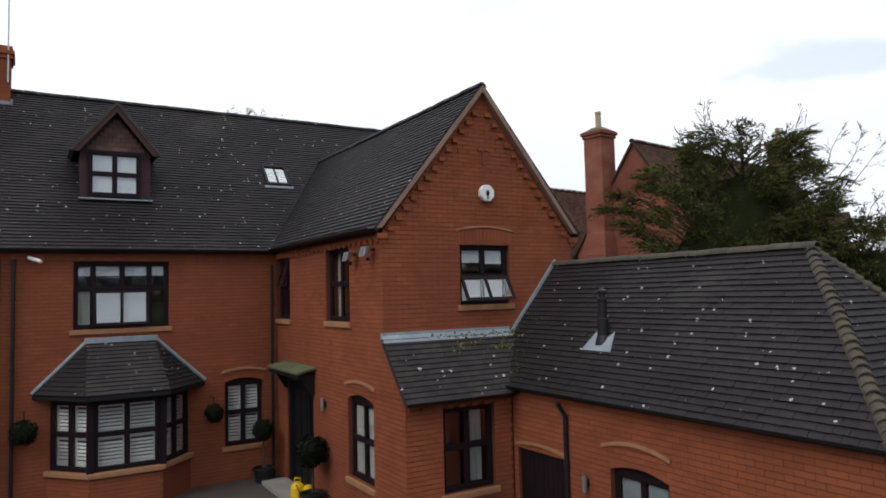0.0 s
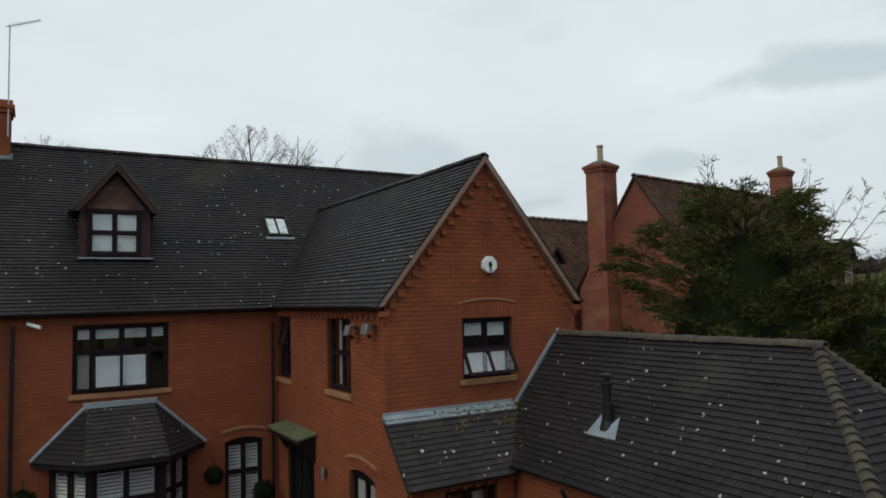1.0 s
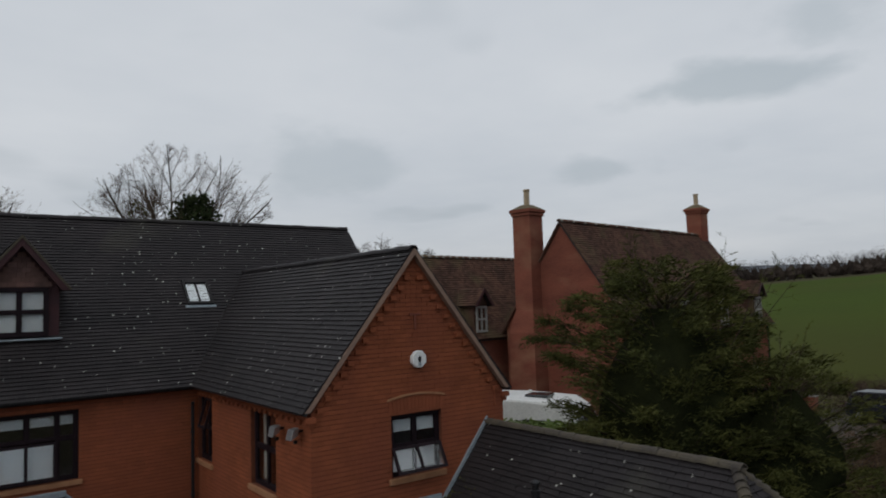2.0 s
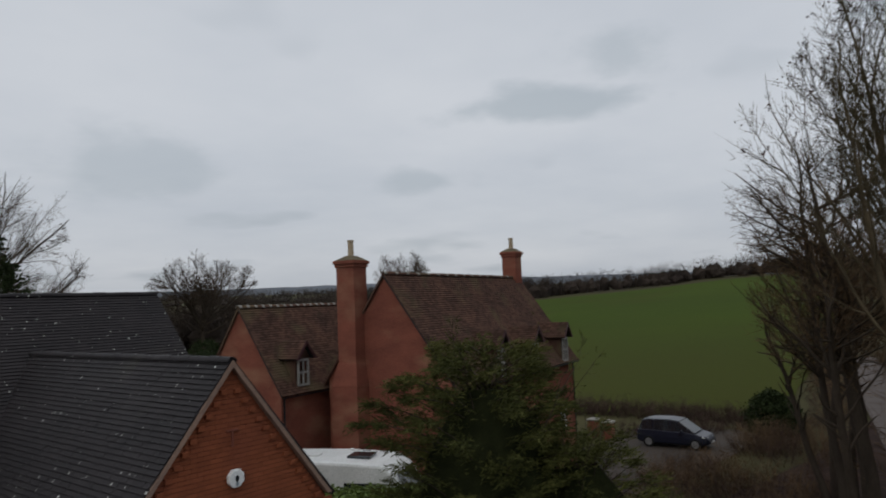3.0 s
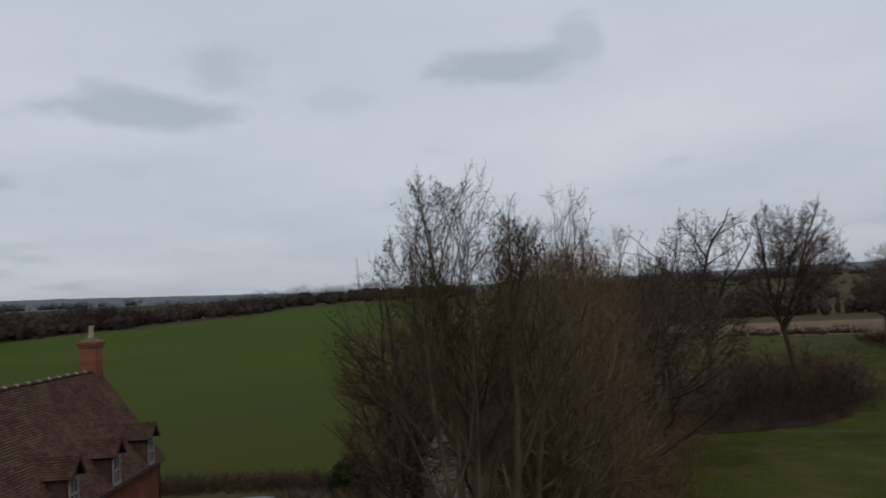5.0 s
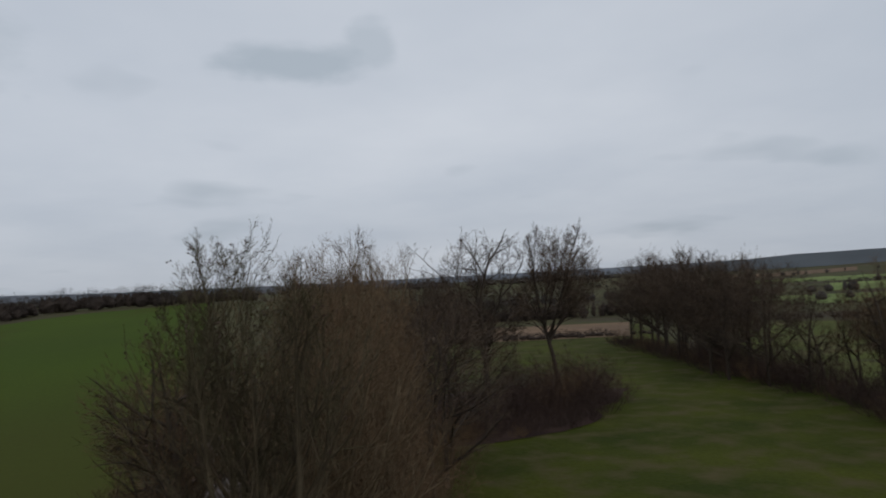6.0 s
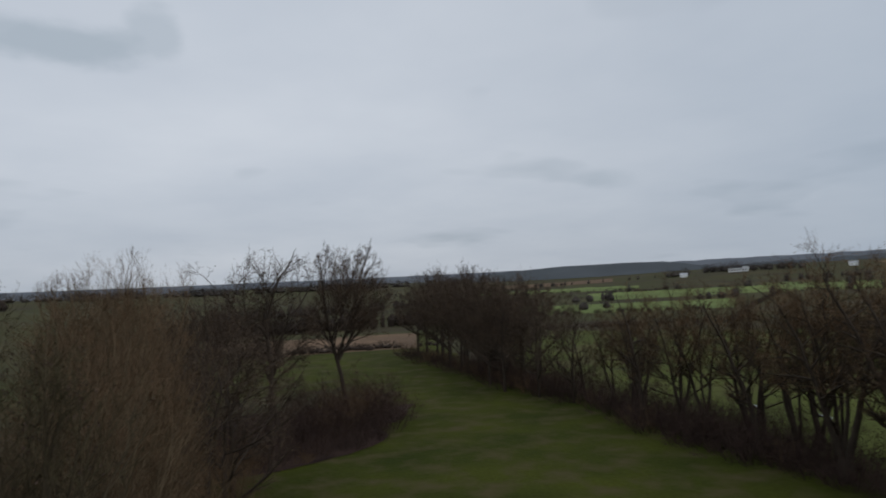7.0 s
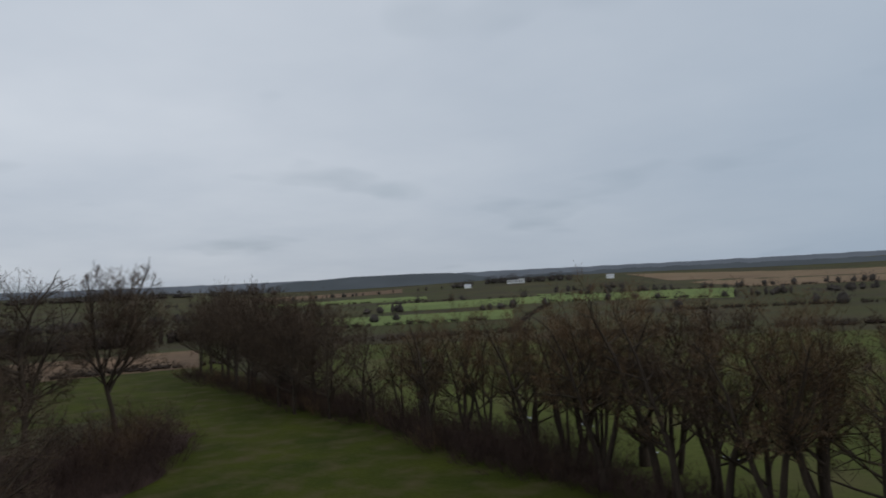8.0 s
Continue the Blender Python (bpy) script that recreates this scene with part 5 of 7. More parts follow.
part("wall", Build().prism([(-2.9, 0), (2.9, 0), (2.9, 5.75), (0, 9.85), (-2.9, 5.75)], CL - 0.35, CL, lambda a, b, h: (h, a, b)), M["old_brick"], cottage, normals=True)
cf = Face((0, -2.9, 0), (1, 0, 0), (0, 1, 0))
DORM_U = (3.8, 7.5, 11.4)
part("wall", wall_mesh(Build(), cf, 0.36, CL - 0.36, 0, 5.55, [(u - 0.5, u + 0.5, 2.1, 3.4) for u in DORM_U], thick=0.3), M["old_brick"], cottage)
part("wall", Build().box(0.36, CL - 0.36, 2.6, 2.9, 0, 5.55), M["old_brick"], cottage)
for u in DORM_U:
    window(cf, u - 0.5, u + 0.5, 2.1, 3.4, cottage, [0.5], [0.5], mat="white", label="small white casement window")
cs = math.hypot(CH, CR - CE)
tiles(Slope((0, -CH, CE), (1, 0, 0), (0, CH, CR - CE)), [(-0.12, 0), (CL + 0.12, 0), (CL + 0.12, cs), (-0.12, cs)], cottage, mat="old_tile", W=0.17, gauge=0.115, thick=0.038)
part("roof", Build().prism([(-CL - 0.12, 0), (0.12, 0), (0.12, cs), (-CL - 0.12, cs)], -0.06, 0.012, Slope((0, CH, CE), (-1, 0, 0), (0, -CH, CR - CE))), M["old_tile"], cottage)
crb = part("ridge_board", Build().box(0, CL, -0.04, 0.04, CR - 0.1, CR - 0.015), M["underlay"], cottage)
ridge((-0.12, 0, CR + 0.02), (12.2, 0, CR + 0.02), crb, mat="old_tile", length=0.42, r=0.11, sink=0.045)
ridge((-0.12, 0, CR + 0.02), (12.2, 0, CR + 0.02), crb, mat="stone", length=0.84, r=0.125, sink=0.05, name="mortar_joint", bit=0.16)
gutter((-0.1, -CH - 0.05, CE - 0.04), (CL + 0.1, -CH - 0.05, CE - 0.04), (0, -1, 0), cottage)
downpipe(CL - 0.1, -2.98, 0.9, CE - 0.1, cottage)

# wing with its own gable
WU, WA, WZ, WE, WH = -2.55, 5.28, 8.84, 5.40, 2.25
part("wall", Build().prism([(WA - 2.1, 0), (WA + 2.1, 0), (WA + 2.1, 5.62), (WA, WZ - 0.06), (WA - 2.1, 5.62)], WU, WU + 0.35, lambda a, b, h: (h, a, b)), M["old_brick"], cottage, "weathered brick gable of the low wing", normals=True)
wf = Face((0, WA - 2.1, 0), (1, 0, 0), (0, 1, 0))
part("wall", wall_mesh(Build(), wf, WU + 0.36, 4.5, 0, 5.5, (), thick=0.3), M["old_brick"], cottage)
part("wall", Build().box(WU + 0.36, 4.5, WA + 1.8, WA + 2.1, 0, 5.5), M["old_brick"], cottage)
ws = math.hypot(WH, WZ - WE)
tiles(Slope((0, WA - WH, WE), (1, 0, 0), (0, WH, WZ - WE)), [(WU - 0.1, 0), (4.5, 0), (4.5, ws), (WU - 0.1, ws)], cottage, mat="old_tile", W=0.17, gauge=0.115, thick=0.038)
part("roof", Build().prism([(-4.5, 0), (-WU + 0.1, 0), (-WU + 0.1, ws), (-4.5, ws)], -0.06, 0.012, Slope((0, WA + WH, WE), (-1, 0, 0), (0, -WH, WZ - WE))), M["old_tile"], cottage)
wrb = part("ridge_board", Build().box(WU, 4.5, WA - 0.04, WA + 0.04, WZ - 0.1, WZ - 0.015), M["underlay"], cottage)
ridge((WU - 0.1, WA, WZ + 0.02), (4.5, WA, WZ + 0.02), wrb, mat="old_tile", length=0.42, r=0.11, sink=0.045)
ridge((WU - 0.1, WA, WZ + 0.02), (4.5, WA, WZ + 0.02), wrb, mat="stone", length=0.42, r=0.125, sink=0.05, name="mortar_joint", bit=0.13)
gutter((WU - 0.1, WA - WH - 0.05, WE - 0.04), (0.0, WA - WH - 0.05, WE - 0.04), (0, -1, 0), cottage)
downpipe(WU + 0.1, WA - 2.17, 0.9, WE - 0.1, cottage)


def cottage_dormer(uc, vf, z0, z1, apex, half, back, slope_z):
    """A small gabled dormer: cheeks, window, two tiled slopes."""
    f = Face((0, vf, 0), (1, 0, 0), (0, 1, 0))
    d = part("dormer", Build().box(uc - half, uc + half, vf + 0.08, vf + 1.2, z0 - 0.25, z1 + 0.08).prism([(uc - half, z1 + 0.08), (uc + half, z1 + 0.08), (uc, apex - 0.08)], vf + 0.05, vf + 1.0, lambda a, b, h: (a, h, b)), M["old_tile"], cottage, "small gabled dormer hung with brown tiles", normals=True)
    window(f, uc - half + 0.1, uc + half - 0.1, z0, z1, cottage, [0.5], [0.5], recess=-0.02, bar=0.04, mat="weathered", sill=False, label="white-painted leaded dormer window")
    hw, hz = half + 0.18, z1 + 0.02
    ln = math.hypot(hw, apex - hz)
    zf = lambda z: back + (z - slope_z[1]) / slope_z[0]
    tiles(Slope((uc - hw, 0, hz), (0, -1, 0), (hw, 0, apex - hz)), [(-zf(hz), 0), (-vf + 0.18, 0), (-vf + 0.18, ln), (-zf(apex), ln)], cottage, mat="old_tile", W=0.17, gauge=0.115, thick=0.038)
    tiles(Slope((uc + hw, 0, hz), (0, 1, 0), (-hw, 0, apex - hz)), [(vf - 0.18, 0), (zf(hz), 0), (zf(apex), ln), (vf - 0.18, ln)], cottage, mat="old_tile", W=0.17, gauge=0.115, thick=0.038)
    for sgn in (-1, 1):
        p = [(uc + sgn * hw, hz - 0.04), (uc + sgn * (hw - 0.14), hz - 0.04), (uc, apex - 0.16), (uc, apex)]
        part("bargeboard", Build().prism(p if sgn < 0 else p[::-1], vf - 0.22, vf - 0.17, lambda a, b, h: (a, h, b)), M["maroon"], cottage, normals=True)


for u in DORM_U:
    cottage_dormer(u, -3.16, 5.52, 6.72, 7.50, 0.44, -CH, ((CR - CE) / CH, CE))
cottage_dormer(-1.30, WA - WH + 0.10, 5.66, 6.72, 7.45, 0.42, WA - WH, ((WZ - WE) / WH, WE))


def stack(u0, u1, v0, v1, z0, z1, pot_z, parent, foot=None):
    b = Build().box(u0, u1, v0, v1, z0, z1 - 0.35)
    if foot:
        f = foot
        c = [(f[0], f[2], 0), (f[1], f[2], 0), (f[1], f[3], 0), (f[0], f[3], 0), (f[0], f[2], f[4]), (f[1], f[2], f[4]), (f[1], f[3], f[4]), (f[0], f[3], f[4])]
        b.hexa(c)
        c = [(f[0], f[2], f[4] + 0.003), (f[1], f[2], f[4] + 0.003), (f[1], f[3], f[4] + 0.003), (f[0], f[3], f[4] + 0.003), (u0 - 0.005, v0 - 0.005, f[4] + 0.9), (u1 + 0.005, v0 - 0.005, f[4] + 0.9), (u1 + 0.005, v1 + 0.005, f[4] + 0.9), (u0 - 0.005, v1 + 0.005, f[4] + 0.9)]
        b.hexa(c)
    ch = part("chimney", b, M["old_brick"], parent, "tall red brick chimney with a mossy cap and clay pot", bevel=0.012)
    part("chimney_head", Build().box(u0 - 0.05, u1 + 0.05, v0 - 0.05, v1 + 0.05, z1 - 0.349, z1 - 0.22).box(u0 - 0.10, u1 + 0.10, v0 - 0.10, v1 + 0.10, z1 - 0.218, z1 - 0.08), M["old_brick"], ch, bevel=0.02)
    cu, cv = (u0 + u1) / 2, (v0 + v1) / 2
    h = Build().hexa([(u0 - 0.08, v0 - 0.08, z1 - 0.079), (u1 + 0.08, v0 - 0.08, z1 - 0.079), (u1 + 0.08, v1 + 0.08, z1 - 0.079), (u0 - 0.08, v1 + 0.08, z1 - 0.079),
                      (cu - 0.18, cv - 0.18, z1 + 0.13), (cu + 0.18, cv - 0.18, z1 + 0.13), (cu + 0.18, cv + 0.18, z1 + 0.13), (cu - 0.18, cv + 0.18, z1 + 0.13)])
    part("flaunching", h, M["cap"], ch, "moss-covered mortar cap", bevel=0.04)
    part("chimney_pot", Build().lathe([(0.13, 0), (0.12, 0.1), (0.115, pot_z - z1 - 0.2), (0.135, pot_z - z1 - 0.17), (0.135, pot_z - z1 - 0.1), (0.1, pot_z - z1 - 0.1), (0.1, pot_z - z1 - 0.3)], 12, (cu, cv, z1 + 0.1)), M["terracotta"], ch, "buff clay chimney pot")


stack(-0.62, 0.24, 1.04, 1.90, 0.0, 10.62, 11.38, cottage, foot=(-0.80, 0.26, 0.90, 2.15, 5.6))
stack(12.25, 13.06, -0.24, 0.56, 8.6, 11.45, 12.16, cottage)

# ---- aerial, wall lamps, alarm, plants by the house ----
aerial = thing("tv_aerial", "thin metal mast with a television aerial on the chimney", "aerial")
part("mast", Build().tube([(-5.27, 8.70, 9.4), (-5.27, 8.70, 11.98)], [0.018, 0.016], 8), M["metal"], aerial)
bd = Vector((0.93, -0.2, 0.30)).normalized()
base_p = Vector((-5.35, 8.72, 11.98))
part("boom", Build().tube([base_p, base_p + bd * 0.75], [0.012, 0.010], 6), M["metal"], aerial)
sd = bd.cross(Vector((0, 0, 1))).normalized()
for i in range(11):
    c = base_p + bd * (0.08 + 0.065 * i)
    part("rod", Build().tube([c - sd * (0.16 - 0.006 * i), c + sd * (0.16 - 0.006 * i)], [0.006, 0.006], 5), M["metal"], aerial)

alarm = thing("alarm_box", "white octagonal alarm sounder fixed on the brick gable", "alarm", at=(2.0, -0.007, 6.0))
ring = [(0.155 * math.cos(radians(22.5 + 45 * i)), 0.155 * math.sin(radians(22.5 + 45 * i))) for i in range(8)]
part("case", Build().prism(ring, 0.0, 0.09, lambda a, b, h: (a, -h, b)), M["white"], alarm, bevel=0.02, normals=True)
part("badge", Build().prism([(0.035 * math.cos(radians(45 * i)), 0.055 * math.sin(radians(45 * i))) for i in range(8)], 0.088, 0.096, lambda a, b, h: (a, -h, b)), M["black"], alarm, "small dark oval badge", normals=True)
part("lens", Build().prism([(-0.02, -0.055), (0.02, -0.055), (0.028, -0.11), (-0.028, -0.11)][::-1], 0.088, 0.1, lambda a, b, h: (a, -h, b)), M["lead"], alarm, normals=True)


def flood(at, rz, label):
    t = thing("floodlight", label, "floodlight", "wall floodlights", at=at, rz=rz)
    part("arm", Build().box(-0.02, 0.02, -0.10, 0.0, -0.02, 0.02), M["black"], t)
    part("lamp_body", Build().hexa([(-0.10, -0.24, -0.12), (0.10, -0.24, -0.12), (0.07, -0.10, -0.05), (-0.07, -0.10, -0.05), (-0.10, -0.20, 0.04), (0.10, -0.20, 0.04), (0.07, -0.08, 0.06), (-0.07, -0.08, 0.06)]), M["metal"], t, "pale grey lamp body", bevel=0.01)
    part("sensor", Build().lathe([(0.0, -0.05), (0.03, -0.04), (0.035, 0.0), (0.0, 0.02)], 10, (0.0, -0.12, -0.14)), M["black"], t)


flood((-0.01, 0.98, 4.98), -90, "twin grey floodlight on the brick wall under the eave")
flood((-0.01, 0.28, 5.02), -90, "grey floodlight at the corner of the brick wing")
cctv = thing("security_camera", "white bullet camera fixed to brick under the eave", "camera", at=(-4.74, 5.49, 5.10))
part("bracket", Build().box(-0.02, 0.02, -0.08, 0.0, -0.02, 0.02), M["white"], cctv)
part("body", Build().tube([(-0.08, -0.06, 0.05), (0.13, -0.22, -0.03)], [0.035, 0.035], 10), M["white"], cctv)
for at, rz, lab in (((-0.005, 2.52, 2.26), -90, "slim up-down lamp on brick beside the front door"), ((GX0 - 0.008, -2.42, 1.58), -90, "slim up-down lamp on the garage wall")):
    lt = thing("wall_lamp", lab, "wall lamp", "up-down wall lamps", at=at, rz=rz)
    part("tube", Build().tube([(0, -0.07, -0.12), (0, -0.07, 0.12)], [0.035, 0.035], 12), M["metal"], lt)
    part("plate", Build().box(-0.025, 0.025, -0.03, 0.0, -0.05, 0.05), M["black"], lt)

step = thing("door_step", "pale stone step before the front door", "step")
part("slab", Build().box(-0.56, -0.012, 2.30, 4.85, 0.28, 0.44), M["stone"], step, bevel=0.012)


def leaf_ball(b, c, r, n, rng, size=0.05, squash=1.0):
    for _ in range(n):
        d = Vector((rng.gauss(0, 1), rng.gauss(0, 1), rng.gauss(0, 1))).normalized()
        p = Vector(c) + Vector((d.x, d.y, d.z * squash)) * r * rng.uniform(0.72, 1.06)
        u = d.cross(Vector((rng.gauss(0, 1), rng.gauss(0, 1), rng.gauss(0, 1)))).normalized()
        w = (d.cross(u) + d * rng.uniform(-0.6, 0.6)).normalized()
        s = size * rng.uniform(0.6, 1.3)
        b.add([tuple(p - u * s * 0.5), tuple(p + w * s * 0.45), tuple(p + u * s * 0.5), tuple(p - w * s * 0.45)], [(0, 1, 2, 3)])


def topiary(at, r, stem, pot, label, group, hang=False):
    t = thing("topiary", label, "topiary", group, at=at)
    rng = random.Random(int(at[0] * 100))
    b = Build()
    b.lathe([(0.0, -r * 0.8), (r * 0.7, -r * 0.4), (r * 0.82, 0), (r * 0.7, r * 0.4), (0.0, r * 0.8)], 10, (0, 0, stem + r))
    leaf_ball(b, (0, 0, stem + r), r, 900, rng, r * 0.22)
    part("foliage", b, M["box_leaf"], t)
    if hang:
        part("bracket", Build().tube([(0, 0.35, stem + 2 * r + 0.12), (0, 0, stem + 2 * r + 0.14), (0, 0, stem + 1.9 * r)], [0.012] * 3, 6), M["black"], t)
    else:
        part("stem", Build().tube([(0, 0, pot), (0.02, 0.01, stem * 0.6 + pot * 0.4), (0, 0, stem + r * 0.3)], [0.03, 0.025, 0.02], 7), M["bark"], t)
        part("pot", Build().lathe([(0.17, 0), (0.21, pot * 0.85), (0.245, pot * 0.86), (0.245, pot), (0.20, pot), (0.19, pot - 0.05), (0.0, pot - 0.05)], 16), M["black"], t, "dark round planter", bevel=0.005)


topiary((-0.46, 5.02, 0.33), 0.23, 0.90, 0.34, "clipped round bush in a dark planter by the door", "potted topiary")
topiary((-0.30, 2.48, 0.44), 0.30, 0.70, 0.26, "shaggy round bush in a dark planter by the door", "potted topiary")
topiary((-4.86, 5.12, 1.64), 0.24, 0.03, 0, "dark clipped ball hanging on the brick wall", "hanging topiary", hang=True)
topiary((-1.46, 5.12, 1.67), 0.20, 0.03, 0, "dark clipped ball hanging on the brick wall", "hanging topiary", hang=True)

sprayer = thing("garden_sprayer", "yellow plastic garden sprayer standing on the door step", "sprayer", at=(-0.36, 3.14, 0.44), rz=-40)
sprayer.scale = (0.82, 0.82, 0.82)
part("tank", Build().lathe([(0.15, 0), (0.16, 0.03), (0.16, 0.26), (0.13, 0.33), (0.05, 0.37), (0.05, 0.40), (0.0, 0.40)], 18), M["yellow"], sprayer, bevel=0.01)
part("tank", Build().lathe([(0.10, 0), (0.11, 0.02), (0.11, 0.24), (0.09, 0.30), (0.035, 0.33), (0.0, 0.33)], 16, (0.26, -0.02, 0)), M["yellow"], sprayer)
part("handle", Build().tube([(-0.07, 0, 0.38), (-0.07, 0, 0.47), (0.07, 0, 0.47), (0.07, 0, 0.38)], [0.014] * 4, 6), M["yellow"], sprayer)
part("hose", Build().tube([(0.03, -0.16, 0.36), (0.12, -0.2, 0.2), (0.13, -0.18, 0.02)], [0.012] * 3, 6), M["black"], sprayer)


# ---- car and caravan ----
def loft(b, rings):
    """Rings of equal count joined in turn, closed at both ends."""
    k, n = len(b.v), len(rings[0])
    for r in rings:
        b.v.extend(r)
    for i in range(len(rings) - 1):
        for j in range(n):
            a, c = k + i * n + j, k + i * n + (j + 1) % n
            b.f.append((a, c, c + n, a + n))
    b.f.append(tuple(k + j for j in range(n - 1, -1, -1)))
    e = k + (len(rings) - 1) * n
    b.f.append(tuple(e + j for j in range(n)))
    return b


car = thing("car", "dark blue estate car parked nose to the lane", "car", at=(34.9, 5.2, ground_z(34.9, 5.2) + 0.06), rz=-88)
XS = (-2.05, -1.98, -1.75, -1.2, -0.5, 0.3, 0.75, 1.35, 1.85, 2.02)
BELT = (0.70, 0.92, 0.95, 0.95, 0.94, 0.93, 0.93, 0.86, 0.74, 0.55)
BOT = (0.42, 0.30, 0.24, 0.22, 0.22, 0.22, 0.22, 0.24, 0.28, 0.36)
HW = (0.70, 0.80, 0.84, 0.86, 0.87, 0.87, 0.86, 0.84, 0.76, 0.60)
body = loft(Build(), [[(x, -h, z0 + 0.1), (x, -h * 0.9, z0), (x, h * 0.9, z0), (x, h, z0 + 0.1), (x, h, (z0 + zb) / 2 + 0.05), (x, h * 0.94, zb), (x, -h * 0.94, zb), (x, -h, (z0 + zb) / 2 + 0.05)] for x, zb, z0, h in zip(XS, BELT, BOT, HW)])
part("body", body, M["car_paint"], car, smooth=False, normals=True, bevel=0.03)
cab = loft(Build(), [[(x, -h, 0.90), (x, h, 0.90), (x, h * 0.86, zt), (x, -h * 0.86, zt)] for x, zt, h in ((-1.95, 0.96, 0.74), (-1.72, 1.42, 0.76), (-1.4, 1.52, 0.77), (-0.2, 1.56, 0.78), (0.45, 1.48, 0.77), (1.28, 0.93, 0.74))])
part("cabin_glass", cab, M["car_glass"], car, "dark tinted glass", normals=True, bevel=0.03)
part("roof_panel", loft(Build(), [[(x, -h, zt - 0.035), (x, h, zt - 0.035), (x, h * 0.94, zt + 0.025), (x, -h * 0.94, zt + 0.025)] for x, zt, h in ((-1.75, 1.43, 0.66), (-1.4, 1.52, 0.67), (-0.2, 1.56, 0.68), (0.42, 1.49, 0.67))]), M["car_paint"], car, normals=True, bevel=0.02)
for x in (-1.05, -0.05):
    for s in (-1, 1):
        part("pillar", Build().hexa([(x - 0.04, s * 0.765, 0.9), (x + 0.04, s * 0.765, 0.9), (x + 0.04, s * 0.735, 0.9), (x - 0.04, s * 0.735, 0.9), (x - 0.04, s * 0.685, 1.52), (x + 0.04, s * 0.685, 1.52), (x + 0.04, s * 0.65, 1.52), (x - 0.04, s * 0.65, 1.52)]), M["car_paint"], car, normals=True)
for x in (-1.3, 1.32):
    for s in (-1, 1):
        wt = part("wheel", Build().tube([(x, s * 0.70, 0.31), (x, s * 0.88, 0.31)], [0.31, 0.31], 20), M["tyre"], car, smooth=False, bevel=0.02)
        part("rim", Build().tube([(x, s * 0.80, 0.31), (x, s * 0.893, 0.31)], [0.21, 0.20], 14), M["metal"], wt)
for s in (-1, 1):
    part("headlight", Build().hexa([(1.80, s * 0.46, 0.58), (1.97, s * 0.46, 0.56), (1.86, s * 0.74, 0.58), (1.72, s * 0.76, 0.6), (1.76, s * 0.46, 0.74), (1.90, s * 0.46, 0.70), (1.80, s * 0.74, 0.72), (1.66, s * 0.76, 0.76)]), M["white"], car, "clear headlight", normals=True)
    part("tail_light", Build().box(-2.03, -1.93, s * 0.66 - 0.07, s * 0.66 + 0.07, 0.7, 0.95), M["maroon"], car)
    part("mirror", Build().box(0.55, 0.68, s * 0.93 - 0.08, s * 0.93 + 0.08, 0.92, 1.06), M["car_paint"], car, bevel=0.02)
part("bumper", Build().box(1.9, 2.06, -0.55, 0.55, 0.36, 0.5), M["black"], car, bevel=0.03)
part("number_plate", Build().box(2.062, 2.07, -0.26, 0.26, 0.38, 0.48), M["white"], car)

van = thing("caravan", "white touring caravan parked behind a hedge", "caravan", at=(11.75, 8.0, 1.09), rz=-65)
prof = [(-2.6, 0.55), (2.35, 0.55), (2.62, 1.0), (2.55, 1.6), (2.15, 2.25), (1.7, 2.52), (0.0, 2.60), (-2.1, 2.58), (-2.5, 2.42), (-2.7, 1.8), (-2.72, 1.0)]
part("shell", Build().prism(prof[::-1], -1.1, 1.1, lambda a, b, h: (a, h, b)), M["caravan"], van, normals=True, bevel=0.09)
part("roof_hatch", Build().box(0.35, 1.15, -0.42, 0.30, 2.57, 2.66), M["car_glass"], van, "dark tinted roof hatch", bevel=0.02)
part("roof_hatch", Build().box(-1.2, -0.75, -0.30, 0.15, 2.59, 2.65), M["caravan"], van, bevel=0.02)
part("roof_vent", Build().lathe([(0.07, 0), (0.08, 0.06), (0.0, 0.09)], 12, (0.1, 0.75, 2.59)), M["caravan"], van)
for s in (-1, 1):
    part("side_window", Build().box(0.5, 1.6, s * 1.105 - 0.01, s * 1.105 + 0.01, 1.35, 1.95), M["car_glass"], van, bevel=0.004)
    part("side_window", Build().box(-1.9, -0.8, s * 1.105 - 0.01, s * 1.105 + 0.01, 1.35, 1.95), M["car_glass"], van, bevel=0.004)
    part("wheel", Build().tube([(-0.1, s * 0.85, 0.32), (-0.1, s * 1.08, 0.32)], [0.32, 0.32], 18), M["tyre"], van)
part("front_window", Build().hexa([(2.585, -0.9, 1.5), (2.60, -0.9, 1.5), (2.60, 0.9, 1.5), (2.585, 0.9, 1.5), (2.24, -0.85, 2.2), (2.255, -0.85, 2.2), (2.255, 0.85, 2.2), (2.24, 0.85, 2.2)]), M["car_glass"], van, normals=True)
part("drawbar", Build().tube([(2.4, -0.5, 0.5), (3.6, 0, 0.5), (2.4, 0.5, 0.5)], [0.04] * 3, 6), M["metal"], van)

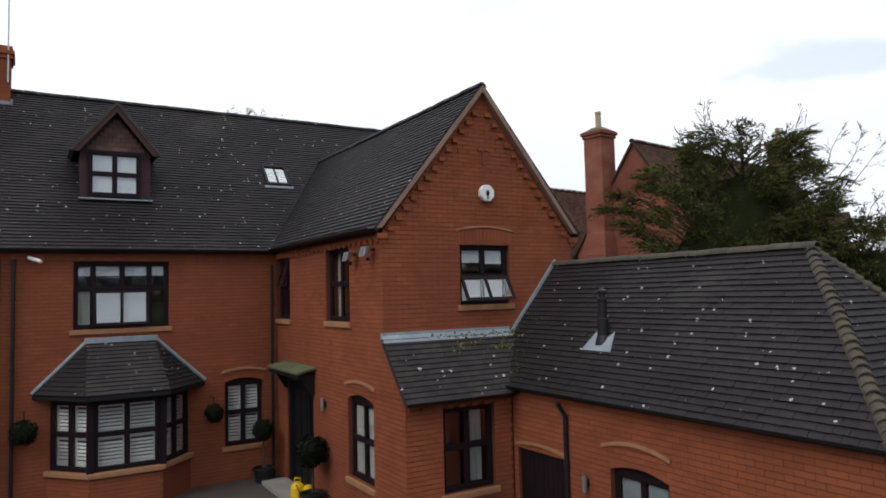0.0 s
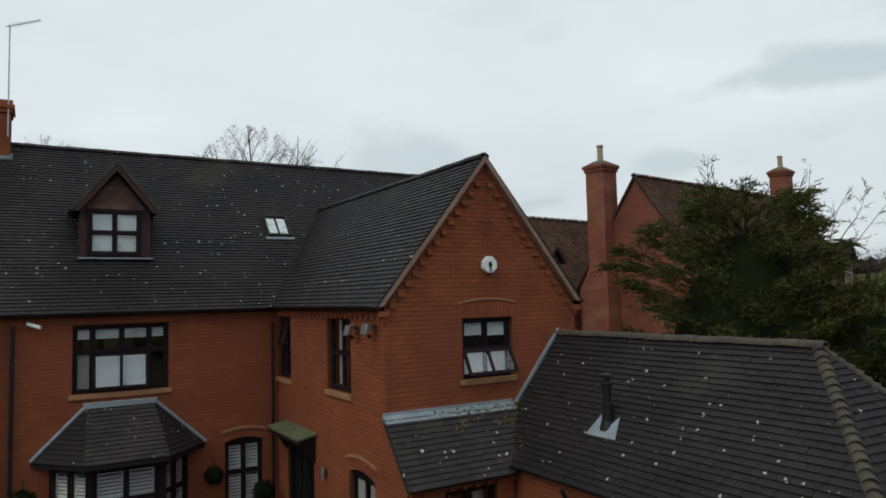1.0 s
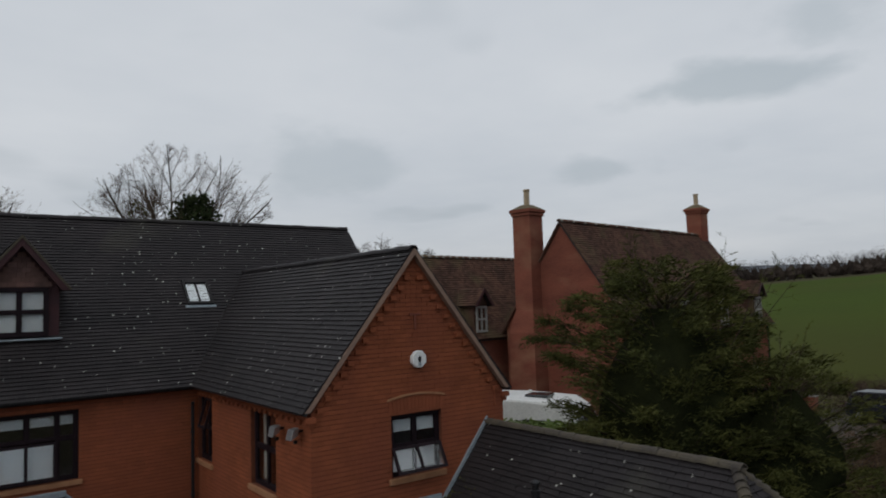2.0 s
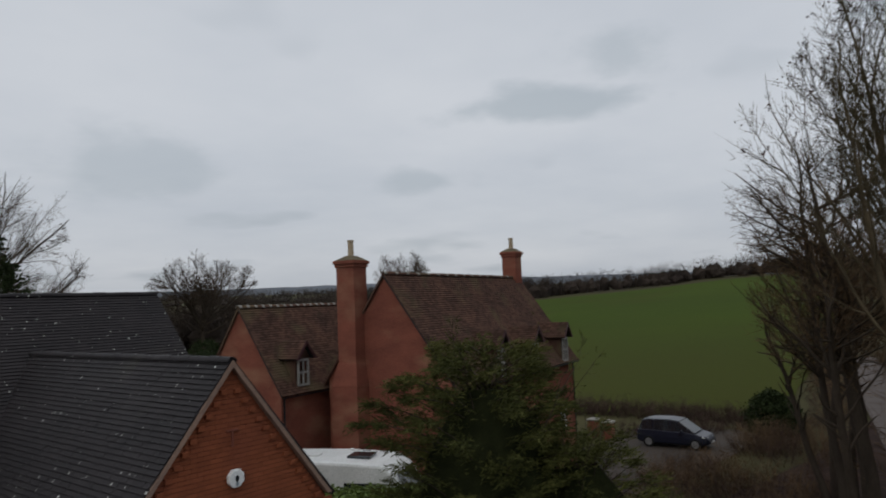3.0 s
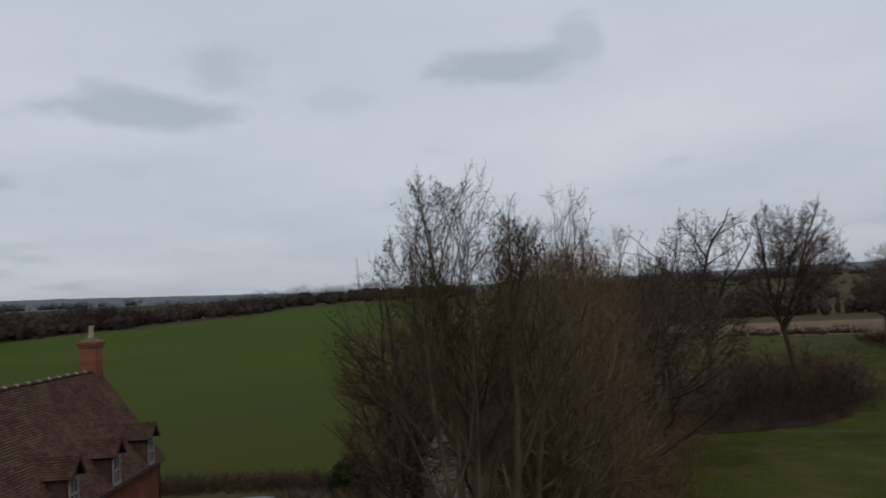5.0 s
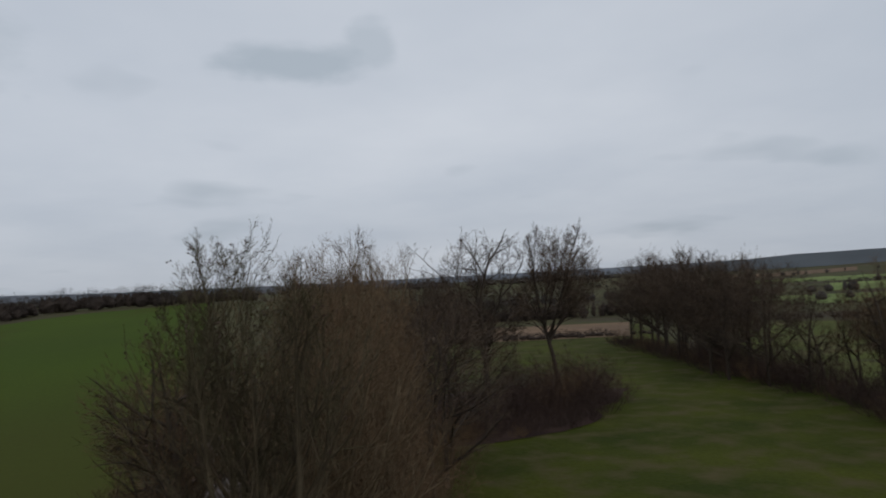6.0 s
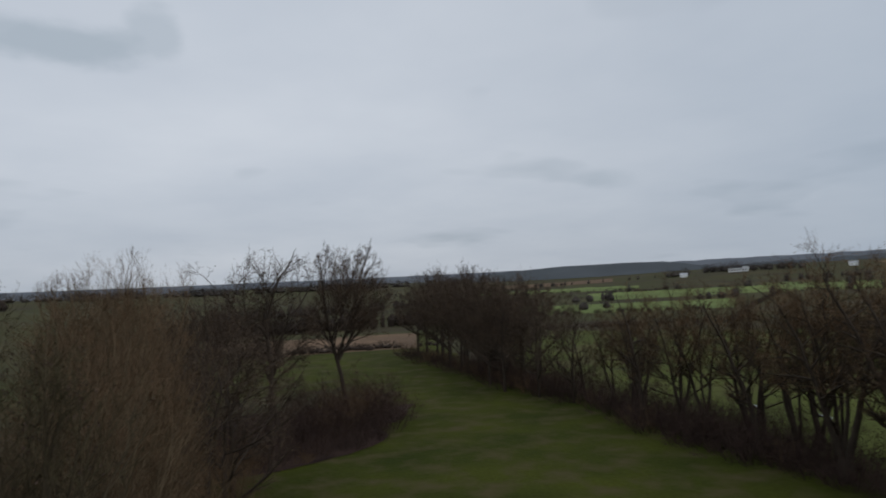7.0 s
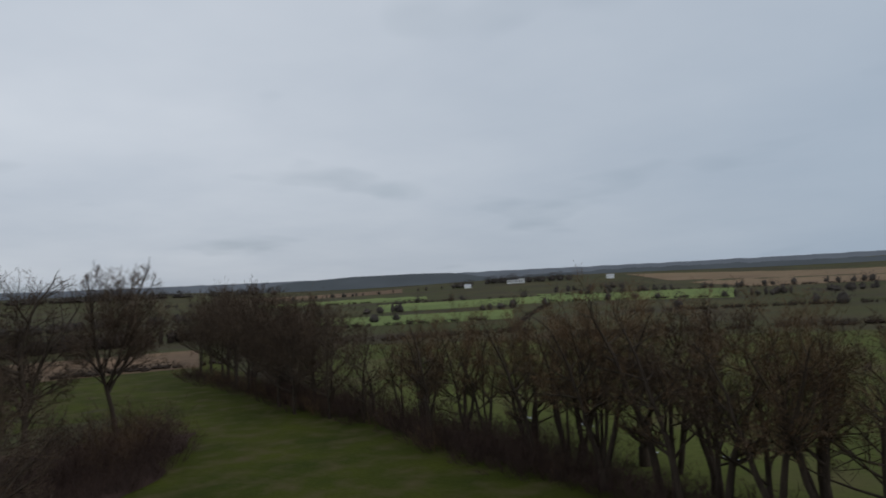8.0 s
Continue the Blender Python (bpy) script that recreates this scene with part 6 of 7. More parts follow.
for x, y in ((35.6, 10.7), (35.2, 9.5)):
    gp = thing("gate_pier", "dark brick gate pier with a pale stone cap", "gate pier", "gate piers", at=(x, y, ground_z(x, y) - 0.40), rz=9)
    part("shaft", Build().box(-0.3, 0.3, -0.3, 0.3, 0, 1.40), M["old_brick"], gp, bevel=0.01)
    part("cap_stone", Build().box(-0.35, 0.35, -0.35, 0.35, 1.405, 1.49).hexa([(-0.33, -0.33, 1.492), (0.33, -0.33, 1.492), (0.33, 0.33, 1.492), (-0.33, 0.33, 1.492), (-0.08, -0.08, 1.58), (0.08, -0.08, 1.58), (0.08, 0.08, 1.58), (-0.08, 0.08, 1.58)]), M["stone"], gp, bevel=0.015)


# ---- trees, shrubs and hedges ----
def blade(b, rng, pts, rad, d):
    """A fine twig as a narrow tapering slip that runs to a point."""
    u = d.cross(Vector((rng.gauss(0, 1), rng.gauss(0, 1), rng.gauss(0, 1))))
    u = u.normalized() if u.length > 1e-6 else Vector((1, 0, 0))
    k = len(b.v)
    for p, r in zip(pts[:-1], rad):
        a, c = p - u * r, p + u * r
        b.v += [(a.x, a.y, a.z), (c.x, c.y, c.z)]
    b.v.append(tuple(pts[-1]))
    m = len(pts) - 1
    for i in range(m - 1):
        b.f.append((k + 2 * i, k + 2 * i + 1, k + 2 * i + 3, k + 2 * i + 2))
    b.f.append((k + 2 * m - 2, k + 2 * m - 1, k + 2 * m))


def limb(b, rng, p, d, length, r, n, bend=0.12, up=0.05, segs=4, taper=0.45):
    """A bent, tapering branch. Returns its points, directions and radii."""
    pts, dirs, rad = [Vector(p)], [Vector(d)], [r]
    q, e = Vector(p), Vector(d).normalized()
    for i in range(segs):
        e = (e + Vector((rng.gauss(0, bend), rng.gauss(0, bend), rng.gauss(0, bend * 0.7) + up))).normalized()
        q = q + e * (length / segs)
        pts.append(q.copy())
        dirs.append(e.copy())
        rad.append(r * (1 - (1 - taper) * (i + 1) / segs))
    if n > 3:
        b.tube(pts, rad, n, cap=False)
    else:
        blade(b, rng, pts, rad, e)
    return pts, dirs, rad


def sideways(rng, d, angle):
    """A direction that leaves d by an angle, in degrees."""
    u = d.cross(Vector((rng.gauss(0, 1), rng.gauss(0, 1), rng.gauss(0, 1))))
    u = u.normalized() if u.length > 1e-6 else Vector((1, 0, 0))
    return (d * math.cos(radians(angle)) + u * math.sin(radians(angle))).normalized()


def pick(v, level):
    return v[min(level, len(v) - 1)]


class Crown:
    """The room that a tree's crown fills: its radius at each share of its height, with an uneven skin."""

    def __init__(self, height, radius, profile, seed, rough=0.16):
        self.h, self.r, self.seed, self.rough = height, radius, seed, rough
        self.zs, self.rs = [p[0] for p in profile], [p[1] for p in profile]

    def inside(self, p):
        k = 1 + self.rough * (noise.noise((p.x * 2.2 / self.r, p.y * 2.2 / self.r, p.z * 2.2 / self.r + self.seed)) * 1.6)
        z = p.z / (self.h * k)
        return z < 1 and math.hypot(p.x, p.y) < self.r * k * interp(z, self.zs, self.rs)

    def room(self, p, d, length):
        """How much of a branch's length has room."""
        for f in (1.0, 0.85, 0.7, 0.55, 0.4):
            if self.inside(p + d * (length * f)):
                return length * f
        return 0.0


def grow(bt, bw, rng, p, d, length, r, level, c, lead=False):
    """A branch and all that it bears; c holds the kind's habit, level by level."""
    last, fine, thin = c["last"], c["fine"], c["thin"]
    thick = r > thin
    segs = pick(c["segs"], level)
    lift = Vector((0, 0, pick(c["up"], level) * segs * 0.5))
    if level < last:
        room = c["crown"].room(p, (d + lift).normalized(), length)
        if not room and level > 1 and not lead:
            return
        length = room or length * (0.4 if level == 0 else 0.3)
    pts, dirs, rad = limb(bt if thick else bw, rng, p, d, length, r, (8 if r > 0.12 else 4) if thick else 3, pick(c["bend"], level), pick(c["up"], level), segs, pick(c["taper"], level) if level < last else 0.3)
    if level >= last:
        if c["keys"] and rng.random() < c["keys"][1]:
            leaf_cluster(c["keys"][0], rng, pts[-1], c["keys"][2])
        return
    n, start, angle, ratio = pick(c["kids"], level), pick(c["start"], level), pick(c["angle"], level), pick(c["ratio"], level)
    for i in range(n):
        t = start + (1 - start) * (i + rng.random()) / n
        k = min(int(t * segs), segs - 1)
        q = pts[k].lerp(pts[k + 1], min(1, t * segs - k))
        # side branches near the foot of a limb are longer than those near its tip
        grow(bt, bw, rng, q, sideways(rng, dirs[min(k + 1, segs)], angle * rng.uniform(0.6, 1.3)), length * ratio * rng.uniform(0.70, 1.2) * (1.12 - 0.35 * (t - start) / (1 - start)), max(rad[k] * rng.uniform(0.40, 0.62) * pick(c["girth"], level), fine), level + 1, c)
    grow(bt, bw, rng, pts[-1], dirs[-1], length * ratio * rng.uniform(0.8, 1.0) * (c["top"] if level == 0 else 1.0), max(rad[-1], fine), level + 1, c, True)


def leaf_cluster(b, rng, p, size):
    for _ in range(3):
        q = Vector(p) + Vector((rng.gauss(0, size), rng.gauss(0, size), rng.gauss(0, size) - size))
        u = Vector((rng.gauss(0, 1), rng.gauss(0, 1), rng.gauss(0, 1))).normalized() * size * 0.8
        w = u.cross(Vector((rng.gauss(0, 1), rng.gauss(0, 1), rng.gauss(0, 1)))).normalized() * size * 0.5
        b.add([tuple(q - u), tuple(q + w), tuple(q + u), tuple(q - w)], [(0, 1, 2, 3)])


ROUND = ((0.0, 0.1), (0.18, 0.25), (0.32, 0.72), (0.50, 0.98), (0.64, 1.0), (0.80, 0.84), (0.92, 0.52), (1.0, 0.12))
SHEAF = ((0.0, 0.2), (0.20, 0.55), (0.40, 0.90), (0.60, 1.0), (0.78, 0.92), (0.90, 0.66), (1.0, 0.20))
SPREAD = ((0.0, 0.06), (0.34, 0.12), (0.42, 0.70), (0.50, 1.0), (0.66, 1.0), (0.82, 0.80), (0.93, 0.48), (1.0, 0.12))


def bare_tree(label, seed, height, trunk_r, group="", kids=(4, 5, 5, 4, 3), last=5, angle=(40, 40, 42, 45), ratio=(0.85, 0.62, 0.6), up=(0.0, 0.03, 0.03), start=(0.7, 0.35, 0.3), bend=(0.05, 0.10, 0.12), taper=(0.75, 0.5), segs=(6, 5, 4, 2, 1), first=0.34, stems=1, spread=0.15, thin=0.03, bark="bark", twig="twig", keys=0.0, key_size=0.06, radius=None, fine=0.008, girth=(1.0,), bole=0.0, lean=(0.04, 0.02), profile=ROUND, rough=0.16, top=1.0):
    """A leafless tree: a trunk or sheaf of stems, limbs, branches and fine twigs."""
    rng = random.Random(seed)
    t = thing("tree", label, "tree", group)
    bt, bw, bk = Build(), Build(), Build()
    habit = dict(kids=kids, last=last, angle=angle, ratio=ratio, up=up, start=start, bend=bend, taper=taper, segs=segs, thin=thin, fine=fine, girth=girth, top=top, crown=Crown(height, radius or height * 0.36, profile, seed, rough), keys=(bk, keys, key_size) if keys else None)
    if bole:
        limb(bt, rng, (0, 0, -0.4), Vector((*lean, 1)).normalized(), bole * 1.05 + 0.4, trunk_r * 2.3, 10, 0.03, 0.0, 4, 0.85)
    for i in range(stems):
        a = 2 * math.pi * (i + rng.random() * 0.6) / stems
        out = spread * rng.uniform(0.35, 1.15) * (stems > 1)
        d = Vector((math.cos(a) * out, math.sin(a) * out, 1)).normalized() if stems > 1 else Vector((*lean, 1)).normalized()
        foot = Vector((math.cos(a), math.sin(a), 0)) * (trunk_r * 2.2 if stems > 1 else 0) - Vector((0, 0, 0.4))
        if bole:
            foot = Vector((math.cos(a), math.sin(a), 0)) * trunk_r * 0.7 + Vector((0, 0, bole * rng.uniform(0.75, 1.05)))
        reach = height * first * rng.uniform(0.8, 1.1)
        while stems > 1 and habit["crown"].room(foot, d, reach) < 0.8 * reach and d.z < 0.995:
            d = Vector((d.x * 0.7, d.y * 0.7, d.z)).normalized()
        grow(bt, bw, rng, foot, d, reach, trunk_r * rng.uniform(0.65, 1.15), 0, habit)
    part("trunk", bt, M[bark], t, smooth=True)
    part("crown", bw, M[twig], t)
    if bk.v:
        part("seed", bk, M["bramble"], t, kind="stuff")
    return t


def shrub(label, seed, height, radius, stems, twig="twig_red", group="", at=(0, 0, 0), kids=6, sub=4, leafy=None, leaf_n=0, r0=0.025, low=0.2):
    """A thicket of thin stems that fan out from the ground, with side twigs."""
    rng = random.Random(seed)
    t = thing("shrub", label, "shrub", group, at=at)
    b, bl = Build(), Build()
    for i in range(stems):
        a, k = rng.uniform(0, 2 * math.pi), math.sqrt(rng.random())
        foot = Vector((math.cos(a), math.sin(a), 0)) * radius * 0.62 * k - Vector((0, 0, 0.2))
        d = Vector((math.cos(a) * k * radius / height * 0.8, math.sin(a) * k * radius / height * 0.8, 1)).normalized()
        pts, dirs, rad = limb(b, rng, foot, d, height * rng.uniform(0.55, 1.0) * (1 - 0.35 * k * k), r0 * rng.uniform(0.6, 1.2), 3, 0.14, 0.0, 3, 0.35)
        for j in range(kids):
            s = rng.uniform(low, 1.0) * 3
            m = min(int(s), 2)
            q = pts[m].lerp(pts[m + 1], s - m)
            p2, d2, _ = limb(b, rng, q, sideways(rng, dirs[m + 1], rng.uniform(25, 75)), height * rng.uniform(0.12, 0.28), r0 * 0.45, 3, 0.14, 0.02, 1, 0.4)
            for _ in range(sub):
                w = p2[0].lerp(p2[-1], rng.uniform(0.2, 1))
                limb(b, rng, w, sideways(rng, d2[-1], rng.uniform(20, 75)), height * rng.uniform(0.06, 0.15), r0 * 0.30, 3, 0.1, 0.0, 1, 0.5)
    part("branching", b, M[twig], t, kind="stuff")
    if leafy:
        for _ in range(leaf_n):
            a, k, z = rng.uniform(0, 2 * math.pi), math.sqrt(rng.random()), rng.random()
            leaf_cluster(bl, rng, (math.cos(a) * radius * k * (1 - 0.5 * z), math.sin(a) * radius * k * (1 - 0.5 * z), height * 0.9 * z), 0.09)
        part("foliage", bl, M[leafy], t, kind="stuff")
    return t


def put(ob, x, y, rz=0.0, s=1.0, sz=None, sink=0.0):
    return copy_thing(ob, pose(x, y, ground_z(x, y) - sink, 0, 0, rz) @ Matrix.Diagonal((s, s, sz or s, 1)))


def place(ob, x, y, rz=0.0, s=1.0):
    ob.matrix_world = pose(x, y, ground_z(x, y), 0, 0, rz) @ Matrix.Diagonal((s, s, s, 1))
    return ob


# the tall ash beside the lane, and the old pollards round it
place(bare_tree("tall bare many-stemmed ash with hanging seed clusters beside a lane", 32, 16.2, 0.19, stems=6, spread=0.24, bole=3.2, first=0.70, last=4, kids=(9, 7, 5, 4), angle=(36, 34, 40, 44), ratio=(0.34, 0.50, 0.45), start=(0.40, 0.20, 0.15), up=(0.03, 0.11, 0.09, 0.06), bend=(0.035, 0.10, 0.12, 0.10), taper=(0.14, 0.35, 0.5), segs=(8, 6, 5, 3, 2), bark="bark_ash", twig="twig_green", keys=0.03, key_size=0.05, thin=0.013, radius=4.4, fine=0.0065, rough=0.07, profile=((0.0, 0.2), (0.2, 0.45), (0.35, 0.85), (0.55, 1.0), (0.76, 0.95), (0.88, 0.62), (0.96, 0.38), (1.0, 0.15))), 13.25, -8.9, 170, 0.97)
pollard = bare_tree("old bare many-stemmed ash with a dense sheaf of pale stems", 12, 17.6, 0.18, "ashes by the lane", stems=10, spread=0.42, bole=3.0, first=0.68, last=4, kids=(9, 7, 4, 2), angle=(38, 36, 42, 44), ratio=(0.36, 0.50, 0.46), start=(0.18, 0.2, 0.2), up=(0.02, 0.11, 0.07, 0.04), bend=(0.035, 0.10, 0.12), taper=(0.14, 0.35, 0.5), segs=(7, 5, 3, 2, 1), bark="bark_pale", twig="twig_red", thin=0.013, radius=5.2, fine=0.009, profile=SHEAF)
place(pollard, 19.0, -10.2, 80, 0.88)
for x, y, rz, s in ((22.5, -11.6, 190, 0.80), (27.5, -12.2, 260, 0.90), (33.0, -12.8, 140, 0.95), (40.0, -13.6, 200, 0.98), (50.0, -14.6, 10, 1.15), (56.0, -12.6, 100, 1.26), (63.0, -15.8, 330, 1.25), (60.0, -11.0, 220, 1.15)):
    put(pollard, x, y, rz, s)
# dark-trunked trees on the far side of the lane, bare below, with close brown crowns
crowned = bare_tree("bare dark-trunked tree with a close brown crown by the lane", 83, 15.4, 0.25, "trees across the lane", stems=3, spread=0.14, first=0.80, last=4, kids=(14, 8, 7, 5), angle=(56, 44, 46, 46), ratio=(0.34, 0.52, 0.48), start=(0.56, 0.12, 0.12), up=(0.02, 0.05, 0.03), bend=(0.06, 0.12, 0.14), taper=(0.35, 0.4), segs=(6, 5, 3, 1, 1), bark="bark", twig="twig_red", radius=3.5, fine=0.0070, thin=0.02, profile=((0.0, 0.2), (0.46, 0.40), (0.56, 0.90), (0.70, 1.0), (0.84, 0.88), (0.94, 0.55), (1.0, 0.12)))
place(crowned, 17.6, -6.5, 150, 0.84)
for x, y, rz, s in ((21.4, -5.8, 60, 0.88), (24.0, -9.6, 250, 1.0), (26.5, -4.6, 320, 0.9)):
    put(crowned, x, y, rz, s)
TH = [shrub("dense brown leafless sallow thicket beside the lane", 21, 8.5, 4.2, 48, "twig_red", "sallow thicket", kids=9, sub=5, r0=0.027, low=0.2),
      shrub("dense dark blackthorn thicket under the hedgerow trees", 22, 5.2, 3.8, 50, "bramble", "blackthorn thicket", kids=8, sub=5, r0=0.031, low=0.1)]
place(TH[0], 25.0, -11.8, 0, 0.9)
place(TH[1], 64.0, -24.5, 0)
for k, x, y, rz, s in ((0, 21.0, -11.2, 40, 1.25), (0, 26.5, -11.4, 200, 1.4), (0, 31.5, -11.9, 290, 1.4), (0, 37.5, -12.8, 10, 1.45), (0, 73.0, -38.8, 30, 0.95), (0, 75.0, -42.3, 130, 0.85), (0, 70.0, -36.0, 260, 0.8), (0, 30.0, -13.2, 320, 0.95), (0, 37.0, -14.2, 100, 0.95), (0, 44, -14.8, 150, 0.95), (0, 51, -15.2, 210, 1.0), (0, 57, -16.0, 250, 1.0), (0, 60.0, -17.5, 90, 1.0), (0, 47, -15.4, 30, 1.0), (0, 41.0, -18.0, 200, 0.8), (0, 48.0, -20.2, 310, 0.85), (0, 54.5, -22.5, 120, 0.8)):
    put(TH[k], x, y, rz, s)
rng = random.Random(4)
for x, y, s in ((67, -21, 1.0), (66, -28, 0.9), (69, -33, 1.0), (70, -37.5, 1.1), (74, -36, 1.2), (76, -42, 1.2), (80, -46, 1.1), (73, -26, 1.0), (79, -33, 1.1), (84, -38, 1.1), (62, -19, 0.9), (84, -47, 1.0), (63.0, -29.0, 0.7), (64.0, -33.5, 0.75), (68.0, -37.0, 0.8), (72.0, -41.0, 0.9), (62.0, -23.0, 0.8), (62.5, -35.5, 0.6), (65.5, -39.0, 0.7), (69.5, -42.5, 0.8), (74.5, -46.0, 0.85), (61.0, -31.0, 0.55), (60.5, -26.5, 0.6), (73.5, -38.5, 1.6), (70.5, -34.0, 1.4), (77.5, -42.5, 1.55), (67.5, -30.5, 1.3)):
    put(TH[1], x, y, rng.uniform(0, 360), s)

# low brambles and dark undergrowth
BR = [shrub("low dark bramble and dead undergrowth", 31, 2.0, 2.3, 46, "bramble", "undergrowth", kids=7, sub=3, r0=0.022),
      shrub("low brown leafless undergrowth", 32, 2.5, 2.1, 44, "twig_red", "undergrowth", kids=7, sub=3, r0=0.022)]
place(BR[0], 24.0, -2.2)
place(BR[1], 21.0, -3.5)
rng = random.Random(5)
for i in range(16):
    put(BR[i % 2], rng.uniform(18, 30), rng.uniform(-4.5, 0.8), rng.uniform(0, 360), rng.uniform(0.6, 1.0))
for i in range(11):
    put(BR[i % 2], rng.uniform(10, 22), rng.uniform(-4.5, 1.5), rng.uniform(0, 360), rng.uniform(0.5, 0.9))
for i in range(12):
    put(BR[i % 2], rng.uniform(24.5, 30.5), rng.uniform(0.2, 3.4), rng.uniform(0, 360), rng.uniform(0.5, 0.85))
for i in range(16):
    put(BR[(i + 1) % 2], rng.uniform(33.5, 42), rng.uniform(-3.6, 1.6), rng.uniform(0, 360), rng.uniform(0.6, 0.95))
# brown growth along the meadow's edge
edge = random.Random(15)
for i in range(18):
    x = 24 + i * 1.7
    put(BR[1 if i % 3 else 0], x, -15.2 - (x - 18) * 0.105 + edge.uniform(-0.6, 0.9), edge.uniform(0, 360), edge.uniform(0.6, 1.0))
# field hedge behind the car and along the lane
for i in range(26):
    t = i / 25
    put(BR[0], 43.2 + 1.2 * t, 17 - 16 * t + rng.uniform(-0.4, 0.4), rng.uniform(0, 360), rng.uniform(0.8, 1.0), sz=rng.uniform(0.75, 0.95))
for i in range(10):
    put(BR[0], 36.0 + i * 0.8 + rng.uniform(-0.4, 0.4), 9.5 - 0.9 * i + rng.uniform(-0.6, 0.6), rng.uniform(0, 360), 0.7)
for i in range(24):
    put(BR[i % 2], 44 + i * 1.7, -1.6 + i * 0.34 + rng.uniform(-0.4, 0.4), rng.uniform(0, 360), rng.uniform(0.7, 0.95))
for i in range(26):
    x = 32 + i * 1.9
    put(BR[i % 2], x, -6.3 + (x - 37) * 0.2 - 3.0 + rng.uniform(-0.6, 0.4), rng.uniform(0, 360), rng.uniform(0.7, 1.1))
# hedge line that carries the field's near edge northwards
for i in range(14):
    put(BR[0], 43 + rng.uniform(-0.4, 0.4), 18 + i * 1.9, rng.uniform(0, 360), 0.95)


# conifer behind the garage
def conifer(label, seed, height, radius, boughs, at, wide=0.6, taper=0.55, leaders=0, tails=()):
    """A many-plumed cypress: boughs that sweep up and out of the stem, each a loose feathery plume with a drooping
    tip, over a dark shell that paints in the shade inside; thin leaders stand out of its top. tails are long boughs as
    (heading, reach, height)."""
    rng = random.Random(seed)
    t = thing("conifer", label, "conifer", at=at)
    bt, bl, core = Build(), Build(), Build()
    bt.tube([(0, 0, -0.3), (0.05, 0.0, height * 0.45), (0.08, 0.08, height * 0.9)], [0.17, 0.11, 0.02], 8)

    def skin(a, f):
        prof = 0.62 + 0.38 * f / wide if f < wide else math.sqrt(max(0.0, 1 - (1 - (1 - taper) ** 2) * ((f - wide) / (1 - wide)) ** 2))
        q = (math.cos(a) * 1.5, math.sin(a) * 1.5, f * 3.0 + seed)
        return radius * prof * (1 + 0.30 * noise.noise(q) + 0.22 * noise.noise((q[0] * 2.6, q[1] * 2.6, q[2] * 2.6)))

    def slip(q, e, ln, th):
        w = e.cross(Vector((rng.gauss(0, 1), rng.gauss(0, 1), rng.gauss(0, 1)))).normalized() * th
        bl.add([tuple(q - w), tuple(q + e * ln), tuple(q + w)], [(0, 1, 2)])

    def spray(q, e, ln, n, th=0.014):
        for k in range(n):
            c = q + e * ln * (k + 0.5) / n + Vector((0, 0, -0.22 * ln * (k / n) ** 2))
            d = (e + Vector((rng.gauss(0, 0.55), rng.gauss(0, 0.55), rng.gauss(-0.05, 0.35)))).normalized()
            slip(c, d, ln * rng.uniform(0.28, 0.5) * (1.1 - 0.5 * k / n), th)

    def bough(a, tip_r, tip_z, width, dense):
        foot = Vector((0.06, 0.04, max(0.2, tip_z - tip_r * rng.uniform(0.35, 0.9))))
        tip = Vector((math.cos(a) * tip_r, math.sin(a) * tip_r, tip_z))
        bend = foot.lerp(tip, 0.55) + Vector((rng.gauss(0, 0.1), rng.gauss(0, 0.1), 0.16 * tip_r + 0.1))
        curve = [foot.lerp(bend, u).lerp(bend.lerp(tip, u), u) for u in (0, 0.25, 0.5, 0.75, 0.9, 1.0)]
        bt.tube([tuple(p) for p in curve], [0.028, 0.022, 0.016, 0.011, 0.007, 0.003], 4)
        for _ in range(int(dense * (0.5 + 0.4 * tip_r))):
            u = 0.32 + 0.68 * rng.random() ** 0.8
            s = u * 5 if u < 0.75 else 3 + (u - 0.75) * 8
            m = min(int(s), 4)
            along = (curve[m + 1] - curve[m]).normalized()
            side = along.cross(Vector((0, 0, 1))).normalized()
            spread = width * math.sin(math.pi * min(0.98, 0.18 + 0.80 * u)) ** 0.7
            q = curve[m].lerp(curve[m + 1], min(1.0, s - m)) + side * rng.gauss(0, 0.45) * spread + Vector((0, 0, rng.uniform(-0.38, 0.30) * spread))
            e = (along + side * rng.gauss(0, 0.5) + Vector((0, 0, rng.gauss(0.05, 0.28)))).normalized()
            spray(q, e, rng.uniform(0.20, 0.42), 7)

    for i in range(boughs):
        f = 0.12 + 0.88 * ((i + rng.random()) / boughs) ** 0.85
        a = i * 2.399 + rng.uniform(-0.5, 0.5)
        r = skin(a, f) * (rng.uniform(0.86, 1.08) if rng.random() < 0.75 else rng.uniform(0.3, 0.8))
        bough(a, r, height * f, radius * rng.uniform(0.18, 0.30), 46)
    for a, r, z in tails:
        bough(a, r, z, radius * 0.16, 60)
    # thin leaders, forked, with scattered sprigs
    for i in range(leaders):
        a = i * 2.399 + rng.uniform(-0.4, 0.4)
        f = rng.uniform(0.72, 0.88)
        r = skin(a, f) * rng.uniform(0.15, 0.95)
        d = Vector((math.cos(a) * 0.45 + rng.gauss(0, 0.2), math.sin(a) * 0.45 + rng.gauss(0, 0.2), 1)).normalized()
        pts, dirs, _ = limb(bt, rng, (math.cos(a) * r, math.sin(a) * r, height * f), d, height * (1.0 - f) * 0.85 + rng.uniform(0.1, 0.95), 0.016, 4, 0.10, 0.03, 6, 0.25)
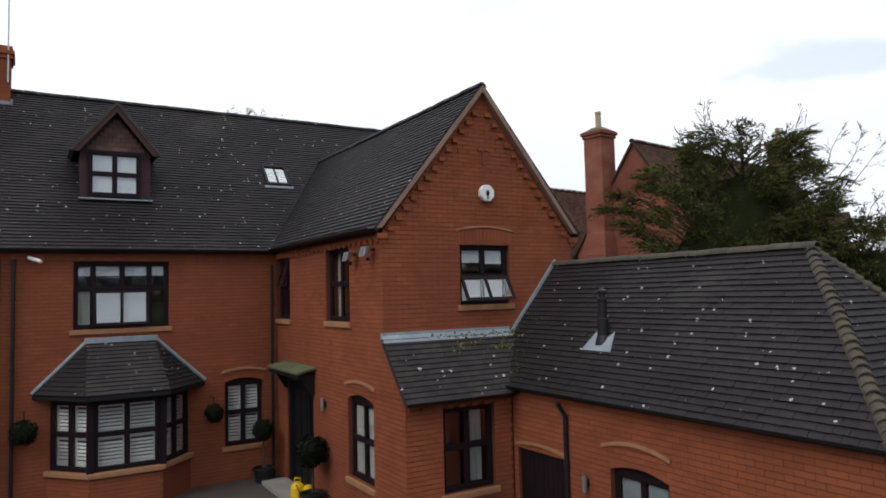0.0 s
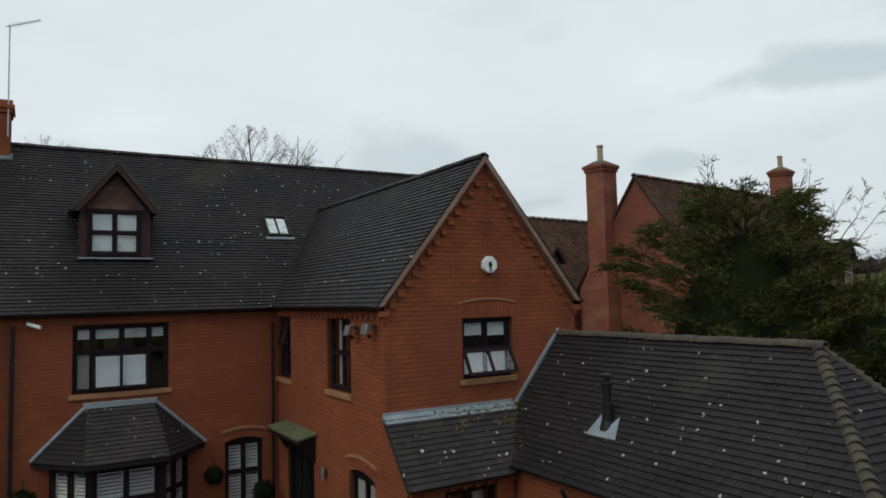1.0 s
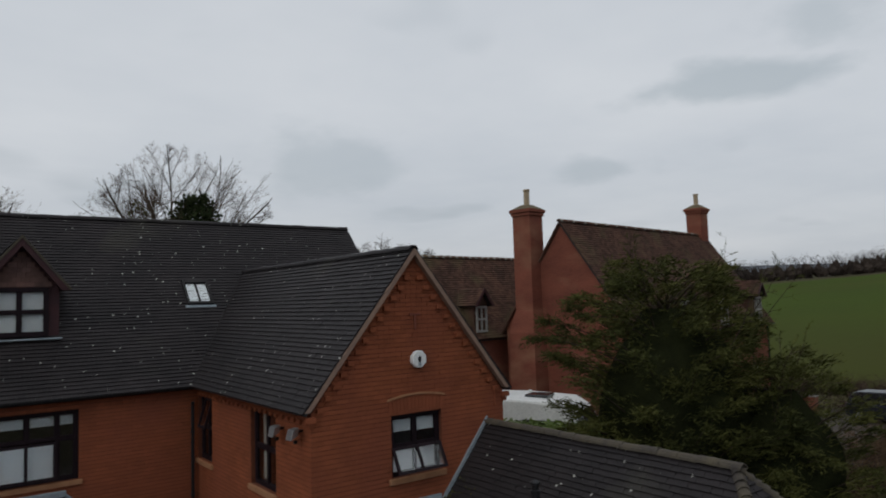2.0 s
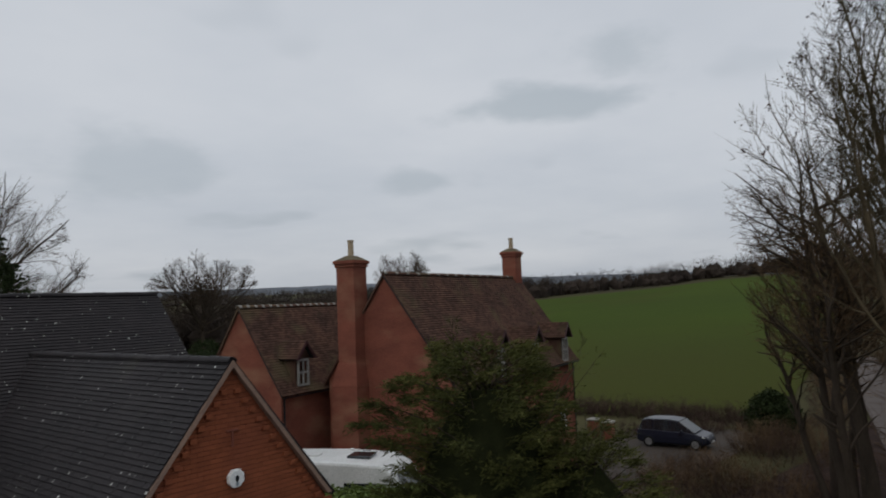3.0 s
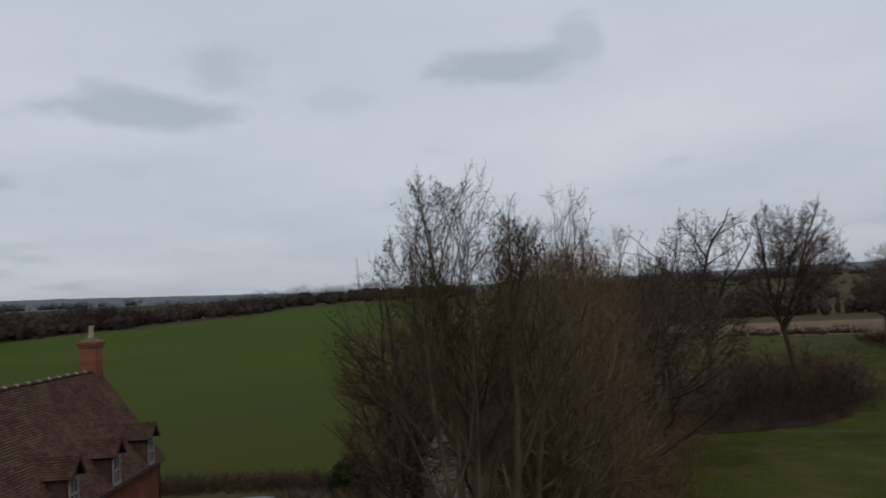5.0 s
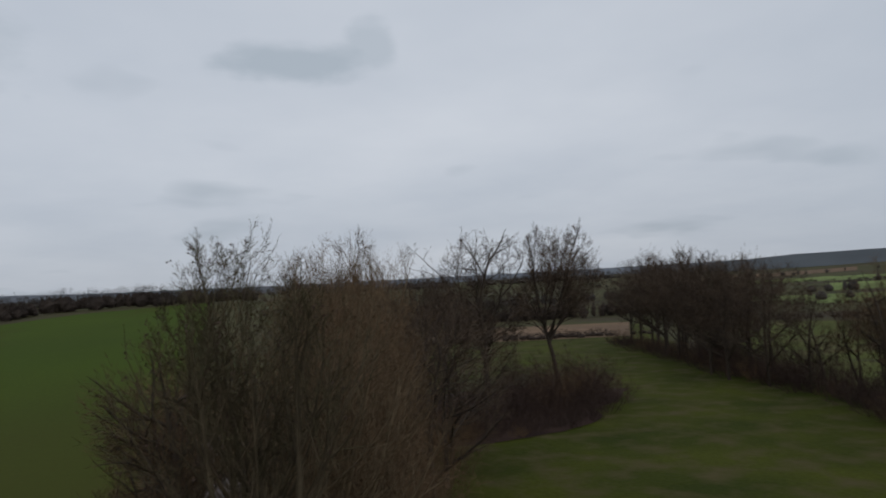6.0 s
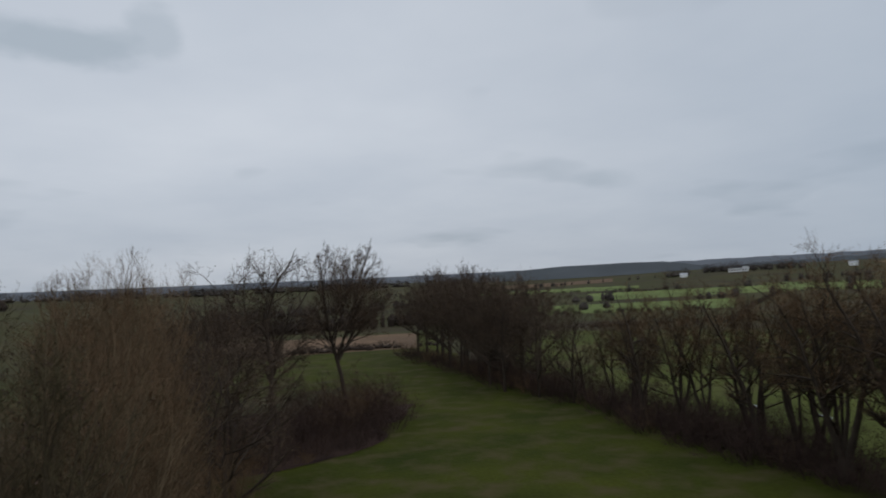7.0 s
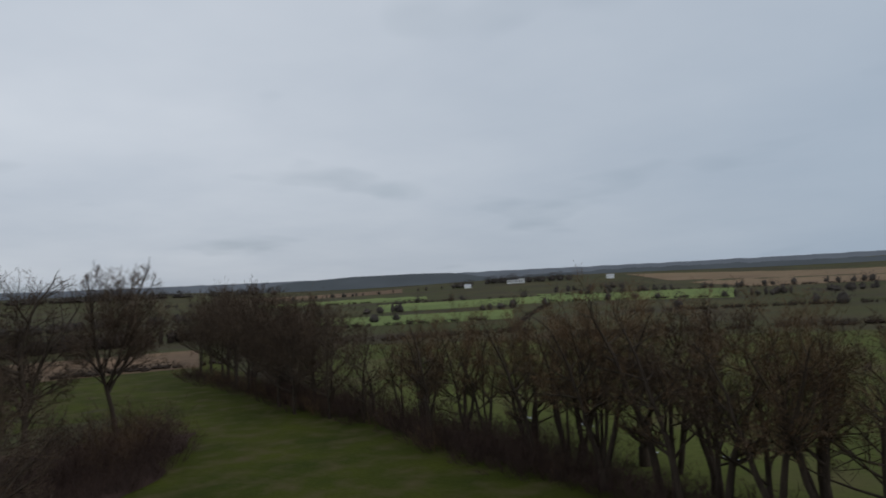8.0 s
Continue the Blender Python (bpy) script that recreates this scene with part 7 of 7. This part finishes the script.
        for j in range(rng.randint(6, 11)):
            s = rng.uniform(1.6, 5.9)
            m = int(s)
            q = pts[m].lerp(pts[m + 1], s - m)
            p2, d2, _ = limb(bt, rng, q, sideways(rng, dirs[m + 1], rng.uniform(25, 60)), rng.uniform(0.18, 0.5) * (1.2 - s / 7), 0.006, 3, 0.1, 0.02, 2, 0.4)
            for k in range(3):
                spray(p2[0].lerp(p2[-1], rng.uniform(0.3, 1.0)), sideways(rng, d2[-1], rng.uniform(5, 40)), rng.uniform(0.10, 0.22), 4, 0.011)
        spray(pts[-2], dirs[-1], 0.25, 6, 0.010)
    # closed dark shell whose colour stands for the shade between the boughs
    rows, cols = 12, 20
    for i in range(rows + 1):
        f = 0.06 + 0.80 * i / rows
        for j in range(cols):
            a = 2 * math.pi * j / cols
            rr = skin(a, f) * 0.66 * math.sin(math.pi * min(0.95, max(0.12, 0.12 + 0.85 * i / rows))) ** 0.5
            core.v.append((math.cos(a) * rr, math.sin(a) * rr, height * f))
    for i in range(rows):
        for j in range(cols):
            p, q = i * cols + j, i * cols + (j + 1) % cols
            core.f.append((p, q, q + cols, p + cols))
    part("inner_growth", core, M["conifer_shade"], t, "dark shell with the inner shade painted in", smooth=True)
    part("trunk", bt, M["bark"], t, kind="stuff", smooth=True)
    part("foliage", bl, M["conifer"], t, kind="stuff")
    return t


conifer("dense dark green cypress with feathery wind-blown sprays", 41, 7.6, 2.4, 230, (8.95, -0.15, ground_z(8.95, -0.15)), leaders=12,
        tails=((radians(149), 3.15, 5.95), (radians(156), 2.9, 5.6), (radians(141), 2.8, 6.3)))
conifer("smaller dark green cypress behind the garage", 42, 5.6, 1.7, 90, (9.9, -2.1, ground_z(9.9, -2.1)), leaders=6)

# laurel hedge before the caravan
rng = random.Random(9)
for i in range(8):
    t = i / 7
    x, y = 8.6 + 3.6 * t, 7.4 - 3.3 * t
    lh = thing("hedge", "glossy green laurel hedge along the garden", "hedge", "laurel hedge", at=(x, y, ground_z(x, y)))
    lb = Build()
    for _ in range(1500):
        p = Vector((rng.uniform(-0.65, 0.65), rng.uniform(-0.6, 0.6), 2.15 + 0.25 * rng.random() - 0.4 * rng.random() ** 3))
        if rng.random() < 0.6:
            p = Vector((rng.uniform(-0.7, 0.7), -0.62 + 0.1 * rng.random(), rng.uniform(0.1, 2.2)))
        s = rng.uniform(0.05, 0.10)
        u = Vector((rng.gauss(0, 1), rng.gauss(0, 1), rng.gauss(0, 0.5))).normalized() * s
        w = u.cross(Vector((rng.gauss(0, 1), rng.gauss(0, 1), rng.gauss(0, 1)))).normalized() * s * 0.45
        lb.add([tuple(p - u), tuple(p + w), tuple(p + u), tuple(p - w)], [(0, 1, 2, 3)])
    part("foliage", lb, M["hedge"], lh, kind="stuff")
    # dark block inside the leaves stands in for the hedge's shaded depth
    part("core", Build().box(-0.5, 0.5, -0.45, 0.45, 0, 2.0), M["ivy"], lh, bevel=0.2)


def evergreen_bush(label, r, h, at, mat="ivy", n=2600, seed=1, leaf=0.09, lump=0.25):
    t = thing("bush", label, "bush", at=at)
    rng = random.Random(seed)
    b = Build()
    b.lathe([(r * 0.5, 0), (r * 0.84 - 0.5 * lump * r, h * 0.3), (r * 0.76 - 0.5 * lump * r, h * 0.6), (r * 0.3, h * 0.84), (0.0, h * 0.88)], 12)
    for _ in range(n):
        a, z = rng.uniform(0, 2 * math.pi), rng.random()
        rr = r * (1 - abs(z - 0.35) ** 2 * 1.9) * (1 + lump * (noise.noise((math.cos(a) * 2, math.sin(a) * 2, z * 3 + seed)) + 0.7 * noise.noise((math.cos(a) * 4.5, math.sin(a) * 4.5, z * 8 + seed)))) * rng.uniform(0.72, 1.05)
        leaf_cluster(b, rng, (math.cos(a) * rr, math.sin(a) * rr, z * h), leaf)
    part("foliage", b, M[mat], t, kind="stuff")
    return t


evergreen_bush("tall dark evergreen bush behind the house", 2.6, 6.6, (*polar(32.6, 58), ground_z(*polar(32.6, 58))), seed=6, n=3200)
evergreen_bush("dark rounded evergreen bush by the lane", 1.5, 2.6, (41.2, 1.5, ground_z(41.2, 1.5)), seed=2, leaf=0.1, lump=0.45)

# the broad trees behind the house, with an ivy-clad base
bt1 = place(bare_tree("broad bare tree with fine twigs behind the house roof", 27, 23.6, 0.42, kids=(16, 8, 7, 5, 3), angle=(58, 36, 40, 42), ratio=(1.25, 0.46, 0.48, 0.5), first=0.40, start=(0.60, 0.22, 0.2), up=(0, 0.04, 0.03), bend=(0.05, 0.09, 0.12), segs=(5, 6, 4, 2, 1), keys=0.10, key_size=0.07, radius=9.0, fine=0.013, thin=0.02, profile=SPREAD, rough=0.08), *polar(16.6, 64), 103, 0.94)
evergreen_bush("dark ivy mass round a tree trunk behind the roof", 4.3, 16.6, (*polar(17.4, 62), ground_z(*polar(17.4, 62))), seed=3, n=4200, leaf=0.22, lump=0.55)
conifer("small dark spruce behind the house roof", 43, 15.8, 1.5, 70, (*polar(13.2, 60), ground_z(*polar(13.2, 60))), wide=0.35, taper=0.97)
put(bt1, *polar(1.5, 66), 200, 0.90)
put(bt1, *polar(6.5, 110), 80, 0.9)
put(bt1, *polar(21.5, 120), 120, 0.75)

# field oaks and the tall hedgerow trees
oak = place(bare_tree("rounded bare oak standing in a far hedge", 61, 20.5, 0.55, "field oaks", top=0.55, kids=(12, 8, 6, 5, 3), angle=(60, 46, 48, 48), ratio=(1.8, 0.50, 0.50), first=0.32, start=(0.62, 0.25, 0.2), up=(0, 0.06, 0.03), bend=(0.05, 0.15, 0.17), segs=(5, 6, 4, 2, 1), radius=11.0, fine=0.026, girth=(1.2, 1.1), profile=((0.0, 0.1), (0.22, 0.3), (0.34, 0.85), (0.50, 1.0), (0.66, 1.0), (0.82, 0.84), (0.93, 0.55), (1.0, 0.15)), rough=0.08), *polar(32.4, 150), 0)
put(oak, *polar(48.0, 264), 100, 0.98, 1.14)
tall = place(bare_tree("tall bare hedgerow oak with sinuous forked limbs", 67, 22.4, 0.42, "hedgerow trees", kids=(8, 7, 6, 5, 4), angle=(50, 46, 48, 48), ratio=(1.10, 0.52, 0.50, 0.45), first=0.50, start=(0.66, 0.25, 0.2), up=(0, 0.06, 0.03), bend=(0.08, 0.20, 0.20), segs=(6, 7, 4, 2, 1), taper=(0.55, 0.36), radius=6.4, fine=0.021, girth=(1.25, 1.15), lean=(0.08, -0.08), profile=SPREAD, rough=0.22), 70.0, -28.9, 0)
fan = place(bare_tree("tall bare hedgerow tree with a dense fan of branches", 63, 22.8, 0.42, "hedgerow trees", kids=(16, 8, 7, 6, 3), taper=(0.45, 0.4), angle=(50, 32, 36, 38), ratio=(1.05, 0.48, 0.46), first=0.44, start=(0.72, 0.22, 0.2), bend=(0.04, 0.05, 0.08), up=(0, 0.035, 0.03), segs=(5, 5, 4, 2, 1), radius=6.2, fine=0.021, girth=(0.95, 1.1), profile=SPREAD, rough=0.08), 76.0, -40.3, 40)
slim = bare_tree("slim bare streamside tree with crooked upright limbs", 64, 18.0, 0.25, "streamside trees", last=4, kids=(13, 8, 6, 6), angle=(58, 44, 44, 44), ratio=(0.30, 0.54, 0.48), first=0.84, start=(0.30, 0.2, 0.15), bend=(0.06, 0.18, 0.18), up=(0, 0.05, 0.03), taper=(0.2, 0.4), segs=(9, 6, 3, 1, 1), twig="twig_red", radius=3.7, fine=0.0075, girth=(1.2, 1.0), thin=0.025, profile=SHEAF, rough=0.14)
wide = bare_tree("bare streamside tree with forked sinuous trunks", 68, 17.4, 0.19, "streamside trees", last=4, stems=3, spread=0.20, bole=1.6, first=0.76, kids=(9, 8, 6, 6), angle=(54, 44, 44, 44), ratio=(0.30, 0.54, 0.48), start=(0.30, 0.2, 0.15), bend=(0.08, 0.18, 0.18), up=(0.02, 0.05, 0.03), taper=(0.22, 0.4), segs=(8, 6, 3, 1, 1), twig="twig_red", radius=4.2, fine=0.0075, girth=(1.2, 1.0), thin=0.025, profile=SHEAF, rough=0.14)
place(slim, 51.5, -65.0, 0)
place(wide, 47.5, -65.8, 60)
put(tall, 73.0, -31.0, 120, 0.72)
put(slim, 66.0, -26.0, 50, 0.8)
rng = random.Random(12)
for x, y, s in ((44.5, -66.0, 1.0), (40.0, -65.0, 0.97), (36.0, -63.5, 1.02), (32.5, -62.5, 1.0), (29.0, -61.5, 1.12), (26.0, -60.0, 1.06), (22.5, -59.5, 1.14), (19.5, -58.0, 1.05), (16.5, -57.5, 1.0), (13.0, -56.5, 0.98), (9.5, -56.0, 1.0), (6.0, -55.5, 1.0), (58.0, -69.0, 0.85), (64.0, -70.5, 0.8), (69.0, -71.0, 0.75), (24.0, -66.0, 1.0), (34.0, -69.0, 0.95), (55.0, -67.5, 0.9), (20.5, -63.0, 1.05), (3.0, -55.0, 1.0), (28.0, -67.0, 1.0), (42.0, -69.0, 0.95), (11.0, -61.0, 1.0)):
    put(wide if int(x * 10) % 3 else slim, x + rng.uniform(-1.2, 1.2), y + rng.uniform(-2.0, 1.2), rng.uniform(0, 360), s * rng.uniform(0.95, 1.2) * (1.10 if x < 33 else 1.0), min(1.10, s * rng.uniform(0.92, 1.06)))
# tree belt beyond the meadow
dense = bare_tree("dense brown leafless tree in a belt beyond the meadow", 65, 16.0, 0.30, "tree belt", last=4, kids=(14, 8, 8, 7), angle=(54, 44, 44, 44), ratio=(0.60, 0.50, 0.48), first=0.72, start=(0.22, 0.2, 0.15), up=(0, 0.07, 0.04), bend=(0.06, 0.12, 0.14), taper=(0.3, 0.4), segs=(6, 4, 3, 1, 1), radius=6.4, fine=0.014, thin=0.03, profile=ROUND)
place(dense, 84.0, -68.0, 0)
for i in range(17):
    t = (i + 1) / 18
    put(dense, 82 + 72 * t + rng.uniform(-3, 3), -70 - 17 * t + rng.uniform(-5, 1), rng.uniform(0, 360), rng.uniform(0.92, 1.16) * (1.12 + 0.12 * t))
for x, y, rz, s in ((39.0, -17.6, 70, 0.86), (45.0, -19.6, 150, 0.94), (51.0, -21.4, 260, 1.0), (56.5, -20.4, 20, 1.05), (50.0, -68.5, 40, 0.84), (61.0, -72.0, 140, 0.80), (39.5, -68.0, 200, 0.90), (30.0, -64.5, 300, 0.95), (22.0, -62.5, 80, 1.0), (13.5, -59.5, 250, 0.98), (6.5, -59.0, 10, 0.95), (69.0, -69.0, 90, 0.85), (76.0, -68.5, 350, 0.95), (86.0, -73.0, 60, 1.15), (92.0, -70.5, 210, 1.2), (98.0, -75.5, 310, 1.15), (80.0, -72.0, 20, 1.05), (72.0, -20.5, 30, 1.05), (81.0, -23.0, 170, 1.0), (17.5, -60.5, 120, 1.0)):
    put(dense, x, y, rz, s)
for i in range(26):
    t = i / 28
    put(TH[1], 112 - 92 * t + rng.uniform(-1.5, 1.5), -78 + 17 * t + rng.uniform(-2.5, 0), rng.uniform(0, 360), rng.uniform(0.8, 1.4))
# undergrowth along the belts
for i in range(46):
    t = i / 45
    x, y = (150 - 98 * t, -84 + 18 * t) if t < 0.75 else (76.5 - 200 * (t - 0.75), -70.5 + 38 * (t - 0.75))
    put(BR[0 if i % 4 else 1], x + rng.uniform(-2, 2), y + rng.uniform(-2, 1.5), rng.uniform(0, 360), rng.uniform(1.2, 2.0))
for i in range(12):
    put(BR[1], rng.uniform(58, 64), rng.uniform(-34, -19), rng.uniform(0, 360), rng.uniform(0.6, 1.0))
for i in range(34):
    put(TH[1] if i % 2 else BR[0], 54 - 1.5 * i + rng.uniform(-1, 1), -65 + 0.30 * i + rng.uniform(-2.0, 0.8), rng.uniform(0, 360), (rng.uniform(0.6, 1.1) if i < 10 else rng.uniform(0.55, 0.8)) if i % 2 else rng.uniform(1.3, 1.9))

# far land: pastures, stubble, reeds, woods
def far_sheet(name, a0, a1, r0, r1, mat, label, category, skew=0.0):
    sheet(name, [polar(a0, r0), polar(a1, r0 + skew), polar(a1, r1 + skew), polar(a0, r1)], M[mat], label, category, 0.09 if r0 < 300 else 0.3, 40, 16)


sheet("pasture", [polar(124, 57), polar(178, 57), polar(178, 235), polar(124, 235)], M["pasture"], "green pasture beyond the streamside trees", "pasture", 0.045, 40, 24)
far_sheet("reed_bed", 99, 116, 190, 250, "reed", "pale dry reeds beyond the meadow", "reeds")
sheet("pasture", [polar(97, 112), polar(112, 124), polar(114, 190), polar(97, 188)], M["grass"], "green pasture behind the hedgerow trees", "pasture", 0.045, 30, 20)
far_sheet("pasture", 124, 141, 330, 430, "far_green", "bright green far pasture", "pasture")
far_sheet("pasture", 130, 146, 470, 620, "far_green", "bright green far pasture", "pasture", 40)
far_sheet("pasture", 143, 158, 520, 700, "far_green", "bright green far pasture", "pasture", -60)
far_sheet("pasture", 120, 134, 700, 900, "far_green", "pale green far pasture", "pasture")
sheet("stubble_field", [polar(160, 640), polar(176, 700), polar(176, 1320), polar(150, 1190)], M["stubble"], "broad tan stubble field on the far slope", "field", 0.3, 40, 16)
far_sheet("stubble_field", 118, 132, 1020, 1200, "reed", "pale strip of stubble far off", "field")
far_sheet("pasture", 62, 68, 420, 470, "far_green", "green strip beyond the far hedge", "pasture")

stream = Build()
for x0, y0, x1, y1 in ((53.5, -83.0, 50.0, -81.6), (44.5, -82.4, 41.5, -81.4), (31.8, -74.6, 29.2, -73.6), (23.6, -75.6, 21.4, -74.8)):
    dd = Vector((x1 - x0, y1 - y0, 0)).normalized()
    sd = Vector((-dd.y, dd.x, 0)) * 0.22
    c = [(x0 - sd.x, y0 - sd.y), (x1 - sd.x, y1 - sd.y), (x1 + sd.x, y1 + sd.y), (x0 + sd.x, y0 + sd.y)]
    stream.add([(a, b, ground_z(a, b) + 0.13) for a, b in c], [(0, 1, 2, 3)])
tagged(part("stream", stream, M["water"], None, kind="structure"), "narrow pale stream winding beyond the trees", "stream")


def woods(name, label, rows, seed, h=(6, 12), w=(4, 9), slips=84, slip=0.06, jitter=6.0, mat="far_wood"):
    """Far trees in one object: each a small uneven heart of twigs inside a crown of fine slips that sweep up and out."""
    rng = random.Random(seed)
    b = Build()
    rings = ((0.02, 0.6), (0.20, 1.0), (0.38, 0.95), (0.54, 0.50), (0.60, 0.10))
    for a0, a1, r0, r1, n in rows:
        for _ in range(n):
            t = rng.random()
            x, y = polar(a0 + (a1 - a0) * t, r0 + (r1 - r0) * t + rng.gauss(0, jitter))
            z = ground_z(x, y)
            hh, ww = rng.uniform(*h), rng.uniform(*w)
            k, m = len(b.v), 6
            for f, rr in rings:
                for j in range(m):
                    q = 2 * math.pi * (j + 0.5 * f) / m
                    u = ww * 0.27 * rr * rng.uniform(0.6, 1.3)
                    b.v.append((x + u * math.cos(q), y + u * math.sin(q), z + hh * f * rng.uniform(0.85, 1.1)))
            for i in range(len(rings) - 1):
                for j in range(m):
                    p, q = k + i * m + j, k + i * m + (j + 1) % m
                    b.f.append((p, q, q + m, p + m))
            for _ in range(int(slips * 1.15)):
                d = Vector((rng.gauss(0, 1), rng.gauss(0, 1), rng.gauss(0.15, 1))).normalized() * rng.uniform(0.35, 1) ** 0.5
                c = Vector((x + d.x * ww * 0.5, y + d.y * ww * 0.5, z + hh * (0.50 + 0.46 * d.z)))
                u = Vector((rng.gauss(0, 1), rng.gauss(0, 1), rng.gauss(0, 0.4))).normalized() * ww * slip * 0.20
                v = Vector((d.x + rng.gauss(0, 0.45), d.y + rng.gauss(0, 0.45), rng.gauss(0.9, 0.5))).normalized() * ww * slip * 2.3
                b.add([tuple(c - u), tuple(c + u), tuple(c + v)], [(0, 1, 2)])
    return tagged(part(name, b, M[mat], None, kind="stuff"), label, "woodland")


woods("far_wood", "dark bare hedges and woods along the field edges", [
    (30, 46, 245, 262, 190), (44, 60, 268, 312, 240), (56, 70, 306, 336, 90), (66, 86, 338, 362, 170), (97, 118, 275, 300, 110), (118, 126, 300, 330, 16), (0, 30, 300, 420, 150)], 71, h=(6, 11), slips=96, mat="bare_wood")
woods("far_wood", "bare hedges and woods beyond the fields, greyed by painted haze", [
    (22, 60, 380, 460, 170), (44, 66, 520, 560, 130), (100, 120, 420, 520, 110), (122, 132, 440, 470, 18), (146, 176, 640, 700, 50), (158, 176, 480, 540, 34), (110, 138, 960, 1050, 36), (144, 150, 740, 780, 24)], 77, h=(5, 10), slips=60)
woods("far_wood", "dark bare woodland behind the cottage", [(12, 43, 132, 175, 120), (20, 44, 190, 235, 100)], 76, h=(8, 12), w=(6, 10), slips=170, slip=0.055, mat="bare_wood")
woods("far_wood", "low hedges between the pastures", [(126, 143, 236, 250, 50), (144, 168, 215, 240, 60), (141, 144, 250, 470, 50), (150, 176, 345, 372, 90), (124, 139, 328, 332, 50), (130, 156, 628, 650, 90), (143, 158, 518, 470, 60), (120, 134, 698, 702, 60), (157, 176, 632, 690, 70), (100, 118, 188, 196, 40)], 73, h=(1.2, 2.3), w=(2.6, 5.2), slips=40, slip=0.09, jitter=1.0, mat="bare_wood")
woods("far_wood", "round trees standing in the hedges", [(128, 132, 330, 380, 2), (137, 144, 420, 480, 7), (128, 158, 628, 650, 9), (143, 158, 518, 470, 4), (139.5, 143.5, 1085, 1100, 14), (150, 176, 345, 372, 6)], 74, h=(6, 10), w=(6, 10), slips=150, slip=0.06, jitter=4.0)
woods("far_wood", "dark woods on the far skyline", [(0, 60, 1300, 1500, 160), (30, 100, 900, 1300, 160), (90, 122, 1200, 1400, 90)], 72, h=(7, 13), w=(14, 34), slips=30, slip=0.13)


def backdrop(name, label, radius, a0, a1, elev, mat, rough=0.05):
    """A strip of hills at the edge of sight, haze painted in; elev gives its top in degrees by heading."""
    b = Build()
    n = int((a1 - a0) * 8)
    for i in range(n + 1):
        a = a0 + (a1 - a0) * i / n
        x, y = polar(a, radius)
        e = elev(a) + rough * (noise.noise((a * 0.9, 0, 1)) + 0.5 * noise.noise((a * 5.0, 3, 1)) + 0.25 * noise.noise((a * 23, 7, 1)))
        b.v += [(x, y, -40), (x, y, 14 + radius * math.tan(radians(e)))]
    b.f = [(2 * i, 2 * i + 2, 2 * i + 3, 2 * i + 1) for i in range(n)]
    return tagged(part(name, b, M[mat], None, kind="structure"), label, "backdrop")


backdrop("backdrop", "blue-grey hills along the horizon, haze painted in", 1950, -10, 190, lambda a: interp(a, (-10, 30, 55, 75, 100, 120, 140, 168, 190), (1.55, 1.6, 1.8, 1.5, 1.55, 1.55, 1.62, 1.45, 1.4)), "far_hill")
backdrop("backdrop", "low wooded ridge behind the far fields, haze painted in", 1420, 138, 190, lambda a: interp(a, (138, 142, 150, 158, 168, 190), (0.5, 1.15, 1.30, 1.22, 1.10, 1.05)), "near_hill", 0.10)
backdrop("backdrop", "dark wooded hill beyond the pastures, haze painted in", 1500, 119, 141, lambda a: interp(a, (119, 121.5, 122.5, 128, 133, 136, 139, 141), (0.4, 1.2, 1.45, 1.72, 1.74, 1.68, 1.2, 0.3)), "near_hill", 0.03)


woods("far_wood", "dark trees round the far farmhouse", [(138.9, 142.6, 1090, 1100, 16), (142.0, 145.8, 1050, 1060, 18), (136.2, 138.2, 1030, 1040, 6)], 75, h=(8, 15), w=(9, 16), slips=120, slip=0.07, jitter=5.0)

# white farm buildings far off
wx, wy = polar(141.4, 1060)
farm = thing("farmhouse", "long white farmhouse with a dark roof far across the fields", "farmhouse", at=(wx, wy, ground_z(wx, wy)), rz=-142)
farm.scale = (0.95, 0.95, 0.95)
part("wall", Build().box(-15, 13, -4, 4, -1, 5.2).box(4, 13, -5.5, -4.01, -1, 7.0), M["white"], farm)
part("roof", Build().prism([(-5, 5.2), (5, 5.2), (0, 8.4)], -15.4, 3.9, lambda a, b, h: (h, a, b)).prism([(-6, 7.0), (5, 7.0), (-0.5, 9.6)], 3.95, 13.4, lambda a, b, h: (h, a, b)), M["underlay"], farm, normals=True)
for i in range(7):
    part("window", Build().box(-13.6 + i * 3.6, -12.0 + i * 3.6, -5.56 if i > 4 else -4.06, -5.5 if i > 4 else -4.01, 1.2, 3.4), M["car_glass"], farm)
for a, r, s, lab in ((137.4, 1000, 0.7, "small white cottage far across the fields"), (148.9, 1060, 0.8, "pale farm shed far across the fields")):
    x, y = polar(a, r)
    f2 = thing("farm_shed", lab, "farm building", at=(x, y, ground_z(x, y)), rz=-a)
    part("wall", Build().box(-7 * s, 7 * s, -3, 3, -1, 3.4), M["white"], f2)
    part("roof", Build().prism([(-3.4, 3.4), (3.4, 3.4), (0, 5.6)], -7.3 * s, 7.3 * s, lambda a, b, h: (h, a, b)), M["metal"], f2, normals=True)
